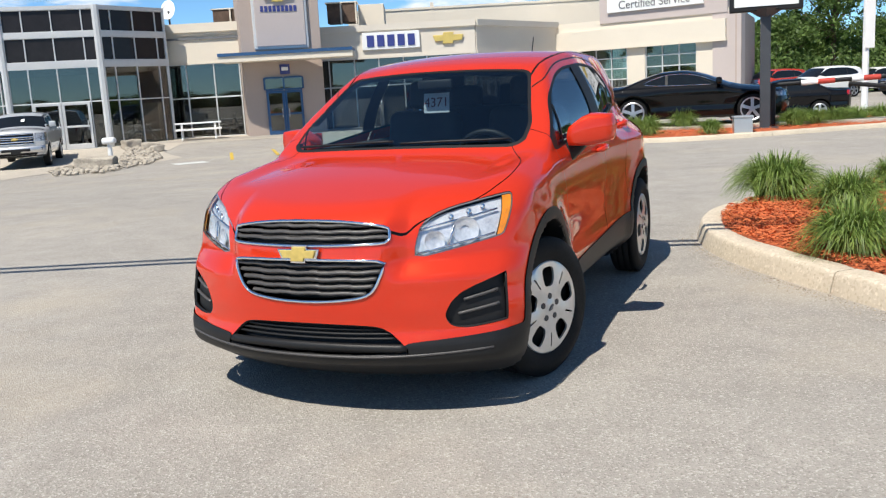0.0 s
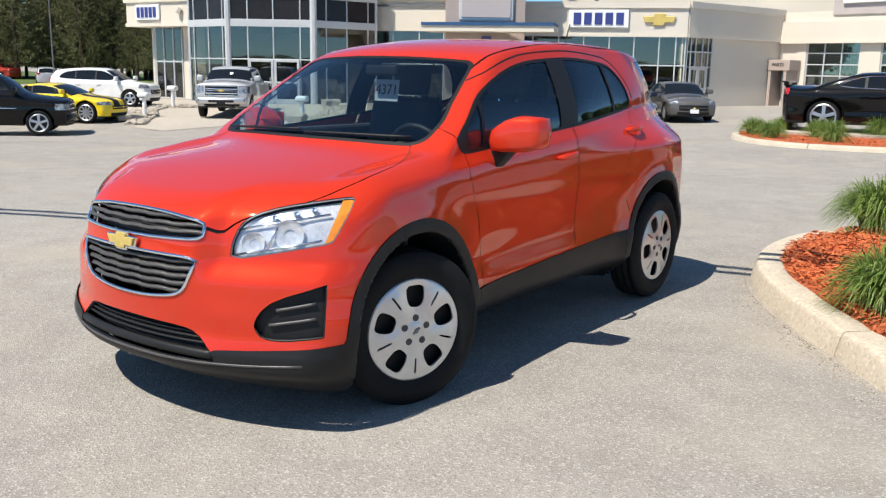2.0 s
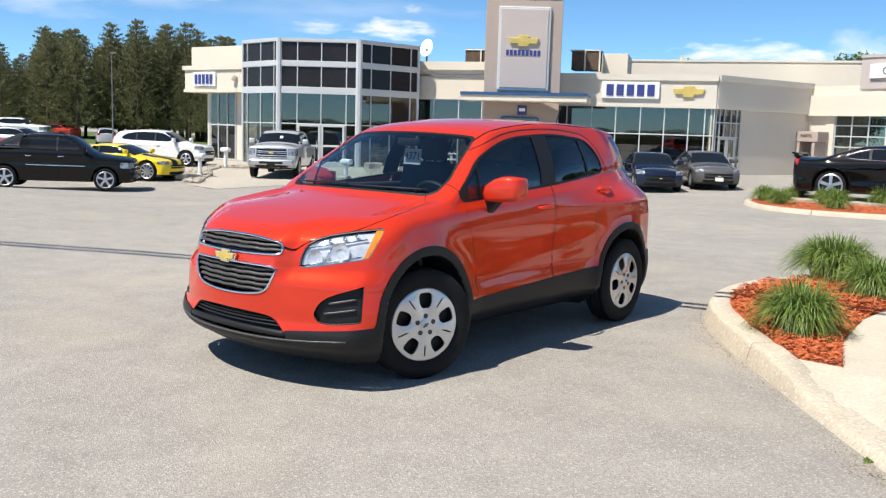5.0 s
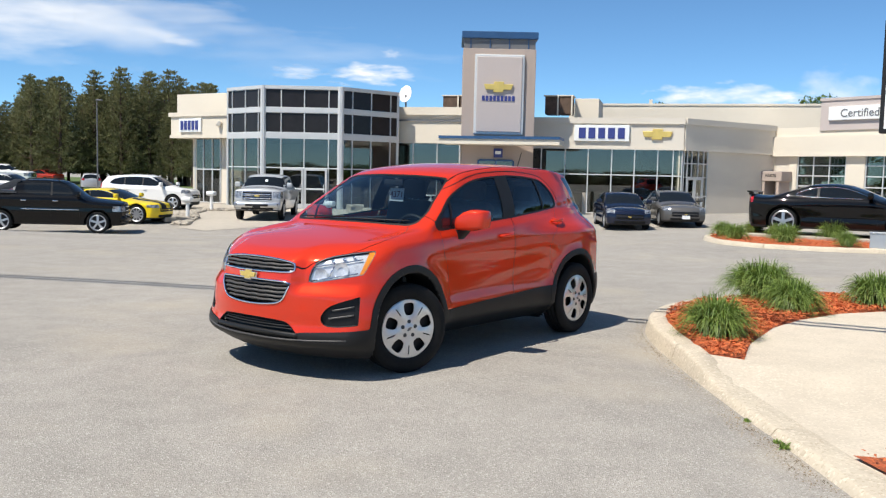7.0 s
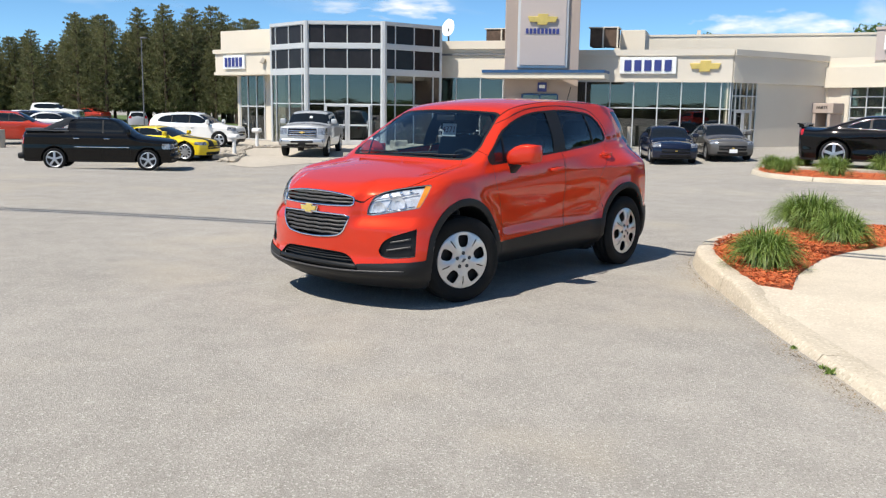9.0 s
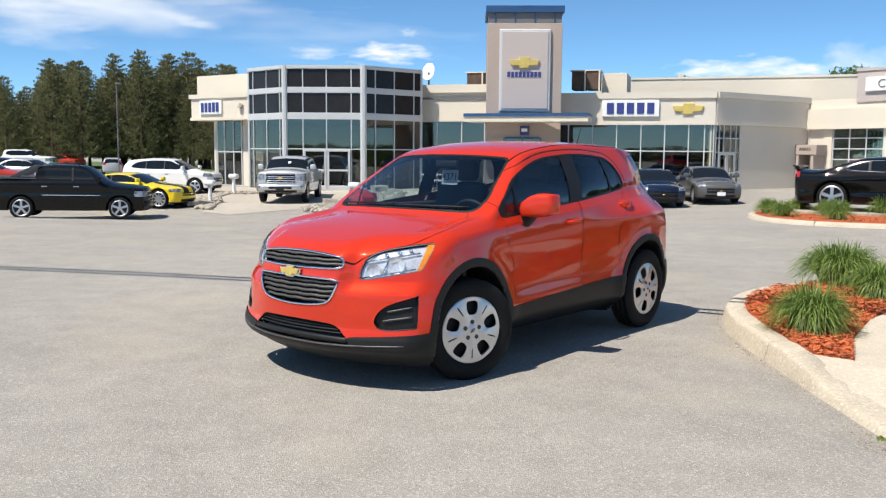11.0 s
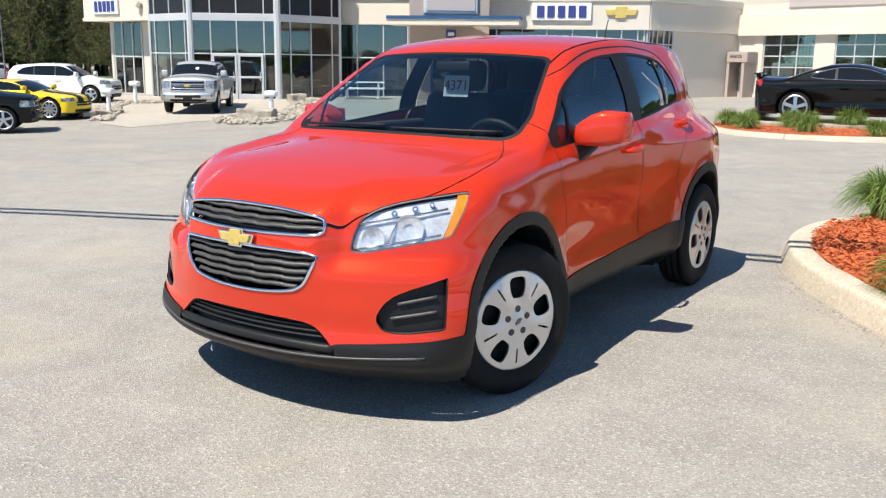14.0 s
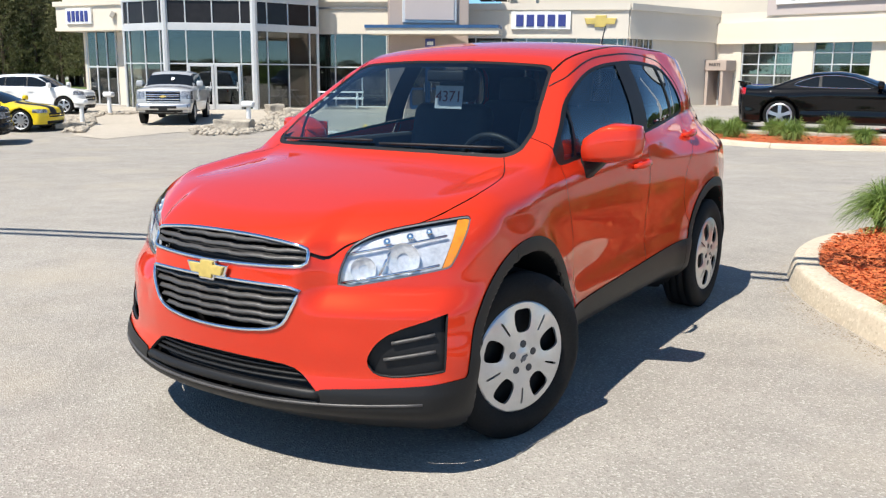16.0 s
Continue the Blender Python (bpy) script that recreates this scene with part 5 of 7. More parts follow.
for s0 in (1.52, 5.45):
    w_ = 2.88
    glazing(pS, pG, [s0 + 0.04 + i * (w_ - 0.06) / 3 for i in range(4)], [BZ + 0.06 + i * (3.02 - BZ) / 6 for i in range(7)], -0.10, 0.06, None, "overhead_door", "glazed sectional overhead door")
sgn = thing("wall_sign", "long white sign with grey lettering on the service wing", "sign")
sb = bm_box((5.42, 0.14, 0.72), (0, 0, 0), None, 0.02)
m3, L3 = run_frame(pS, pG)
seat_on(sb, m3 @ Matrix.Translation((6.1, 0.17, 5.28)))
part("sign_box", sb, M_SIGNWHITE, sgn, "white sign box")
part("lettering", text_bm("Certified Service", 0.60, 0.012, facing(pS, pG, 6.1, 5.26, 0.255)), M_GREY, sgn, "dark grey words")
# parts door
pb = bmesh.new()
bm_box((1.35, 1.0, 0.55), (0.62, 0.55, 1.88), None, 0.03, 2, pb)
seat_on(pb, m3)
aw = part("awning", pb, M_TAUPE, SHOP, "taupe box awning over the parts door")
part("lettering", text_bm("PARTS", 0.24, 0.01, facing(pS, pG, 0.62, 1.90, 1.06)), M_BLACK, aw, "black word")
for s0, s1 in ((0.10, 0.22), (1.0, 1.12)):
    run_box(pS, pG, BZ, 1.62, 0.0, 1.0, M_TAUPE, "porch_wall", "taupe porch wall", None, s0 - 0.05, s1)
# added black slab stands in for the unlit interior behind the door glass
run_box(pS, pG, BZ, 1.55, -0.30, -0.10, M_BLACK, "door_dark_backing", "black slab standing in for the unlit room behind the parts door", None, 0.22, 1.0)
glass_door(pS, pG, 0.24, 0.98, BZ + 0.03, 1.52, 0.03, 1)
nt_ = bm_box((0.22, 0.01, 0.3), (0.6, 0.03, 1.0))
seat_on(nt_, m3)
part("door_notice", nt_, M_PAPER, SHOP)
for s0, w2 in ((1.62, 1.3), (3.05, 1.25)):
    nb = bm_box((w2, 0.02, 0.42), (s0 + w2 / 2, -0.02, 0.72), None, 0.005)
    seat_on(nb, m3)
    no = tagged(obj_from_bm("door_sign", nb, M_SIGNBLUE), "blue notice with white words on the overhead door", "sign")
    part("lettering", text_bm("PLEASE" if s0 < 2 else "SOUND", 0.26, 0.004, facing(pS, pG, s0 + w2 / 2, 0.72, -0.003)), M_SIGNWHITE, no, "white word")
part("roof", bm_prism([(-12, 44.6), (-8, 44.6), (-8, 46), (3.1, 46.1), (8.1, 52.1), (16.3, 45.3), (20.0, 53.2), (9, 62), (-24, 62), (-24, 45)], 0.10, Matrix.Translation((0, 0, 4.40))), M_GREY, SHOP, "flat grey roof")
# rooftop units and dish
for x0, x1 in ((-9.9, -8.05), (-4.2, -2.70)):
    un = thing("rooftop_unit", "brown louvred rooftop screen", "rooftop unit")
    for k in range(2):
        a, c = x0 + (x1 - x0) * k / 2, x0 + (x1 - x0) * (k + 1) / 2
        part("panel", bm_box((c - a - 0.06, 1.2, 0.95), ((a + c) / 2, 46.9, 5.42), None, 0.02), M_BARK, un, "brown louvred panel")
        part("post", bm_box((0.08, 0.08, 1.05), (c - 0.02, 46.25, 5.40)), M_STUCCO, un)
    part("cap", bm_box((x1 - x0 + 0.1, 1.3, 0.06), ((x0 + x1) / 2, 46.9, 5.93), None, 0.01), M_STUCCO, un)
part("parapet_return", bm_box((1.3, 3.0, 1.1), (-2.0, 48.6, 5.3), None, 0.02), M_STUCCO, SHOP, "cream parapet return")
dish = thing("satellite_dish", "white round satellite dish on the roof", "satellite dish")
b = bmesh.new()
bmesh.ops.create_uvsphere(b, u_segments=28, v_segments=14, radius=0.62)
bmesh.ops.delete(b, geom=[v for v in b.verts if v.co.z > -0.30], context="VERTS")
bmesh.ops.solidify(b, geom=b.faces[:], thickness=0.02)
seat_on(b, Matrix.Translation((-12.1, 46.4, 6.05)) @ Matrix.Rotation(radians(62), 4, "X") @ Matrix.Diagonal((0.72, 1.15, 0.7, 1)) @ Matrix.Translation((0, 0, 0.35)))
part("bowl", b, M_SIGNWHITE, dish, "", True)
part("mast", bm_cyl((-12.1, 46.6, 4.5), (-12.1, 46.5, 6.0), 0.05), M_GREY, dish)

# ---- kerbs, beds and walkway ----
KERB = [(5.2, -7.0), (4.35, -1.6), (4.0, 0.3), (3.74, 1.5), (3.49, 2.42), (3.31, 3.06), (3.13, 3.66), (2.92, 4.40), (2.70, 5.25), (2.52, 6.0), (2.42, 6.55), (2.38, 7.05), (2.44, 7.60), (2.62, 8.15), (2.96, 8.70), (3.60, 9.30), (4.5, 9.85), (6.0, 10.35), (9.0, 10.9), (14.0, 11.4), (24.0, 12.0)]


def resample(line, step):
    """A smooth run of points along a line of plan points, evenly spaced."""
    p = [Vector((*q, 0)) for q in line]
    fine = []
    for i in range(len(p) - 1):
        a, b, c, d = p[max(i - 1, 0)], p[i], p[i + 1], p[min(i + 2, len(p) - 1)]
        for k in range(12):
            t = k / 12
            fine.append(0.5 * ((2 * b) + (c - a) * t + (2 * a - 5 * b + 4 * c - d) * t * t + (3 * b - a - 3 * c + d) * t ** 3))
    fine.append(p[-1])
    out, acc = [fine[0]], 0.0
    for a, b in zip(fine[:-1], fine[1:]):
        acc += (b - a).length
        if acc >= step:
            out.append(b)
            acc = 0.0
    return out


def offset_line(pts, d):
    out = []
    for i, p in enumerate(pts):
        t = (pts[min(i + 1, len(pts) - 1)] - pts[max(i - 1, 0)]).normalized()
        out.append(p + Vector((t.y, -t.x, 0)) * d)
    return out


def kerb_run(line, name_parent, h=0.15, width=0.215, length=1.55, mat=M_KERB, drop=None):
    """Cast kerb: a rounded profile swept in lengths with open joints; the bed lies on its right. drop: where it is lowered to a ramp."""
    pts = resample(line, 0.09)
    prof = [(-0.006, -0.10), (0.0, 0.0), (0.030, h * 0.78), (0.037, h * 0.90), (0.048, h * 0.975), (0.066, h), (width - 0.012, h + 0.003), (width, h - 0.010), (width, -0.10)]
    n = max(2, int(length / 0.09))
    i = 0
    while i < len(pts) - 2:
        seg = pts[i:i + n + 1]
        b = bmesh.new()
        rows = []
        full = len(seg)
        for k, p in enumerate(seg):
            t = (pts[min(i + k + 1, len(pts) - 1)] - pts[max(i + k - 1, 0)]).normalized()
            r = Vector((t.y, -t.x, 0))
            back = t * (0.006 if k == 0 else (-0.006 if k == full - 1 else 0))
            shrink = 0.006 if k in (0, full - 1) else 0.0
            gz = ground_z(p.x, p.y)
            row = []
            low_ = drop(p) if drop else 1.0
            for d, z in prof:
                z = z * low_ if z > 0 else z
                d = d + (1 - low_) * 0.03 * (d > 0.1)
                wob = 0.004 * noise.noise(p * 3 + Vector((d * 9, z * 9, 0)))
                row.append(b.verts.new(p + back + r * (d + (shrink if d < width / 2 else -shrink) + wob) + Vector((0, 0, gz + z - (shrink if z > 0.05 else 0) + wob))))
            rows.append(row)
        for A, B in zip(rows[:-1], rows[1:]):
            for j in range(len(prof) - 1):
                b.faces.new((A[j], A[j + 1], B[j + 1], B[j]))
        b.faces.new(rows[0])
        b.faces.new(rows[-1][::-1])
        bmesh.ops.recalc_face_normals(b, faces=b.faces)
        ob = part("kerb_segment", b, mat, name_parent, "", True)
        ob.modifiers.new("edge", "EDGE_SPLIT").split_angle = radians(50)
        i += n


def flat_area(name, poly, z, mat, label, category, kind="structure", rough=0.0, mound=0.0, step=0.12, zfun=None):
    """A sheet over a plan outline; with a step it is gridded and slightly uneven."""
    b = bmesh.new()
    f = b.faces.new([b.verts.new((p[0], p[1], z + (ground_z(p[0], p[1]) if z < 5 else 0))) for p in poly])
    f.normal_update()
    if f.normal.z < 0:
        f.normal_flip()
    if rough:
        bmesh.ops.triangulate(b, faces=b.faces[:])
        for _ in range(6):
            long = [e for e in b.edges if e.calc_length() > step * 2]
            if not long:
                break
            bmesh.ops.subdivide_edges(b, edges=long, cuts=1)
            bmesh.ops.triangulate(b, faces=[q for q in b.faces if len(q.verts) > 3])
        rim = {v for e in b.edges if e.is_boundary for v in e.verts}
        for v in b.verts:
            if v not in rim:
                v.co.z += mound + rough * noise.noise(v.co * 4) + rough * 0.6 * noise.noise(v.co * 13)
    if zfun:
        for v in b.verts:
            v.co.z = zfun(v.co.x, v.co.y)
    return tagged(obj_from_bm(name, b, mat, smooth=bool(rough)), label, category, kind=kind)


kerb = tagged(new("kerb"), "rounded cream concrete kerb with joints round the planting bed", "kerb", kind="structure")


def ramp(y):
    """Kerb height share: full round the bed, lowered along the walkway."""
    return float(0.34 + 0.66 * smoothstep(4.1, 5.3, y))


kerb_run(KERB, kerb, drop=lambda p: ramp(p.y) if p.x < 6 else 1.0)
inner = [(p.x, p.y) for p in offset_line(resample(KERB, 0.25), 0.205)]
nose = [p for p in inner if p[1] > 4.93 and p[0] < 12.0]
WALK_EDGE = [(12.0, 10.35), (9.0, 9.85), (7.2, 9.40), (5.9, 8.95), (4.96, 8.43), (4.42, 8.03), (3.92, 7.38), (3.60, 6.76), (3.40, 6.10), (3.30, 5.75), (3.24, 5.35), (3.20, 5.03)]
BED = nose + WALK_EDGE
flat_area("mulch_bed", BED, 0.135, M_MULCH, "bed of shredded orange-red wood mulch", "mulch", "structure", 0.03, 0.03, 0.10)
low = [(p.x, p.y) for p in offset_line(resample(KERB, 0.25), 0.29) if -1.5 < p.y < 2.70]
BED2 = low + [(3.60, 2.86), (3.86, 2.93), (4.6, 3.1), (6.5, 2.6), (7.5, 0.5), (7.4, -1.4)]
mid = [(p.x, p.y) for p in offset_line(resample(KERB, 0.25), 0.16) if -1.6 <= p.y <= 4.93] + [nose[0]]


def walk_z(x, y):
    """The walkway falls to the lowered kerb."""
    edge = 2.88 + 0.28 * max(0.0, 5.0 - y)
    up = max(float(smoothstep(0.10, 2.2, x - edge)), float(smoothstep(4.3, 4.95, y) * smoothstep(0.05, 0.45, x - edge)))
    return 0.144 + 0.15 * (ramp(y) - 1.0) * (1.0 - up)


flat_area("mulch_bed", BED2, 0.10, M_MULCH, "bed of shredded orange-red wood mulch", "mulch", "structure", 0.03, 0.03, 0.10, lambda x, y: walk_z(x, y) + 0.016 + 0.012 * noise.noise(Vector((x, y, 0)) * 9))
flat_area("pavement", mid + WALK_EDGE[::-1] + [(24, 11.0), (24, -1.6)], 0.152, M_WALKWAY, "smooth pale concrete walkway beside the kerb", "pavement", "structure", 0.0001, 0.0, 0.2, walk_z)


def in_poly(x, y, poly):
    c = False
    for (ax, ay), (bx, by) in zip(poly, poly[1:] + poly[:1]):
        if (ay > y) != (by > y) and x < (bx - ax) * (y - ay) / (by - ay) + ax:
            c = not c
    return c


def chips(name, poly, n, z0, seed, lo=0.02, hi=0.065, label="loose shredded wood chips of orange-red mulch"):
    rnd = random.Random(seed)
    xs, ys = [p[0] for p in poly], [p[1] for p in poly]
    V, F = [], []
    while len(V) < n * 4:
        x, y = rnd.uniform(min(xs), max(xs)), rnd.uniform(min(ys), max(ys))
        if not in_poly(x, y, poly):
            continue
        a, l, w = rnd.uniform(0, 6.283), rnd.uniform(lo, hi), rnd.uniform(0.003, 0.008)
        c, s, tl = math.cos(a), math.sin(a), rnd.uniform(-0.5, 0.5)
        z = z0 + ground_z(x, y) + 0.03 * noise.noise(Vector((x, y, z0)) * 4) + rnd.uniform(0.0, 0.03)
        i = len(V)
        V += [(x + c * l / 2, y + s * l / 2, z + l * tl / 2), (x - s * w, y + c * w, z + w), (x - c * l / 2, y - s * l / 2, z - l * tl / 2), (x + s * w, y - c * w, z - 0.002)]
        F += [(i, i + 1, i + 3), (i + 1, i + 2, i + 3), (i, i + 3, i + 2), (i, i + 2, i + 1)]
    me = bpy.data.meshes.new(name)
    me.from_pydata(V, [], F)
    me.materials.append(M_CHIP)
    tagged(new(name, me), label, "mulch", kind="stuff")


M_CHIP = material("mulch_chip", (0.60, 0.15, 0.045), 0.85, vary=0.2, scale=9, fine=60)
nt = M_CHIP.node_tree
gi, jit = nt.nodes.new("ShaderNodeNewGeometry"), nt.nodes.new("ShaderNodeHueSaturation")
rr = nt.nodes.new("ShaderNodeMapRange")
rr.inputs[3].default_value, rr.inputs[4].default_value = 0.72, 1.25
nt.links.new(gi.outputs["Random Per Island"], rr.inputs[0])
nt.links.new(rr.outputs[0], jit.inputs["Value"])
nt.links.new(nt.nodes["Principled BSDF"].inputs["Base Color"].links[0].from_socket, jit.inputs["Color"])
nt.links.new(jit.outputs[0], nt.nodes["Principled BSDF"].inputs["Base Color"])
chips("mulch_chips", [p for p in BED if p[0] < 7.5], 22000, 0.165, 3)
chips("mulch_chips", [p for p in BED2 if p[1] > -2], 5000, 0.10, 4)


def grass_clump(name, at, radius, height, blades, seed, label, lean=1.0):
    """A fountain of fine arching blades from a broad crown, the outer ones bending over to the ground."""
    rnd = random.Random(seed)
    clump = thing(name, label, "plant", Matrix.Translation(at), "ornamental grasses")
    sets = {"foliage": ([], []), "arching_foliage": ([], [])}
    for _ in range(blades):
        a = rnd.uniform(0, 6.283)
        rb = radius * 0.42 * math.sqrt(rnd.random())
        ab = a + rnd.uniform(-0.9, 0.9)
        base = Vector((rb * math.cos(ab), rb * math.sin(ab), 0))
        out = rnd.random() ** 0.7
        reach = radius * (0.10 + 0.85 * out) * lean
        h = height * rnd.uniform(0.65, 1.12) * (1.0 - 0.30 * out ** 2)
        d = Vector((math.cos(a), math.sin(a), 0))
        side = Vector((-d.y, d.x, 0)) + Vector((0, 0, rnd.uniform(-0.5, 0.5)))
        w = rnd.uniform(0.0040, 0.0075)
        droop = height * rnd.uniform(0.25, 1.05) * out
        V, F = sets["arching_foliage" if out > 0.6 else "foliage"]
        i = len(V)
        for k in range(6):
            t = k / 5
            p = base + d * (reach * t ** 1.45) + Vector((0, 0, max(0.0, h * (1 - (1 - t) ** 1.9) - droop * t ** 3)))
            ww = w * (1.0 - 0.88 * t ** 1.8)
            V += [p - side * ww, p + side * ww]
        for k in range(5):
            j = i + 2 * k
            F.append((j, j + 1, j + 3, j + 2))
    for nm, (V, F) in sets.items():
        me = bpy.data.meshes.new(nm)
        me.from_pydata([tuple(v) for v in V], [], F)
        me.materials.append(M_GRASS)
        new(nm, me).parent = clump
    return clump


for i, (x, y, r, h, nb) in enumerate(((3.03, 6.02, 0.36, 0.39, 1300), (3.68, 8.95, 0.50, 0.47, 1900), (3.90, 7.90, 0.36, 0.37, 1300), (4.92, 8.85, 0.38, 0.39, 1300), (6.6, 9.75, 0.48, 0.48, 1100))):
    grass_clump("grass_clump", (x, y, 0.16), r, h, nb, 10 + i, "lush green arching ornamental grass in orange mulch")

# blown sand, grit and weeds along the foot of the kerb
M_GRIT = material("kerb_grit", (0.30, 0.23, 0.15), 0.95, vary=0.35, scale=12, fine=60, bump=0.4)
rnd = random.Random(21)
foot = [p for p in offset_line(resample(KERB, 0.05), -0.03) if -1.0 < p.y < 8.0]
V, F = [], []
for _ in range(2600):
    p = foot[rnd.randrange(len(foot))]
    dense = 0.35 + 0.65 * float(smoothstep(0.0, 0.5, noise.noise(Vector((p.y * 1.3, 3.1, 0))) + 0.2))
    if rnd.random() > dense:
        continue
    d = 0.16 * rnd.random() ** 2.2
    r = rnd.uniform(0.002, 0.006)
    x, y, i = p.x - d, p.y + rnd.uniform(-0.05, 0.05), len(V)
    V += [(x - r, y - r, 0.001), (x + r, y - r * 0.6, 0.001), (x + r * 0.5, y + r, 0.001), (x, y, r * 1.1)]
    F += [(i, i + 1, i + 3), (i + 1, i + 2, i + 3), (i + 2, i, i + 3)]
me = bpy.data.meshes.new("kerb_grit")
me.from_pydata(V, [], F)
me.materials.append(M_GRIT)
tagged(new("kerb_grit", me), "loose sandy grit gathered along the kerb foot", "grit", kind="stuff")
for i, (yy, h) in enumerate(((3.08, 0.045), (3.20, 0.03), (3.66, 0.025))):
    p = min(foot, key=lambda q: abs(q.y - yy))
    grass_clump("weed", (p.x + 0.01, p.y, 0.0), h * 1.1, h, 26, 700 + i, "small green weed in the kerb joint")

# ---- display island ----
ISLE = [(18.0, 21.2), (15.0, 20.8), (12.0, 20.4), (10.2, 20.1), (8.4, 19.7), (6.9, 19.42), (5.7, 19.42), (4.8, 19.68), (4.1, 20.2), (3.64, 21.0), (3.48, 22.1), (3.62, 23.1), (4.2, 24.0), (5.1, 24.7)][::-1]
kerb2 = tagged(new("kerb"), "low cream concrete kerb round the display island", "kerb", kind="structure")
ISLE_R = ISLE[::-1]
kerb_run(ISLE_R, kerb2, 0.10, 0.18, 2.4)
IB = [(p.x, p.y) for p in offset_line(resample(ISLE_R, 0.3), 0.17)]
IBED = IB + [(8.7, 25.0), (17.2, 24.8)]
flat_area("mulch_bed", IBED, 0.09, M_MULCH, "island bed of orange-red wood mulch", "mulch", "structure", 0.03, 0.02, 0.25)
chips("mulch_chips", IBED, 7000, 0.12, 5, 0.05, 0.12)
for k, (x0, y0, w_, d_) in enumerate(((5.9, 22.35, 3.6, 0.55), (7.9, 21.8, 3.4, 0.55), (7.0, 23.9, 5.2, 0.5), (10.1, 21.4, 2.6, 0.8))):
    slab = bm_box((w_, d_, 0.10), (0, 0, 0), None, 0.015)
    o = obj_from_bm("display_slab", slab, M_PALE)
    o.matrix_world = pose(x0, y0, ground_z(x0, y0) + 0.13, 0, 0, -15)
    tagged(o, "pale concrete display strip under the parked coupe", "slab", "display strips")
for i, (x, y, r, h) in enumerate(((3.98, 22.3, 0.36, 0.40), (4.20, 21.15, 0.36, 0.40), (5.30, 21.9, 0.34, 0.42), (5.32, 20.45, 0.38, 0.50), (6.65, 22.2, 0.42, 0.55), (6.58, 19.88, 0.30, 0.36), (4.9, 24.2, 0.36, 0.36), (8.95, 21.0, 0.40, 0.42), (9.5, 21.25, 0.44, 0.42), (10.1, 21.4, 0.46, 0.40), (10.7, 21.6, 0.46, 0.38), (11.4, 21.7, 0.48, 0.40), (12.2, 21.9, 0.5, 0.42), (13.0, 22.2, 0.5, 0.40), (9.5, 22.6, 0.45, 0.42), (14.0, 22.4, 0.6, 0.45), (15.0, 22.7, 0.6, 0.45))):
    grass_clump("grass_clump", (x, y, ground_z(x, y) + 0.11), r, h, 800, 40 + i, "short bushy green grass on the display island", 1.1)

# service pylon
PY = (8.05, 20.55)
pz = ground_z(*PY) + 0.1
py = thing("pylon_sign", "tall white service sign with gold emblem on a grey steel post", "sign", pose(PY[0], PY[1], pz, 0, 0, -18))
part("post", bm_box((0.22, 0.20, 2.75), (0, 0, 1.37), None, 0.01), M_CHARCOAL, py, "dark grey steel post")
part("foot", bm_box((0.62, 0.42, 0.04), (0, 0, 0.02), None, 0.006), M_CHARCOAL, py)
part("frame", bm_box((1.56, 0.34, 2.62), (0, 0, 3.96), None, 0.02), M_BLACK, py, "black sign frame")
part("flare", bm_cyl((0, 0, 2.52), (0, 0, 2.70), 0.14, 0.42, 4), M_CHARCOAL, py)
for k in (-1, 1):
    fc = part("face", bm_box((1.36, 0.02, 2.42), (0, k * 0.172, 3.96), None, 0.005), M_SIGNWHITE, py, "white sign face")
    mm_ = Matrix.Translation((0, k * 0.183, 0)) @ Matrix.Rotation(0 if k < 0 else math.pi, 4, "Z") @ Matrix.Rotation(radians(90), 4, "X")
    for w_, zz in (("Certified", 3.32), ("Service", 3.08)):
        part("lettering", text_bm(w_, 0.27, 0.004, Matrix.Translation((0, 0, zz)) @ mm_), M_GREY, fc, "dark grey word")
    part("emblem", bow_bm(1.0, Matrix.Translation((0, 0, 3.78)) @ mm_, 0.03), M_GOLD, fc, "gold cross-shaped emblem")
    part("grey_mark", bm_box((0.5, 0.01, 0.3), (-0.1, k * 0.186, 4.45), None, 0.003), M_GREY, fc, "grey mark")
bx = thing("utility_box", "pale grey electrical box on the island", "utility box", pose(7.24, 19.75, ground_z(7.24, 19.75) + 0.09, 0, 0, -12))
part("cabinet", bm_box((0.40, 0.30, 0.35), (0, 0, 0.175), None, 0.02), M_SILVER, bx, "pale grey cabinet")
part("lid", bm_box((0.44, 0.34, 0.04), (0, 0, 0.365), None, 0.012), M_SILVER, bx)
# barrier gate with red and white sleeves
gt = thing("barrier_gate", "black swing barrier with red and white sleeves", "gate")
g0, g1 = Vector((7.4, 21.4, 1.05)), Vector((13.3, 19.8, 1.22))
part("beam", bm_cyl(g0.lerp(g1, 0.16), g1, 0.05, None, 10), M_BLACK, gt, "black steel beam")
part("beam", bm_cyl(g0.lerp(g1, 0.45) - Vector((0, 0, 0.1)), g1 - Vector((0, 0, 0.62)), 0.05, None, 10), M_BLACK, gt, "black steel brace")
M_SLEEVE = material("red_sleeve", (0.50, 0.05, 0.03), 0.5, vary=0.08)
for k, (a, c, mt) in enumerate(((0.28, 0.34, M_SIGNWHITE), (0.34, 0.40, M_SLEEVE), (0.46, 0.50, M_SIGNWHITE), (0.50, 0.56, M_SLEEVE), (0.68, 0.76, M_SLEEVE), (0.76, 0.82, M_SIGNWHITE), (0.92, 0.99, M_SLEEVE))):
    part("sleeve", bm_cyl(g0.lerp(g1, a), g0.lerp(g1, c), 0.062, None, 12), mt, gt, "red sleeve" if mt is M_SLEEVE else "white sleeve")
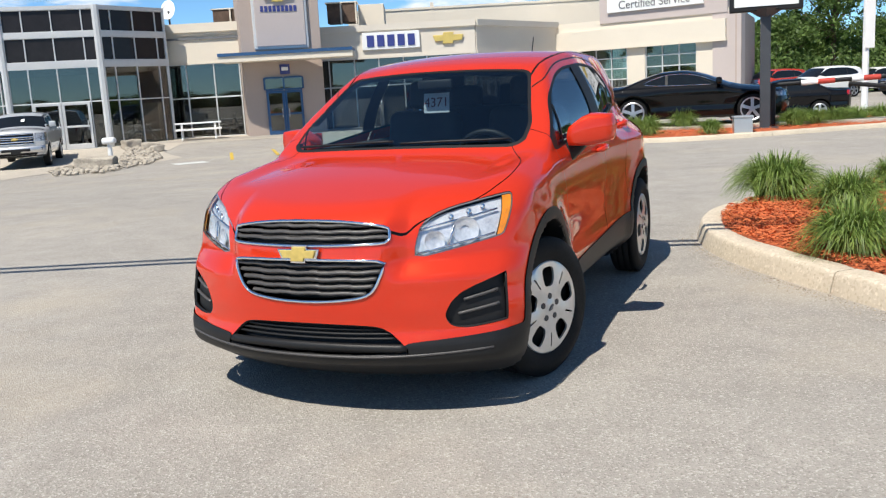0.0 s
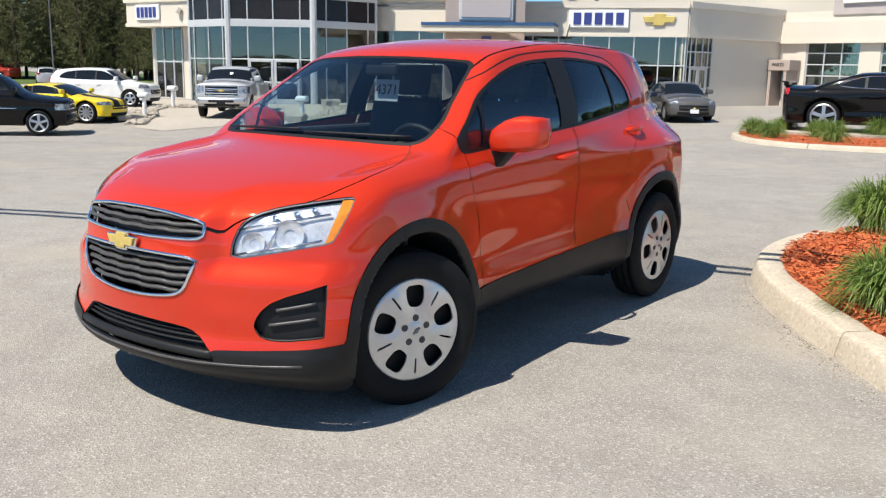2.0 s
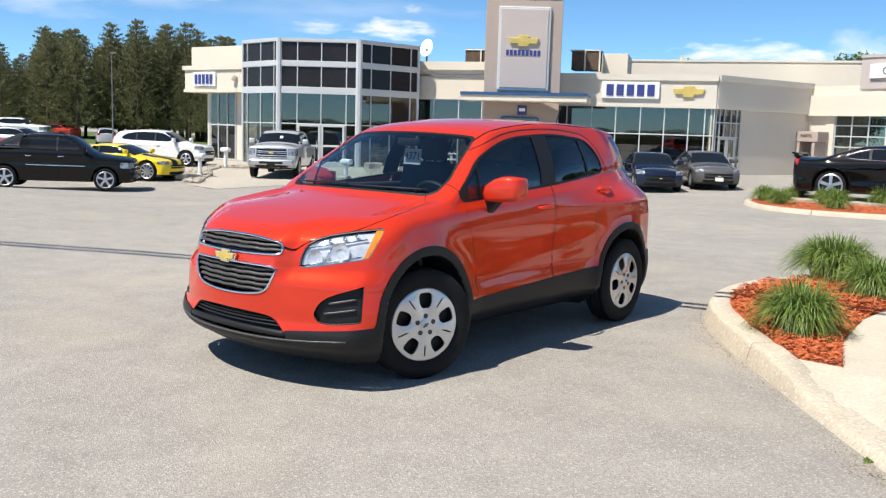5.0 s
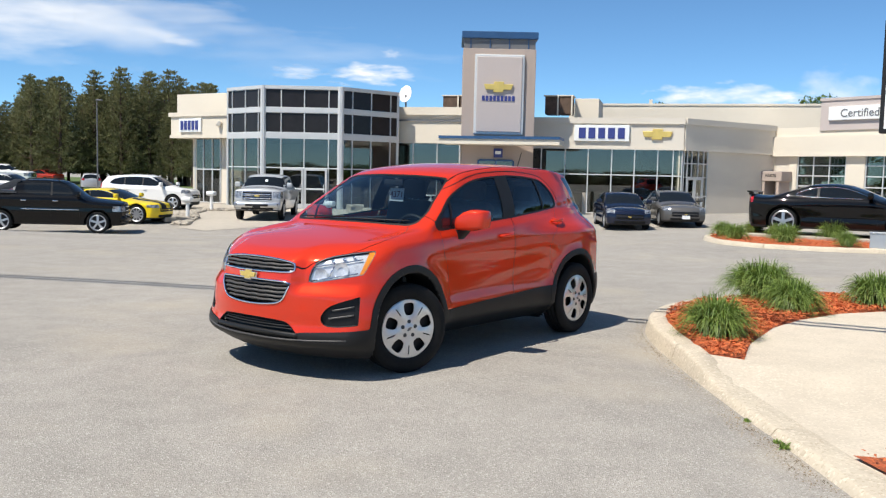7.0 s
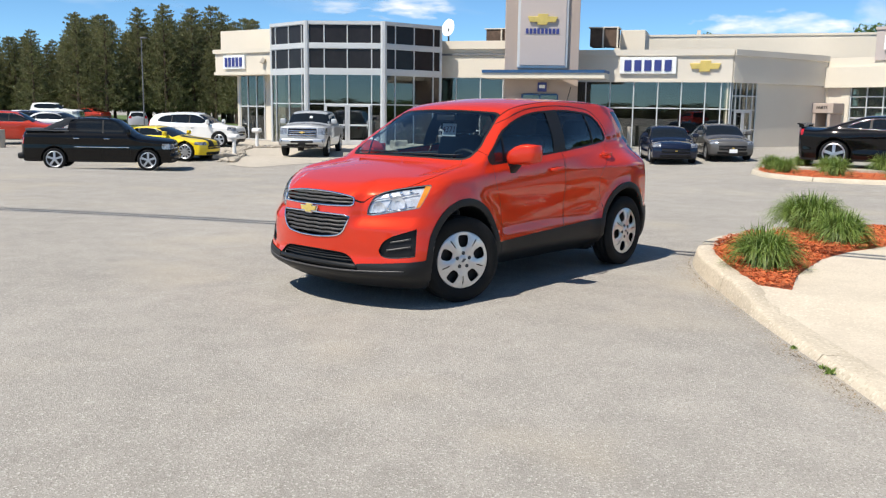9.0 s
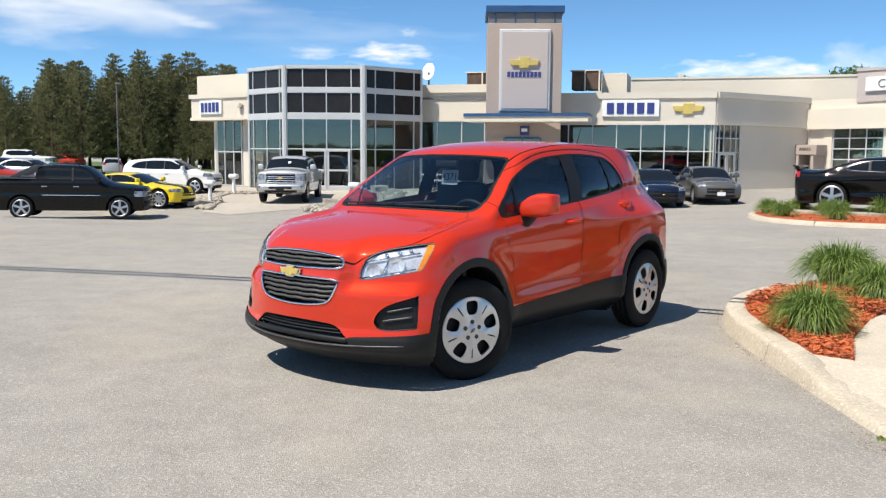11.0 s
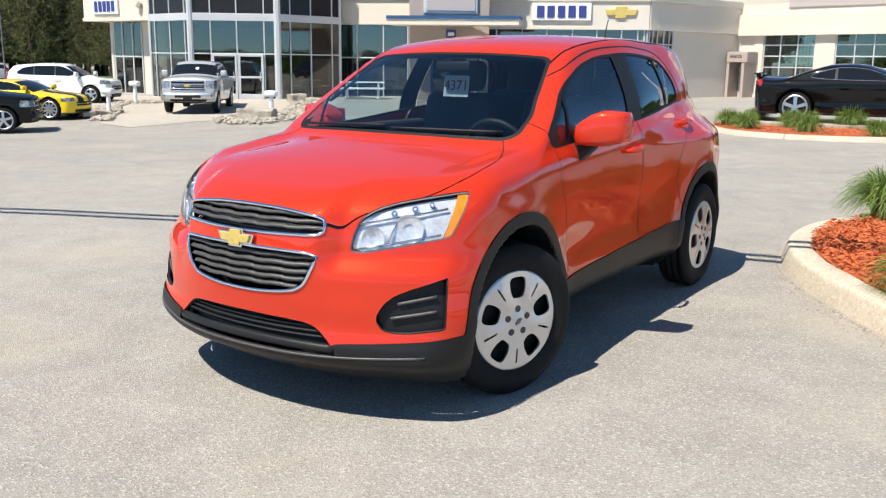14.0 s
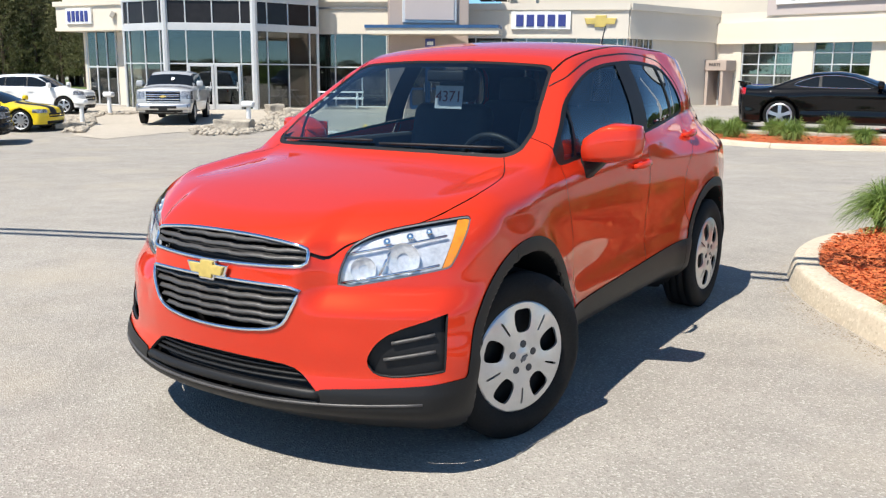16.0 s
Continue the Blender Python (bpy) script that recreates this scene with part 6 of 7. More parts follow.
for a in (0.18, 0.98):
    q = g0.lerp(g1, a)
    part("post", bm_cyl((q.x, q.y, ground_z(q.x, q.y)), q, 0.06, None, 10), M_BLACK, gt)

# ---- showroom apron, stones, bollards ----
AP = [(-30, 36.5), (-24, 35.8), (-18.9, 34.2), (-17.0, 31.5), (-15.6, 28.3), (-13.9, 27.2), (-12.6, 29.0), (-11.2, 30.4), (-9.6, 30.2), (-8.6, 33.0), (-10.2, 36.2), (-10.4, 40.0), (-3.0, 40.4), (-2.0, 45.9), (-8, 44.4), (-11.6, 43.6), (-13.8, 40.5), (-17.6, 39.6), (-20.3, 41.0), (-24.8, 42.8), (-30, 44)]
flat_area("pavement", AP, 0.012, M_PALE, "sandy concrete apron before the showroom", "pavement", "structure", 0.004, 0.0, 1.0)
STONES = ([(-17.3, 31.0), (-16.4, 29.0), (-15.6, 29.0), (-17.0, 32.2), (-18.6, 35.0), (-19.0, 36.6), (-17.2, 37.2), (-16.2, 37.0), (-16.3, 37.8), (-19.6, 37.6), (-19.6, 34.6)],
          [(-12.4, 30.2), (-11.4, 28.2), (-9.8, 28.0), (-9.1, 30.5), (-9.4, 33.0), (-10.6, 36.6), (-11.0, 39.4), (-13.2, 40.0), (-12.0, 37.5), (-11.3, 34.0)])


def stone_bm(seed, s):
    rnd = random.Random(seed)
    b = bmesh.new()
    bmesh.ops.create_icosphere(b, subdivisions=1, radius=1.0)
    o = Vector((rnd.uniform(0, 50), rnd.uniform(0, 50), 0))
    for v in b.verts:
        v.co *= 1 + 0.22 * noise.noise(v.co * 1.3 + o)
        v.co = Vector((v.co.x * s[0], v.co.y * s[1], max(v.co.z, -0.6) * s[2]))
    return b


for k, poly in enumerate(STONES):
    rnd = random.Random(70 + k)
    V, F = [], []
    n = 0
    bx0, bx1, by0, by1 = min(p[0] for p in poly), max(p[0] for p in poly), min(p[1] for p in poly), max(p[1] for p in poly)
    base = stone_bm(5 + k, (1, 1, 0.62))
    bv, bf = [v.co.copy() for v in base.verts], [[v.index for v in f.verts] for f in base.faces]
    base.free()
    while n < 1300:
        x, y = rnd.uniform(bx0, bx1), rnd.uniform(by0, by1)
        if not in_poly(x, y, poly):
            continue
        n += 1
        r, a = rnd.choice((0.04, 0.05, 0.06, 0.08, 0.11)) * rnd.uniform(0.8, 1.2), rnd.uniform(0, 6.28)
        m = Matrix.Translation((x, y, ground_z(x, y) + 0.03 + r * 0.3)) @ Matrix.Rotation(a, 4, "Z") @ Matrix.Diagonal((r, r * rnd.uniform(0.6, 1), r, 1))
        i = len(V)
        V += [tuple(m @ v) for v in bv]
        F += [[q + i for q in f] for f in bf]
    me = bpy.data.meshes.new("river_stones")
    me.from_pydata(V, [], F)
    me.materials.append(M_ROCK)
    me.shade_smooth()
    tagged(new("river_stones", me), "pale river stones edging the apron", "stones", kind="stuff")
def ledge_rock(seed, s):
    """A quarried block: broken faces, chipped edges."""
    b = bm_box(s, (0, 0, 0), None, min(s) * 0.16, 2)
    bmesh.ops.subdivide_edges(b, edges=b.edges[:], cuts=2, use_grid_fill=True)
    for v in b.verts:
        q = v.co * 2.2 + Vector((seed, 0, 0))
        v.co += Vector((noise.noise(q), noise.noise(q + Vector((9, 0, 0))), noise.noise(q + Vector((0, 9, 0))))) * 0.11
    return b


for k, (x, y, s) in enumerate(((-10.9, 30.5, (1.35, 0.6, 0.38)), (-11.2, 38.0, (0.75, 0.5, 0.30)), (-12.3, 38.9, (0.65, 0.5, 0.35)), (-16.9, 30.3, (1.1, 0.5, 0.22)), (-16.6, 37.6, (0.7, 0.5, 0.32)), (-17.9, 37.9, (0.6, 0.5, 0.40)), (-10.6, 36.8, (0.6, 0.45, 0.25)))):
    o = obj_from_bm("boulder", ledge_rock(90 + 7 * k, s), M_ROCK)
    o.location, o.rotation_euler = (x, y, ground_z(x, y) + s[2] / 2), (0, 0, 0.35 * k)
    tagged(o, "rough pale landscaping boulder among river stones", "boulder", "boulders")
for x, y in ((-10.6, 31.2), (-17.15, 31.6), (-19.0, 37.0)):
    bo = thing("bollard_light", "short white bollard lamp among stones", "lamp", pose(x, y, ground_z(x, y) + 0.03), "bollard lamps")
    part("post", bm_cyl((0, 0, 0), (0, 0, 0.75), 0.085, 0.075, 14), M_SIGNWHITE, bo)
    part("head", bm_box((0.44, 0.34, 0.22), (0, 0, 0.82), None, 0.08, 3), M_SIGNWHITE, bo, "white lamp head", True)
pt = thing("picnic_table", "white picnic table by the showroom glazing", "table", pose(-10.2, 42.4, ground_z(-10.2, 42.4) + 0.03, 0, 0, 12))
part("tabletop", bm_box((2.1, 0.75, 0.06), (0, 0, 0.74), None, 0.01), M_SIGNWHITE, pt)
for k in (-1, 1):
    part("bench", bm_box((2.1, 0.28, 0.05), (0, k * 0.68, 0.45), None, 0.01), M_SIGNWHITE, pt)
    for xx in (-0.75, 0.75):
        part("leg", bm_cyl((xx, k * 0.70, 0.0), (xx, k * 0.22, 0.72), 0.04, None, 8), M_SIGNWHITE, pt)
for xx in (-0.75, 0.75):
    part("stretcher", bm_box((0.06, 1.5, 0.08), (xx, 0, 0.42)), M_SIGNWHITE, pt)
# road marks and a yellow bollard
mk = bm_box((1.05, 0.85, 0.004), (0, 0, 0))
o = obj_from_bm("road_marking", mk, M_MARK)
o.matrix_world = pose(-7.6, 30.0, ground_z(-7.6, 30.0) + 0.006, 0, 0, 28)
tagged(o, "worn white painted parking mark", "marking", kind="structure")
for x, y in ((-6.9, 33.3), (-5.5, 34.3)):
    o = obj_from_bm("road_marking", bm_box((0.12, 6.0, 0.004), (0, 0, 0)), M_YELLOW)
    o.matrix_world = pose(x, y, ground_z(x, y) + 0.012, 0, 0, 12)
    tagged(o, "yellow painted bay line", "marking", kind="structure")
for x, y in ((-1.65, 43.6),):
    yb = tagged(obj_from_bm("bollard", bm_cyl((x, y, ground_z(x, y)), (x, y, ground_z(x, y) + 1.1), 0.10, None, 16), M_PALE), "steel guard post in front of the building", "bollard")
# overhead service cables, whose shadow crosses the lot
for dy, zz in ((-0.10, 5.0), (0.10, 5.0)):
    pts = [(x, 5.37 + dy - 0.127 * (x + 1.75) - 0.0148 * min(max(x + 1.75, -8), 5) ** 2, zz) for x in range(-40, 41, 2)]
    tagged(obj_from_bm("overhead_cable", bm_tube(pts, 0.045, False, 6), M_BLACK), "black overhead service cable above the lot", "cable", "overhead cables")

# ---- parked vehicles ----
M_DARKGLASS = material("dark_window_glass", (0.010, 0.012, 0.013), 0.02, vary=0.05, spec=0.5)


M_CARLAMP = material("car_lamp_glass", (0.36, 0.37, 0.39), 0.12, 0.3, vary=0.45, scale=9, fine=30, coat=1.0)


def paint(name, c, metal=0.2):
    return material(name, c, 0.5, metal * 0.4, vary=0.03, scale=0.7, fine=700, coat=1.0, spec=0.05)


P_BLACK = paint("black_paint", (0.003, 0.003, 0.0034), 0.0)
P_BLACK.node_tree.nodes["Principled BSDF"].inputs["Coat Weight"].default_value = 0.6
P_YELLOW = paint("yellow_paint", (0.80, 0.58, 0.02), 0.05)
P_WHITE = paint("white_paint", (0.78, 0.77, 0.74), 0.0)
P_SILVER = paint("silver_paint", (0.50, 0.505, 0.51), 0.9)
P_NAVY = paint("navy_paint", (0.008, 0.012, 0.030), 0.3)
P_GREY = paint("grey_brown_paint", (0.11, 0.105, 0.10), 0.5)
P_RED = paint("red_paint", (0.45, 0.04, 0.02), 0.1)
P_BLUE = paint("blue_paint", (0.02, 0.05, 0.12), 0.3)

# x forwards from the middle of the wheelbase; top: the centre line of bonnet, screen, roof and tail
SPECS = dict(
    crew_truck=dict(front=2.66, rear=-2.90, half=1.00, base=0.30, axle=1.65, tyre=0.40, belt=1.31, bow=0.22, rim=0.72, top=((2.70, 1.02), (2.58, 1.14), (2.3, 1.20), (1.45, 1.30), (1.30, 1.35), (0.62, 1.84), (0.35, 1.92), (-0.4, 1.945), (-0.92, 1.91), (-1.02, 1.85), (-1.09, 1.52), (-1.18, 1.475), (-2.0, 1.465), (-2.75, 1.45), (-2.95, 1.40)),
                    glass=((1.10, 1.36), (0.62, 1.76), (0.34, 1.83), (-0.80, 1.83), (-0.88, 1.79), (-0.88, 1.38)), pillars=(0.06,), nose=((0.82, 1.02), (0.70, 1.02)), bed=None, doors=(1.05, 0.06, -1.0)),
    pickup=dict(front=2.78, rear=-3.07, half=1.01, base=0.40, axle=1.82, tyre=0.42, belt=1.36, bow=0.12, rim=0.62, top=((2.82, 1.20), (2.72, 1.31), (2.4, 1.37), (1.55, 1.42), (1.42, 1.45), (0.82, 1.84), (0.52, 1.93), (-0.2, 1.95), (-0.95, 1.92), (-1.04, 1.86), (-1.12, 1.42), (-1.2, 1.36), (-3.0, 1.35), (-3.1, 1.32)),
                glass=((1.28, 1.43), (0.80, 1.77), (0.50, 1.84), (-0.90, 1.83), (-0.96, 1.42)), pillars=(0.02,), nose=((0.94, 1.22), (0.84, 1.22)), bed=(-1.2, -2.95), doors=(1.1, 0.02, -1.05)),
    coupe=dict(front=2.36, rear=-2.42, half=0.955, base=0.19, axle=1.426, tyre=0.362, belt=0.965, rim=0.76, hips=0.045, top=((2.40, 0.66), (2.25, 0.80), (2.0, 0.87), (1.20, 0.965), (1.02, 1.01), (0.16, 1.325), (-0.25, 1.378), (-0.68, 1.36), (-1.05, 1.265), (-1.72, 1.055), (-2.0, 1.04), (-2.34, 1.06), (-2.45, 0.98)),
               glass=((0.74, 0.995), (0.16, 1.235), (-0.22, 1.288), (-0.62, 1.275), (-0.95, 1.18), (-1.16, 1.085), (-1.12, 1.045), (-0.7, 1.01)), pillars=(-0.60,), nose=((0.64, 0.76), (0.48, 0.62)), bed=None, doors=(0.85, -0.55)),
    suv=dict(front=2.35, rear=-2.42, half=0.915, base=0.24, axle=1.43, tyre=0.365, belt=1.10, top=((2.40, 0.85), (2.25, 0.98), (2.0, 1.03), (1.28, 1.12), (1.12, 1.17), (0.30, 1.60), (0.0, 1.67), (-0.6, 1.69), (-1.5, 1.64), (-1.95, 1.58), (-2.05, 1.50), (-2.45, 1.05)),
             glass=((1.0, 1.14), (0.32, 1.50), (0.0, 1.57), (-1.0, 1.56), (-1.55, 1.47), (-1.80, 1.30), (-1.75, 1.21), (-1.1, 1.17)), pillars=(-0.12, -1.05), nose=((0.82, 1.0), (0.55, 0.78)), bed=None, doors=(0.9, -0.1, -1.05)),
    sedan=dict(front=2.35, rear=-2.48, half=0.915, base=0.20, axle=1.39, tyre=0.33, belt=0.98, top=((2.40, 0.66), (2.2, 0.80), (1.9, 0.87), (1.15, 0.98), (1.0, 1.02), (0.20, 1.40), (-0.15, 1.46), (-0.6, 1.47), (-1.0, 1.41), (-1.65, 1.11), (-1.85, 1.08), (-2.4, 1.05), (-2.5, 0.95)),
               glass=((0.85, 1.01), (0.22, 1.31), (-0.15, 1.37), (-0.6, 1.375), (-0.95, 1.32), (-1.38, 1.10), (-1.2, 1.05)), pillars=(-0.25, -1.02), nose=((0.66, 0.82), (0.42, 0.62)), bed=None, doors=(0.9, -0.2, -1.05)))


def spec_field(s):
    tx, tz = [p[0] for p in s["top"]], [p[1] for p in s["top"]]
    hood, belt, H = s["top"][1][1], s["belt"], s["half"]
    def f(x, y, z):
        y = np.abs(y)
        xe = x + 0.10 * (y / 0.75) ** 2 * smoothstep(s["front"] - 0.4, s["front"] - 1.0, x) * smoothstep(s["rear"], s["rear"] + 0.8, x)
        ft = (z - pch(tx, tz, xe) + 0.07 * (y / 0.8) ** 2.4) * 0.85
        w = H - 0.05 * smoothstep(s["front"] - 0.8, s["front"], x) - 0.06 * smoothstep(s["rear"] + 0.8, s["rear"], x)
        rel = z - belt
        off = pch((-1.2, -0.75, -0.55, -0.35, -0.12, -0.02, 0.04, 0.45, 0.7), (-0.12, -0.03, 0.0, -0.008, -0.004, -0.03, -0.075, -0.235, -0.33), rel)
        fs = (y - w - off) * 0.96
        fs = fs - s.get("hips", 0.0) * (np.exp(-((x + s["axle"]) / 0.55) ** 2) + 0.6 * np.exp(-((x - s["axle"]) / 0.5) ** 2)) * np.exp(-((z - s["belt"] + 0.20) / 0.20) ** 2)
        fs = fs + 0.012 * np.exp(-((z - s["base"] - 0.30) / 0.10) ** 2) * smoothstep(s["axle"] - 0.2, s["axle"] - 0.6, np.abs(x))
        a = s.get("bow", 0.36)
        xf = s["front"] + pch((s["base"] - 0.1, s["base"] + 0.1, (s["base"] + hood) / 2, hood, hood + 0.2), (-0.16, -0.03, 0.0, -0.06, -0.2), z) - a * y ** 2.4
        xr = s["rear"] + pch((s["base"] - 0.1, s["base"] + 0.15, 0.7, 1.1, 1.6), (0.10, 0.02, 0.0, 0.02, 0.25), z) + 0.22 * y ** 2.6
        g = smax(ft, fs, 0.07)
        g = smax(g, (x - xf) * 0.85, 0.06)
        g = smax(g, (xr - x) * 0.88, 0.06)
        g = smax(g, s["base"] - z, 0.04)
        if s["bed"]:
            g = np.maximum(g, np.minimum(np.minimum(s["bed"][0] - x, x - s["bed"][1]), np.minimum(H - 0.14 - y, z - 0.85)))
        for ax in (s["axle"], -s["axle"]):
            g = np.maximum(g, np.minimum(s["tyre"] + 0.055 - np.hypot(x - ax, z - s["tyre"]), y - 0.52))
        return g
    return f


def alloy_wheel(car, x, y, R, spokes, k, mat=M_ALLOY, share=0.68):
    w = part("wheel", tyre_bm(R, R * share, 0.23, False, 36), M_TYRE, car, "black tyre on a bright spoked rim", True)
    w.matrix_basis = pose(x, y, R) @ (Matrix.Identity(4) if k > 0 else Matrix.Rotation(math.pi, 4, "Z"))
    b = bmesh.new()
    bmesh.ops.create_cone(b, cap_ends=True, segments=28, radius1=R * (share - 0.01), radius2=R * (share - 0.01), depth=0.03)
    bmesh.ops.transform(b, matrix=Matrix.Translation((0, 0.03, 0)) @ Matrix.Rotation(radians(90), 4, "X"), verts=b.verts)
    part("brake_disc", b, M_BLACK, w)
    b = bmesh.new()
    r0 = R * (share - 0.02)
    ring = [(r0 * math.sin(a), 0.085, r0 * math.cos(a)) for a in (2 * math.pi * i / 32 for i in range(32))]
    bm_tube(ring, 0.022, True, 6, b)
    for i in range(spokes):
        a = 2 * math.pi * i / spokes
        d, t = Vector((math.sin(a), 0, math.cos(a))), Vector((math.cos(a), 0, -math.sin(a)))
        q = [d * 0.05 - t * 0.034, d * 0.05 + t * 0.034, d * r0 + t * 0.024 * (7 / spokes + 0.3), d * r0 - t * 0.024 * (7 / spokes + 0.3)]
        lo, hi = [b.verts.new(p + Vector((0, 0.055, 0))) for p in q], [b.verts.new(p + Vector((0, 0.10 if j < 2 else 0.088, 0))) for j, p in enumerate(q)]
        b.faces.new(hi)
        for j in range(4):
            b.faces.new((lo[j], lo[(j + 1) % 4], hi[(j + 1) % 4], hi[j]))
    bm_cyl((0, 0.05, 0), (0, 0.108, 0), 0.07, 0.06, 16, b)
    bmesh.ops.recalc_face_normals(b, faces=b.faces)
    part("rim", b, mat, w, "bright spoked rim")


def vehicle(name, spec, mat, label, at, heading, cell=0.05, spokes=5, details=True, grille="chrome", stripe=False):
    s = SPECS[spec]
    f = spec_field(s)
    car = thing(name, label, "car", pose(at[0], at[1], at[2] if len(at) > 2 else ground_z(at[0], at[1]), 0, 0, heading))
    H, fr, re_ = s["half"], s["front"], s["rear"]
    zt = max(p[1] for p in s["top"])
    V, T = surface_net(f, (re_ - 0.1, -0.12, s["base"] - 0.12), (fr + 0.12, H + 0.1, zt + 0.1), cell)
    V, T, _ = clip(V, T, lambda p: -p[:, 1])
    X, Y, Z = (lambda p: p[:, 0]), (lambda p: p[:, 1]), (lambda p: p[:, 2])
    V, liner, T = clip(V, T, lambda p: np.minimum(np.hypot(X(p) - s["axle"], Z(p) - s["tyre"]), np.hypot(X(p) + s["axle"], Z(p) - s["tyre"])) - s["tyre"] - 0.058)
    for k in (1, -1):
        both("wheel_arch", V, liner[(V[liner][:, :, 0].mean(1) * k) > 0], M_BLACK, car, f)
    G = rounded(s["glass"], 1)
    V, win, T = clip(V, T, lambda p: np.where(Y(p) > 0.45, poly_sd(G, X(p), Z(p)), 1.0))
    pill = lambda p: np.minimum.reduce([np.abs(X(p) - c) for c in s["pillars"]]) - 0.03
    V, pl, win = clip(V, win, pill)
    both("side_window", V, win, M_DARKGLASS, car, f, "dark side glass", -0.004)
    for g_ in islands(pl):
        both("door_pillar", V, g_, M_BLACK, car, f)
    # screen: the steep part of the centre line
    tops = s["top"]
    i0 = max(i for i in range(len(tops)) if tops[i][0] > 0.85)
    x0, x1 = tops[i0][0] - 0.02, tops[i0 + 1][0] + 0.03
    xe = lambda p: X(p) + 0.10 * (Y(p) / 0.75) ** 2
    V, ws, T = clip(V, T, lambda p: np.maximum.reduce([x1 - xe(p), xe(p) - x0, Y(p) - (H - 0.13 - 0.42 * (Z(p) - s["belt"])), s["belt"] - 0.10 - Z(p)]))
    shell("windscreen", *whole(V, ws), M_DARKGLASS, car, f, "dark reflective windscreen", -0.004)
    back = [(a, b) for a, b in zip(tops[:-1], tops[1:]) if a[0] < -0.6 and (a[1] - b[1]) / (a[0] - b[0] + 1e-6) > 0.25 and a[1] > s["belt"] + 0.1]
    if back:
        a, b = back[0][0], back[-1][1]
        V, rw, T = clip(V, T, lambda p: np.maximum.reduce([b[0] + 0.10 - xe(p), xe(p) - a[0] + 0.06, Y(p) - (H - 0.16 - 0.42 * (Z(p) - s["belt"])), s["belt"] + 0.02 - Z(p)]))
        shell("rear_window", *whole(V, rw), M_DARKGLASS, car, f, "dark rear glass", -0.004)
    (zh0, zh1), (zg0_, zg1_) = (s["nose"][0][0], s["nose"][0][1]), (s["nose"][1][0], s["nose"][1][1])
    zg0, zg1 = min(zg0_, zg1_), max(zg0_, zg1_)
    V, hl, T = clip(V, T, lambda p: np.where(X(p) > fr - 0.75, np.maximum.reduce([zh0 - Z(p), Z(p) - zh1, H * 0.64 - Y(p), fr - 0.50 - X(p)]), 1.0))
    both("headlamp", V, hl, M_CARLAMP, car, f, "clear headlamp", 0.003)
    V, gr, T = clip(V, T, lambda p: np.where(X(p) > fr - 0.6, np.maximum.reduce([zg0 - Z(p), Z(p) - zg1, Y(p) - H * 0.60]), 1.0))
    V, gr2, T = clip(V, T, lambda p: np.where(X(p) > fr - 0.6, np.maximum.reduce([s["base"] + 0.06 - Z(p), Z(p) - s["base"] - 0.17, Y(p) - H * 0.66]), 1.0))
    g = shell("grille", *whole(V, gr), M_BLACK, car, f, "dark front grille", -0.02)
    shell("lower_intake", *whole(V, gr2), M_BLACK, car, f, "", -0.02)
    for zz in ((zg0 + zg1) / 2, zg0 + 0.02, zg1 - 0.02) if grille == "chrome" else ((zg0 + zg1) / 2,):
        pts = [(march(f, (fr + 0.2, abs(u), zz), (-1, 0, 0))[0] + 0.002, u, zz) for u in np.linspace(-H * 0.58, H * 0.58, 13)]
        part("bar", bm_tube(pts, 0.02 if grille == "chrome" else 0.012, False, 6), M_CHROME if grille == "chrome" else mat, g, "", True)
    if grille == "chrome" and spec in ("pickup", "crew_truck"):
        face = lambda u, zz: march(f, (fr + 0.2, abs(u), zz), (-1, 0, 0))[0]
        zz = s["base"] + 0.26
        pts = [(face(u, zz) + 0.035, u, zz) for u in np.linspace(-H * 0.93, H * 0.93, 21)]
        part("bumper", bm_tube(pts, 0.12, False, 10, None, 0.55), M_ALLOY if spec == "pickup" else mat, car, "front bumper bar", True)
        if spec == "pickup":
            for zz, rr_ in ((zg0 + 0.10, 0.028), (zg1 - 0.12, 0.028)):
                part("bar", bm_tube([(face(u, zz) + 0.012, u, zz) for u in np.linspace(-H * 0.60, H * 0.60, 13)], rr_, False, 8), M_CHROME, g, "wide chrome grille bar", True)
            part("bumper_opening", bm_box((0.10, 0.95, 0.10), (face(0, 0.60) + 0.07, 0, s["base"] + 0.25), None, 0.03), M_BLACK, car, "dark opening in the bumper")
            for k in (1, -1):
                part("tow_hook", bm_box((0.08, 0.10, 0.05), (face(0.4, 0.5) + 0.02, k * 0.42, s["base"] + 0.08), None, 0.015), M_BLACK, car)
                part("fog_lamp", bm_box((0.05, 0.15, 0.10), (face(0.8, zz) + 0.075, k * 0.80, s["base"] + 0.27), None, 0.02), M_BLACK, car, "fog lamp in the bumper")
    if spec == "crew_truck":
        for k in (1, -1):
            b = bm_prism([(-2.12, 1.44), (-1.80, 1.45), (-1.42, 1.64), (-1.06, 1.83), (-0.98, 1.92), (-1.18, 1.91), (-1.55, 1.75), (-1.98, 1.53)], 0.075, Matrix.Translation((0, k * 0.74 + 0.037, 0)) @ Matrix.Rotation(radians(90), 4, "X"), 0.012)
            part("sail_panel", b, M_CHARCOAL, car, "grey plastic sail panel behind the cab")
            part("bed_rail", bm_box((1.50, 0.12, 0.05), (-1.86, k * 0.86, 1.432), None, 0.02), M_CHARCOAL, car, "grey plastic bed rail")
        for i in range(3):
            part("bed_cover", bm_box((0.48, 1.44, 0.035), (-1.45 - 0.50 * i, 0, 1.472), None, 0.012), M_CHARCOAL, car, "grey ribbed bed cover panel")
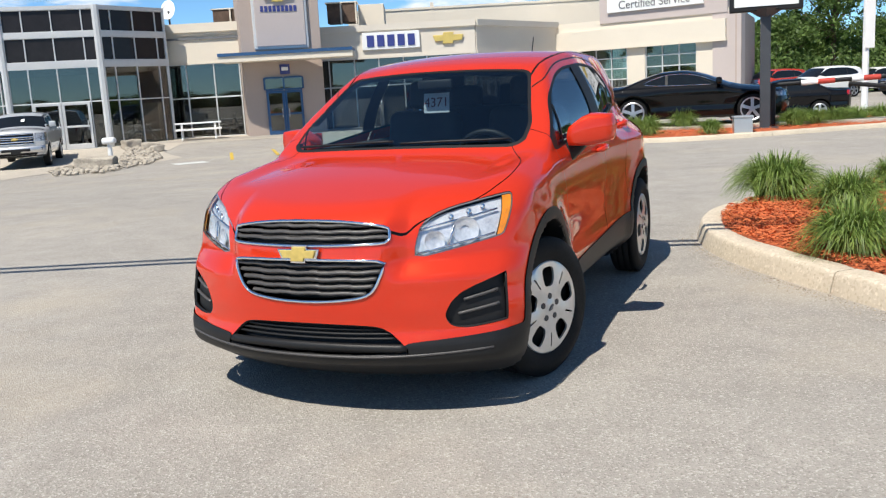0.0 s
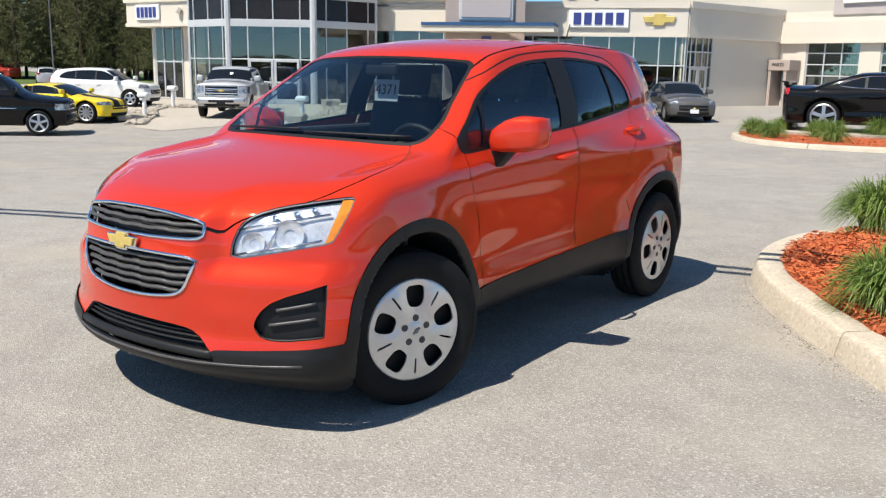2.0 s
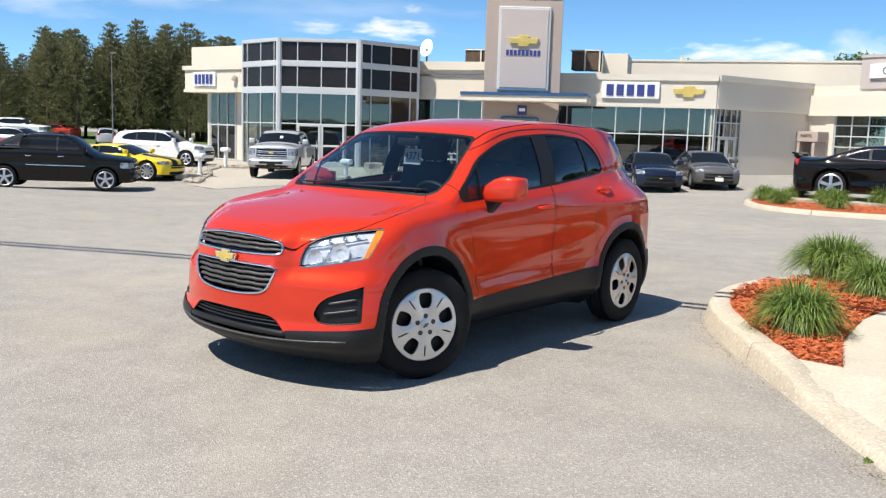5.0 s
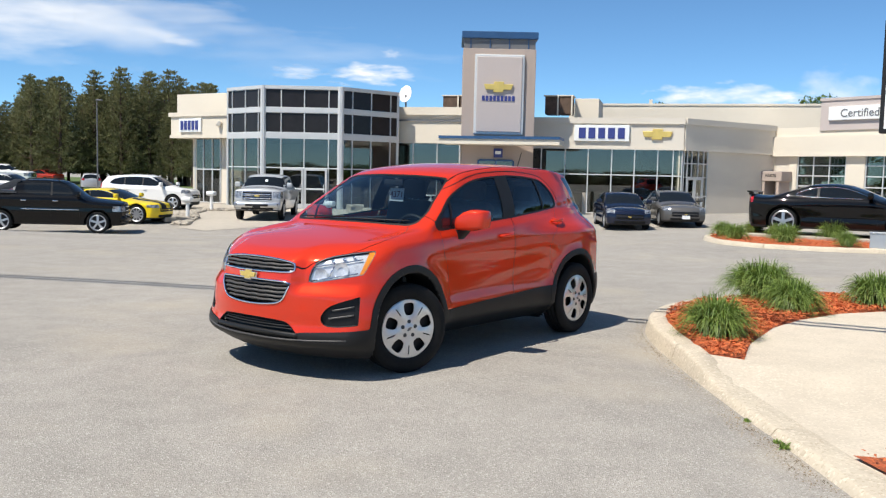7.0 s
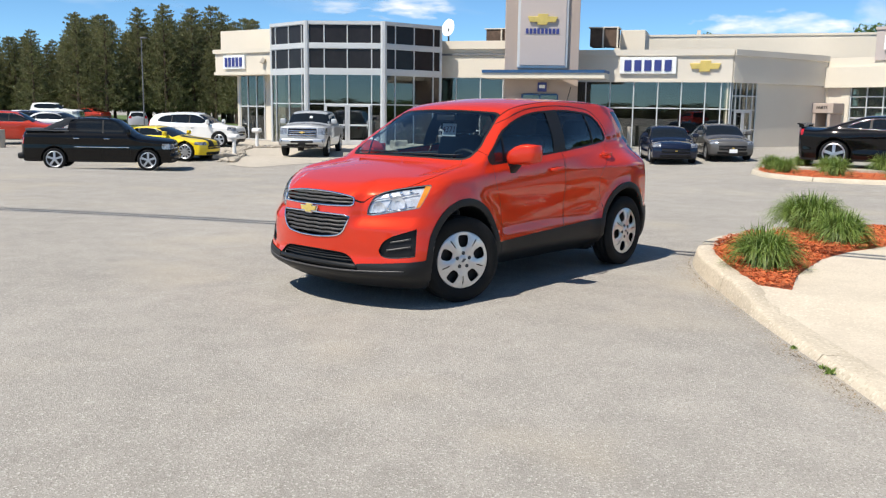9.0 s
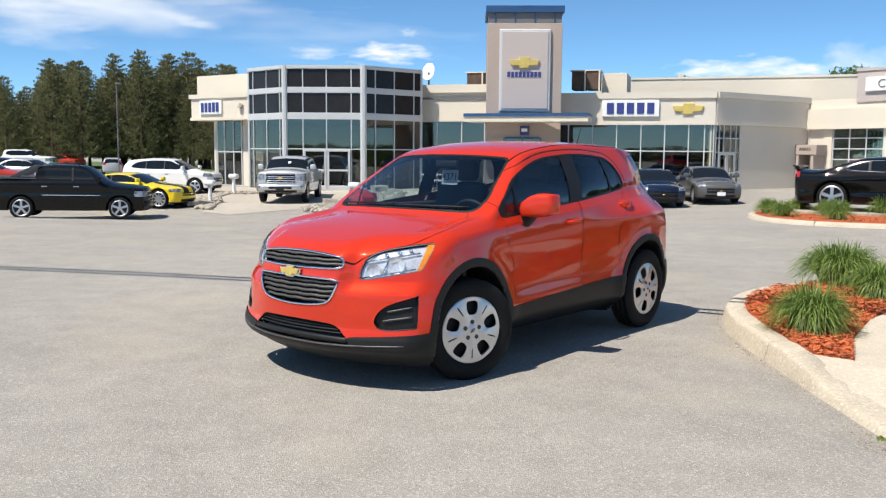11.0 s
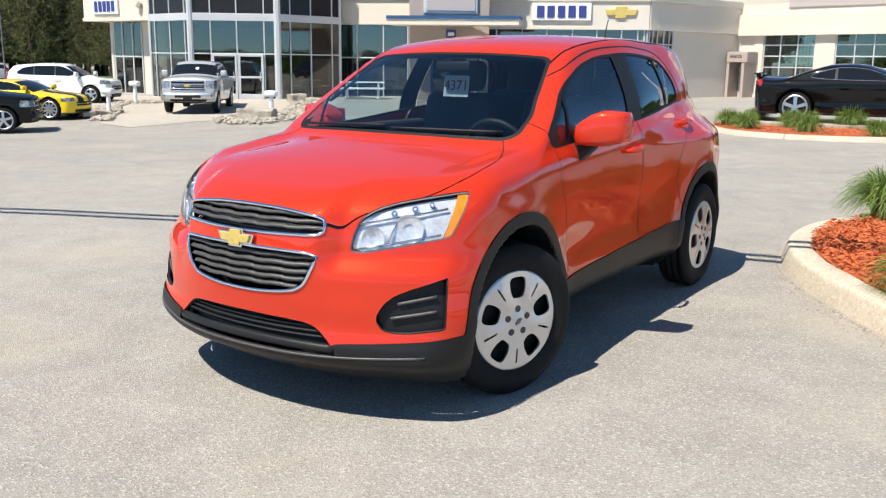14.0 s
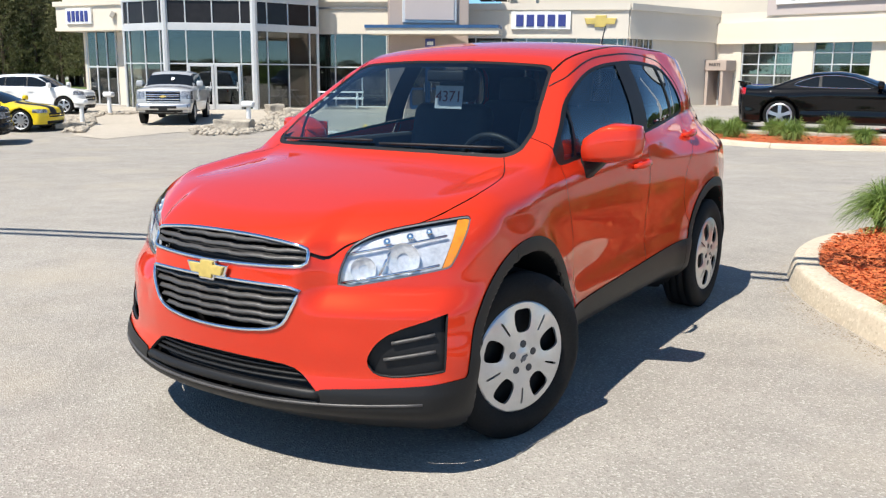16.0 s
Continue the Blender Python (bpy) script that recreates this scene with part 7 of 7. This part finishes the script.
        part("rear_bumper", bm_box((0.26, 1.85, 0.22), (re_ + 0.10, 0, s["base"] + 0.20), None, 0.07, 3), M_BLACK, car, "black rear bumper", True)
    if spec in ("coupe", "suv"):
        for k in (1, -1):
            pts = [(x_, k * (march(f, (x_, H + 0.3, z_), (0, -1, 0))[1] + 0.001), z_) for x_, z_ in G]
            part("window_trim", bm_tube(pts, 0.009, True, 6), M_CHROME, car, "bright trim round the side windows", True)
    c = march(f, (fr + 0.2, 0, (zg0 + zg1) / 2), (-1, 0, 0))
    part("emblem", bow_bm(0.24 if spec in ("pickup", "crew_truck") else 0.13, Matrix.Translation((c[0] + 0.015, 0, c[2])) @ Matrix.Rotation(radians(90), 4, "Z") @ Matrix.Rotation(radians(90), 4, "X"), 0.03), M_GOLD, car, "gold cross-shaped emblem")
    zt0 = 0.84 if spec in ("coupe", "sedan") else 0.95
    V, tl, T = clip(V, T, lambda p: np.where(X(p) < re_ + 0.6, np.maximum.reduce([zt0 - Z(p), Z(p) - zt0 - (0.15 if spec in ("coupe", "sedan") else 0.3), H * 0.62 - Y(p), X(p) - re_ - 0.22]), 1.0))
    both("tail_lamp", V, tl, M_REDLENS, car, f, "red tail lamp", 0.003)
    V, low_, T = clip(V, T, lambda p: Z(p) - s["base"] - 0.055)
    shell("sill", *whole(V, low_), M_BLACK, car, f, "black lower sill")
    if details:
        lines = [[(x_, s["belt"] + 0.02), (x_ - 0.03, s["base"] + 0.12)] for x_ in s["doors"]]
        V, gp, T = clip(V, T, lambda p: np.where(Y(p) > 0.6, np.minimum.reduce([line_d(l, X(p), Z(p)) for l in lines]), 1.0) - 0.006)
        both("panel_gap", V, gp, M_BLACK, car, f, "", -0.004)
        for k in (1, -1):
            for x_ in s["doors"][1:]:
                c = march(f, (x_ + 0.14, H + 0.3, s["belt"] - 0.14), (0, -1, 0))
                part("door_handle", bm_box((0.20, 0.04, 0.035), (c[0], k * (c[1] + 0.012), c[2]), None, 0.012), M_CHROME if spec == "crew_truck" else mat, car, "", True)
            gx = s["glass"][0][0] - 0.10
            mir = part("door_mirror", bm_box((0.14, 0.24, 0.17 if spec in ("coupe", "sedan") else 0.22), (gx, k * (H + 0.10), s["belt"] + 0.12), None, 0.05, 3), mat, car, "", True)
            part("mirror_arm", bm_box((0.08, 0.16, 0.05), (gx + 0.01, k * (H - 0.03), s["belt"] + 0.06), None, 0.015), M_BLACK, mir)
            if spec == "crew_truck":
                pts = [(x_, k * (march(f, (x_, H + 0.3, 0.86), (0, -1, 0))[1] + 0.006), 0.86) for x_ in np.linspace(1.0, -0.95, 9)]
                part("side_moulding", bm_tube(pts, 0.022, False, 6), M_CHROME, car, "bright side moulding", True)
                part("roof_rail", bm_tube([(0.35, k * 0.60, 1.86), (0.2, k * 0.60, 1.96), (-0.75, k * 0.60, 1.96), (-0.88, k * 0.60, 1.85)], 0.018, False, 6), M_BLACK, car, "", True)
        if spec == "coupe":
            part("spoiler", bm_box((0.16, 1.5, 0.035), (-2.33, 0, 1.115), Euler((0, radians(8), 0)).to_matrix(), 0.012), mat, car)
            for k in (1, -1):
                part("spoiler_post", bm_box((0.12, 0.10, 0.09), (-2.31, k * 0.62, 1.07), None, 0.02), mat, car)
    if stripe:
        V, st, T = clip(V, T, lambda p: np.maximum.reduce([np.abs(Y(p) - 0.33) - 0.16, 0.5 - Z(p), 1.0 - X(p)]))
        both("bonnet_stripe", V, st, M_BLACK, car, f, "black bonnet stripe", 0.001)
    shell("body", *whole(V, T), mat, car, f, "")
    for ax in (s["axle"], -s["axle"]):
        for k in (1, -1):
            alloy_wheel(car, ax, k * (H - 0.125), s["tyre"], spokes, k, share=s.get("rim", 0.68))
    if spec == "pickup":
        part("plate_bracket", bm_box((0.02, 0.32, 0.16), (march(f, (fr + 0.3, 0, 0.62), (-1, 0, 0))[0] + 0.12, 0, 0.60), None, 0.004), M_BLACK, car)
        part("window_card", bm_box((0.004, 0.12, 0.16), (1.16, 0.12, 1.66), Euler((0, radians(-57), 0)).to_matrix()), M_PAPER, car, "pale card behind the windscreen")
    return car


CREW = vehicle("pickup_suv", "crew_truck", P_BLACK, "black crew-cab pickup with chrome side moulding parked on asphalt", (-18.59, 25.0), 28, 0.045, 5, True, "chrome")
CREW.scale = (0.95, 0.95, 0.95)
CREW.location.z += 0.09
CREW.rotation_euler.y = 0.012
PICK = vehicle("pickup_truck", "pickup", P_SILVER, "silver pickup truck with chrome bumper parked before the showroom", (-14.79, 34.45), -74.5, 0.045, 6)
YEL = vehicle("sports_coupe", "coupe", P_YELLOW, "yellow sports coupe with black bonnet stripes", (-19.37, 29.7), 6, 0.05, 10, True, "body", True)
WHT = vehicle("crossover", "suv", P_WHITE, "white crossover parked beside the showroom", (-22.3, 37.1), 8, 0.05, 5)
BLK = vehicle("sports_coupe", "coupe", P_BLACK, "glossy black sports coupe on a display island", (7.10, 23.05, ground_z(7.1, 23.05) + 0.17), -16, 0.04, 5, True, "body")
NAV = vehicle("sedan", "sedan", P_NAVY, "dark navy sedan parked before the showroom", (0.61, 35.97), 282, 0.045, 10, True, "body")
GRY = vehicle("sedan", "sedan", P_GREY, "grey-brown sedan parked before the showroom", (2.72, 37.75), 283, 0.045, 10, True, "body")
part("plate", bm_box((0.015, 0.32, 0.15), (2.40, 0, 0.40), None, 0.003), M_SIGNWHITE, GRY, "white plate with plain bars")
vehicle("sedan", "sedan", P_BLACK, "black hatchback with red tail lamps parked in a row", (13.4, 33.1), 160, 0.06, 5)
vehicle("crossover", "suv", P_WHITE, "white crossover parked in the back row", (21.5, 47.5), 200, 0.08, 5, False)
vehicle("crossover", "suv", P_RED, "red crossover parked in the back row", (20.6, 52.0), 205, 0.08, 5, False)
vehicle("sedan", "sedan", P_WHITE, "white sedan parked far behind the hedge row", (27.5, 54.0), 200, 0.09, 5, False)
vehicle("crossover", "suv", P_BLUE, "dark blue crossover parked in the back row", (26.6, 47.0), 200, 0.08, 5, False)
vehicle("crossover", "suv", P_NAVY, "dark crossover parked in the back row", (29.5, 45.0), 200, 0.08, 5, False)
vehicle("crossover", "suv", P_RED, "red-orange crossover parked at the lot's west side", (-31.8, 35.2), 30, 0.07, 5, False)
vehicle("sedan", "sedan", P_NAVY, "dark sedan parked in the far west row", (-35.5, 41.0), 15, 0.08, 5, False)
vehicle("sedan", "sedan", P_SILVER, "silver sedan parked in the far west row", (-33.0, 40.0), 10, 0.08, 5, False)
vehicle("pickup_truck", "pickup", P_WHITE, "white pickup parked in the far west row", (-52.5, 62.0), 20, 0.08, 5, False)
vehicle("hatchback", "suv", P_SILVER, "silver hatchback parked by the lamp post", (-43.0, 61.0), 128, 0.08, 5, False).scale = (0.8, 0.85, 0.8)
vehicle("sedan", "sedan", P_RED, "dark red sedan parked under the pines", (-59.0, 75.0), 180, 0.09, 5, False)

# ---- lamp post ----
lp = thing("lamp_post", "tall slim grey lamp post by the pines", "street lamp", pose(-40.7, 58.7, ground_z(-40, 58)))
part("pole", bm_cyl((0, 0, 0), (0, 0, 7.0), 0.055, 0.04, 10), M_GREY, lp)
part("lamp_head", bm_box((0.5, 0.22, 0.12), (0.2, 0, 7.0), None, 0.03), M_GREY, lp)
lp2 = thing("lamp_post", "grey lamp post on a round pale concrete base", "street lamp", pose(-30.0, 32.1, ground_z(-30.0, 32.1)))
part("base", bm_cyl((0, 0, -0.1), (0, 0, 0.85), 0.30, 0.29, 20), M_PALE, lp2, "pale concrete base")
part("pole", bm_cyl((0, 0, 0.8), (0, 0, 7.4), 0.09, 0.07, 12), M_ALU, lp2)
part("lamp_head", bm_box((1.0, 0.35, 0.22), (0.72, 0, 7.4), None, 0.03), M_ALU, lp2)
wp = thing("flag_pole", "thick white pole with a banner at the lot's east side", "pole", pose(13.6, 27.0, ground_z(13.6, 27)))
part("pole", bm_cyl((0, 0, 0), (0, 0, 7.5), 0.10, 0.08, 12), M_SIGNWHITE, wp)
part("base", bm_cyl((0, 0, 0), (0, 0, 0.12), 0.26, 0.2, 14), M_SIGNWHITE, wp)
part("banner", bm_box((0.30, 0.03, 2.4), (0.05, -0.12, 3.2), None, 0.01), M_SIGNWHITE, wp, "white furled banner")

# ---- trees ----
def needle_mesh(name, blobs, n_per, size, seed, mat, flat=0.6, upward=0.0):
    """Foliage: many small tufts through the blobs (centre, radius); upward tufts point out and up along the limb."""
    rnd = np.random.RandomState(seed)
    V, F = [], []
    for c, r, k in blobs:
        n = int(n_per * k)
        d = rnd.normal(size=(n, 3))
        d /= np.linalg.norm(d, axis=1)[:, None]
        rad = rnd.uniform(0.35, 1.0, n) ** 0.6
        P = np.array(c) + d * rad[:, None] * np.array((r, r, r * flat))
        A = rnd.normal(size=(n, 3)) * size
        B = rnd.normal(size=(n, 3)) * size
        if upward:
            o = np.array((c[0], c[1], 0.0))
            o = o / (np.linalg.norm(o) + 1e-6)
            way = o * 0.6 + np.array((0, 0, upward)) + d * 0.5 + rnd.normal(size=(n, 3)) * 0.25
            way /= np.linalg.norm(way, axis=1)[:, None]
            A = way * (size * rnd.uniform(1.6, 3.0, n))[:, None]
            B = np.cross(way, rnd.normal(size=(n, 3))) * size * 0.75
        i0 = len(V)
        Q = np.stack([P - A * 0.5, P + B * 0.5, P + A * 0.6, P - B * 0.4], 1).reshape(-1, 3)
        V += Q.tolist()
        F += [(i0 + 4 * j, i0 + 4 * j + 1, i0 + 4 * j + 2, i0 + 4 * j + 3) for j in range(n)]
    me = bpy.data.meshes.new(name)
    me.from_pydata(V, [], F)
    me.materials.append(mat)
    return me


def pine(seed, h, at):
    rnd = random.Random(seed)
    t = thing("pine_tree", "dark olive green pine in a dense row behind the lot", "tree", pose(*at), "pine row")
    tr = bmesh.new()
    bm_cyl((0, 0, 0), (0.1, 0, h * 0.97), 0.20, 0.03, 8, tr)
    blobs = []
    whorls = 19
    for i in range(whorls):
        z = h * (0.12 + 0.84 * (i / (whorls - 1)) ** 0.92)
        reach = ((1.0 - z / h) ** 0.62 * h * 0.235 + 0.12) * rnd.uniform(0.8, 1.12)
        arms = 7 if z < h * 0.55 else 6 if z < h * 0.85 else 4
        turn = rnd.uniform(0, 6.28)
        for q in range(arms):
            a = turn + 6.283 * q / arms + rnd.uniform(-0.25, 0.25)
            far_ = reach * rnd.uniform(0.75, 1.1)
            for u in (0.38, 0.72, 1.0):
                d = far_ * u
                p = (d * math.cos(a), d * math.sin(a), z + 0.28 * d * u + rnd.uniform(-0.08, 0.08))
                blobs.append((p, (0.34 + 0.26 * (1 - z / h)) * (1.15 - 0.45 * u) * rnd.uniform(0.8, 1.2), (0.4 + 0.45 * (1 - z / h)) * (1.1 - 0.4 * u)))
            if q < 3:
                bm_cyl((0, 0, z - 0.1), p, 0.03, 0.012, 4, tr)
    blobs.append(((0.1, 0, h * 0.985), 0.20, 0.6))
    part("trunk", tr, M_BARK, t, "brown trunk with limbs")
    cr = new("crown", needle_mesh("crown", blobs, 40, 0.10, seed, M_PINE, 0.55, 0.7))
    cr.parent = t
    return t


PINES = [pine(300 + i, 10.4 + 0.5 * i, (-70 + 3.1 * i, 99, -0.3)) for i in range(5)]
rnd = random.Random(77)
spots = []
for row, (yoff, n) in enumerate(((0, 34), (2.5, 36), (5, 36), (8, 36), (12, 34), (16, 34))):
    for i in range(n):
        t_ = i / (n - 1)
        spots.append((-104 + 66 * t_ + rnd.uniform(-1.1, 1.1), 58 + 27 * t_ + yoff + rnd.uniform(-1.3, 1.3)))
for x, y in spots:
    if x > -0.51 * y - 0.8:
        continue
    k = rnd.uniform(0.84, 1.02) * (0.80 if x < -0.80 * y - 1.0 else 1.0)
    o = copy_thing(PINES[rnd.randrange(5)], pose(x, y, -0.3, 0, 0, rnd.uniform(0, 360)))
    o.scale = (k * rnd.uniform(0.95, 1.2), k * rnd.uniform(0.95, 1.2), k)


def broadleaf(seed, h, r, at, label="full leafy green tree behind the lot"):
    rnd = random.Random(seed)
    t = thing("leafy_tree", label, "tree", pose(*at), "leafy trees")
    tr = bmesh.new()
    bm_cyl((0, 0, 0), (0.1, 0, h * 0.55), 0.22, 0.12, 8, tr)
    blobs = []
    for i in range(90):
        a, z = rnd.uniform(0, 6.28), h * (0.22 + 0.76 * rnd.random())
        d = r * math.sin(math.pi * min(1, max(0.08, (z / h - 0.12) / 0.95))) ** 0.7 * rnd.uniform(0.2, 1.0)
        p = (d * math.cos(a), d * math.sin(a), z)
        blobs.append((p, r * 0.30 * rnd.uniform(0.6, 1.2), 1.0))
        if i % 3 == 0:
            bm_cyl((0.05, 0, h * 0.3 + 0.2 * z * 0.5), p, 0.07, 0.02, 5, tr)
    part("trunk", tr, M_BARK, t)
    cr = new("crown", needle_mesh("crown", blobs, 170, 0.13, seed, M_LEAF, 0.8))
    cr.parent = t
    return t


for i, (x, y, h, r) in enumerate(((30.7, 66, 12.5, 3.2), (25.5, 64, 4.9, 3.0), (22.5, 66, 4.6, 3.0), (35, 64, 4.6, 3.2), (39, 60, 5.5, 3.4), (28, 70, 5.4, 3.6), (44, 62, 6.5, 4.0), (20.0, 70, 5.0, 3.4), (50, 58, 8, 4), (15.5, 84, 9.2, 3.2), (1.5, 95, 9.3, 3.0), (-2.5, 96, 9.1, 2.6), (33, 76, 5.6, 4.0), (38, 72, 5.2, 4.0), (24, 78, 5.2, 4.0), (44, 70, 7.5, 4.4), (56, 64, 9.0, 4.4))):
    broadleaf(500 + i, h, r, (x, y, -0.3))
# hedge bank along the east boundary
rnd = random.Random(9)
blobs = [((x + rnd.uniform(-0.6, 0.6), 59.5 - 0.42 * (x - 18) + rnd.uniform(-1, 1), 0.4 + 1.6 * rnd.random()), 1.0, 1.0) for x in np.linspace(17, 64, 300)]
hd_ = new("hedge", needle_mesh("hedge", blobs, 80, 0.13, 5, M_LEAF, 0.9))
tagged(hd_, "dense brownish green hedge along the boundary", "hedge", kind="stuff")
flat_area("lawn", [(-140, 50), (-60, 52), (-26, 74), (-18, 90), (-20, 130), (-140, 130)], 0.02, M_LAWN, "grass verge under the pines", "grass", "structure")
flat_area("lawn", [(16, 60), (60, 42), (120, 40), (120, 90), (10, 110)], 0.02, M_LAWN, "grass verge along the east boundary", "grass", "structure")
# woods round the far side of the lot, behind the camera: they close the place and show in the paint and glass
for i in range(110):
    a = radians(183 + 174 * i / 109)
    r_ = 118 + 7 * (i % 3)
    o = copy_thing(PINES[i % 5], pose(r_ * math.cos(a), r_ * math.sin(a), -0.8, 0, 0, 40 * i))
    o.scale = (2.4, 2.4, 0.36)

# ---- distant clouds ----
M_CLOUD = bpy.data.materials.new("cloud")
M_CLOUD.use_nodes = True
nt = M_CLOUD.node_tree
nt.nodes.remove(nt.nodes["Principled BSDF"])
em, tr_, mx, co = (nt.nodes.new("ShaderNode" + k) for k in ("Emission", "BsdfTransparent", "MixShader", "TexCoord"))
em.inputs[0].default_value, em.inputs[1].default_value = (1, 0.99, 0.97, 1), 0.78
nz = nt.nodes.new("ShaderNodeTexNoise")
nz.inputs["Scale"].default_value, nz.inputs["Detail"].default_value = 2.6, 9
gr_ = nt.nodes.new("ShaderNodeTexGradient")
gr_.gradient_type = "SPHERICAL"
oi = nt.nodes.new("ShaderNodeObjectInfo")
ad = nt.nodes.new("ShaderNodeVectorMath")
ad.operation = "ADD"
nt.links.new(co.outputs["Object"], ad.inputs[0])
nt.links.new(oi.outputs["Location"], ad.inputs[1])
nt.links.new(ad.outputs[0], nz.inputs["Vector"])
nt.links.new(co.outputs["Object"], gr_.inputs["Vector"])
mu = nt.nodes.new("ShaderNodeMath")
mu.operation = "MULTIPLY_ADD"
nt.links.new(nz.outputs[0], mu.inputs[0])
mu.inputs[1].default_value, mu.inputs[2].default_value = 1.5, -1.02
a2 = nt.nodes.new("ShaderNodeMath")
nt.links.new(mu.outputs[0], a2.inputs[0])
nt.links.new(gr_.outputs[1], a2.inputs[1])
mr_ = nt.nodes.new("ShaderNodeMapRange")
mr_.inputs[1].default_value, mr_.inputs[2].default_value = 0.10, 0.75
nt.links.new(a2.outputs[0], mr_.inputs[0])
m3_ = nt.nodes.new("ShaderNodeMath")
m3_.operation = "MULTIPLY"
nt.links.new(mr_.outputs[0], m3_.inputs[0])
nt.links.new(oi.outputs["Alpha"], m3_.inputs[1])
nt.links.new(m3_.outputs[0], mx.inputs[0])
nt.links.new(tr_.outputs[0], mx.inputs[1])
nt.links.new(em.outputs[0], mx.inputs[2])
nt.links.new(mx.outputs[0], nt.nodes["Material Output"].inputs[0])
# second row: unseen glowing clouds behind and overhead, added to whiten shadows and reflections
for x, y, z, w, h, al in ((-583, 1700, 197, 133, 33, 0.95), (-713, 1650, 196, 85, 23, 0.55), (-923, 1541, 246, 71, 17, 0.35), (-1122, 1403, 261, 406, 93, 0.60), (-1023, 1477, 264, 459, 116, 0.32), (26, 1798, 161, 110, 39, 0.80), (135, 1793, 163, 141, 39, 0.75), (205, 1786, 158, 85, 21, 0.80), (295, 1774, 164, 124, 78, 0.45), (-547, 1712, 238, 35, 14, 0.30), (-683, 1662, 232, 459, 66, 0.16), (-973, 1510, 301, 300, 43, 0.28),
                          (900, -1400, 620, 520, 190, 0.9), (-200, -1650, 520, 600, 170, 0.8), (-1200, -1100, 700, 560, 200, 0.85), (1550, -500, 480, 480, 150, 0.9), (1500, 600, 560, 420, 140, 0.8), (-1600, -200, 640, 520, 160, 0.75), (300, -1200, 1150, 520, 240, 0.8), (1000, -300, 1250, 460, 230, 0.75), (-800, -500, 1400, 520, 240, 0.7)):
    b = bmesh.new()
    bmesh.ops.create_grid(b, x_segments=1, y_segments=1, size=1.0)
    bmesh.ops.rotate(b, verts=b.verts, cent=(0, 0, 0), matrix=Matrix.Rotation(radians(90), 3, "X"))
    o = obj_from_bm("backdrop_cloud", b, M_CLOUD)
    o.matrix_world = Matrix.Translation((x, y, z)) @ Matrix.Rotation(math.atan2(-x, y), 4, "Z") @ Matrix.Diagonal((w, 1, h, 1))
    o.color = (1, 1, 1, al)
    tagged(o, "soft white fair-weather cloud far off", "cloud", kind="structure")
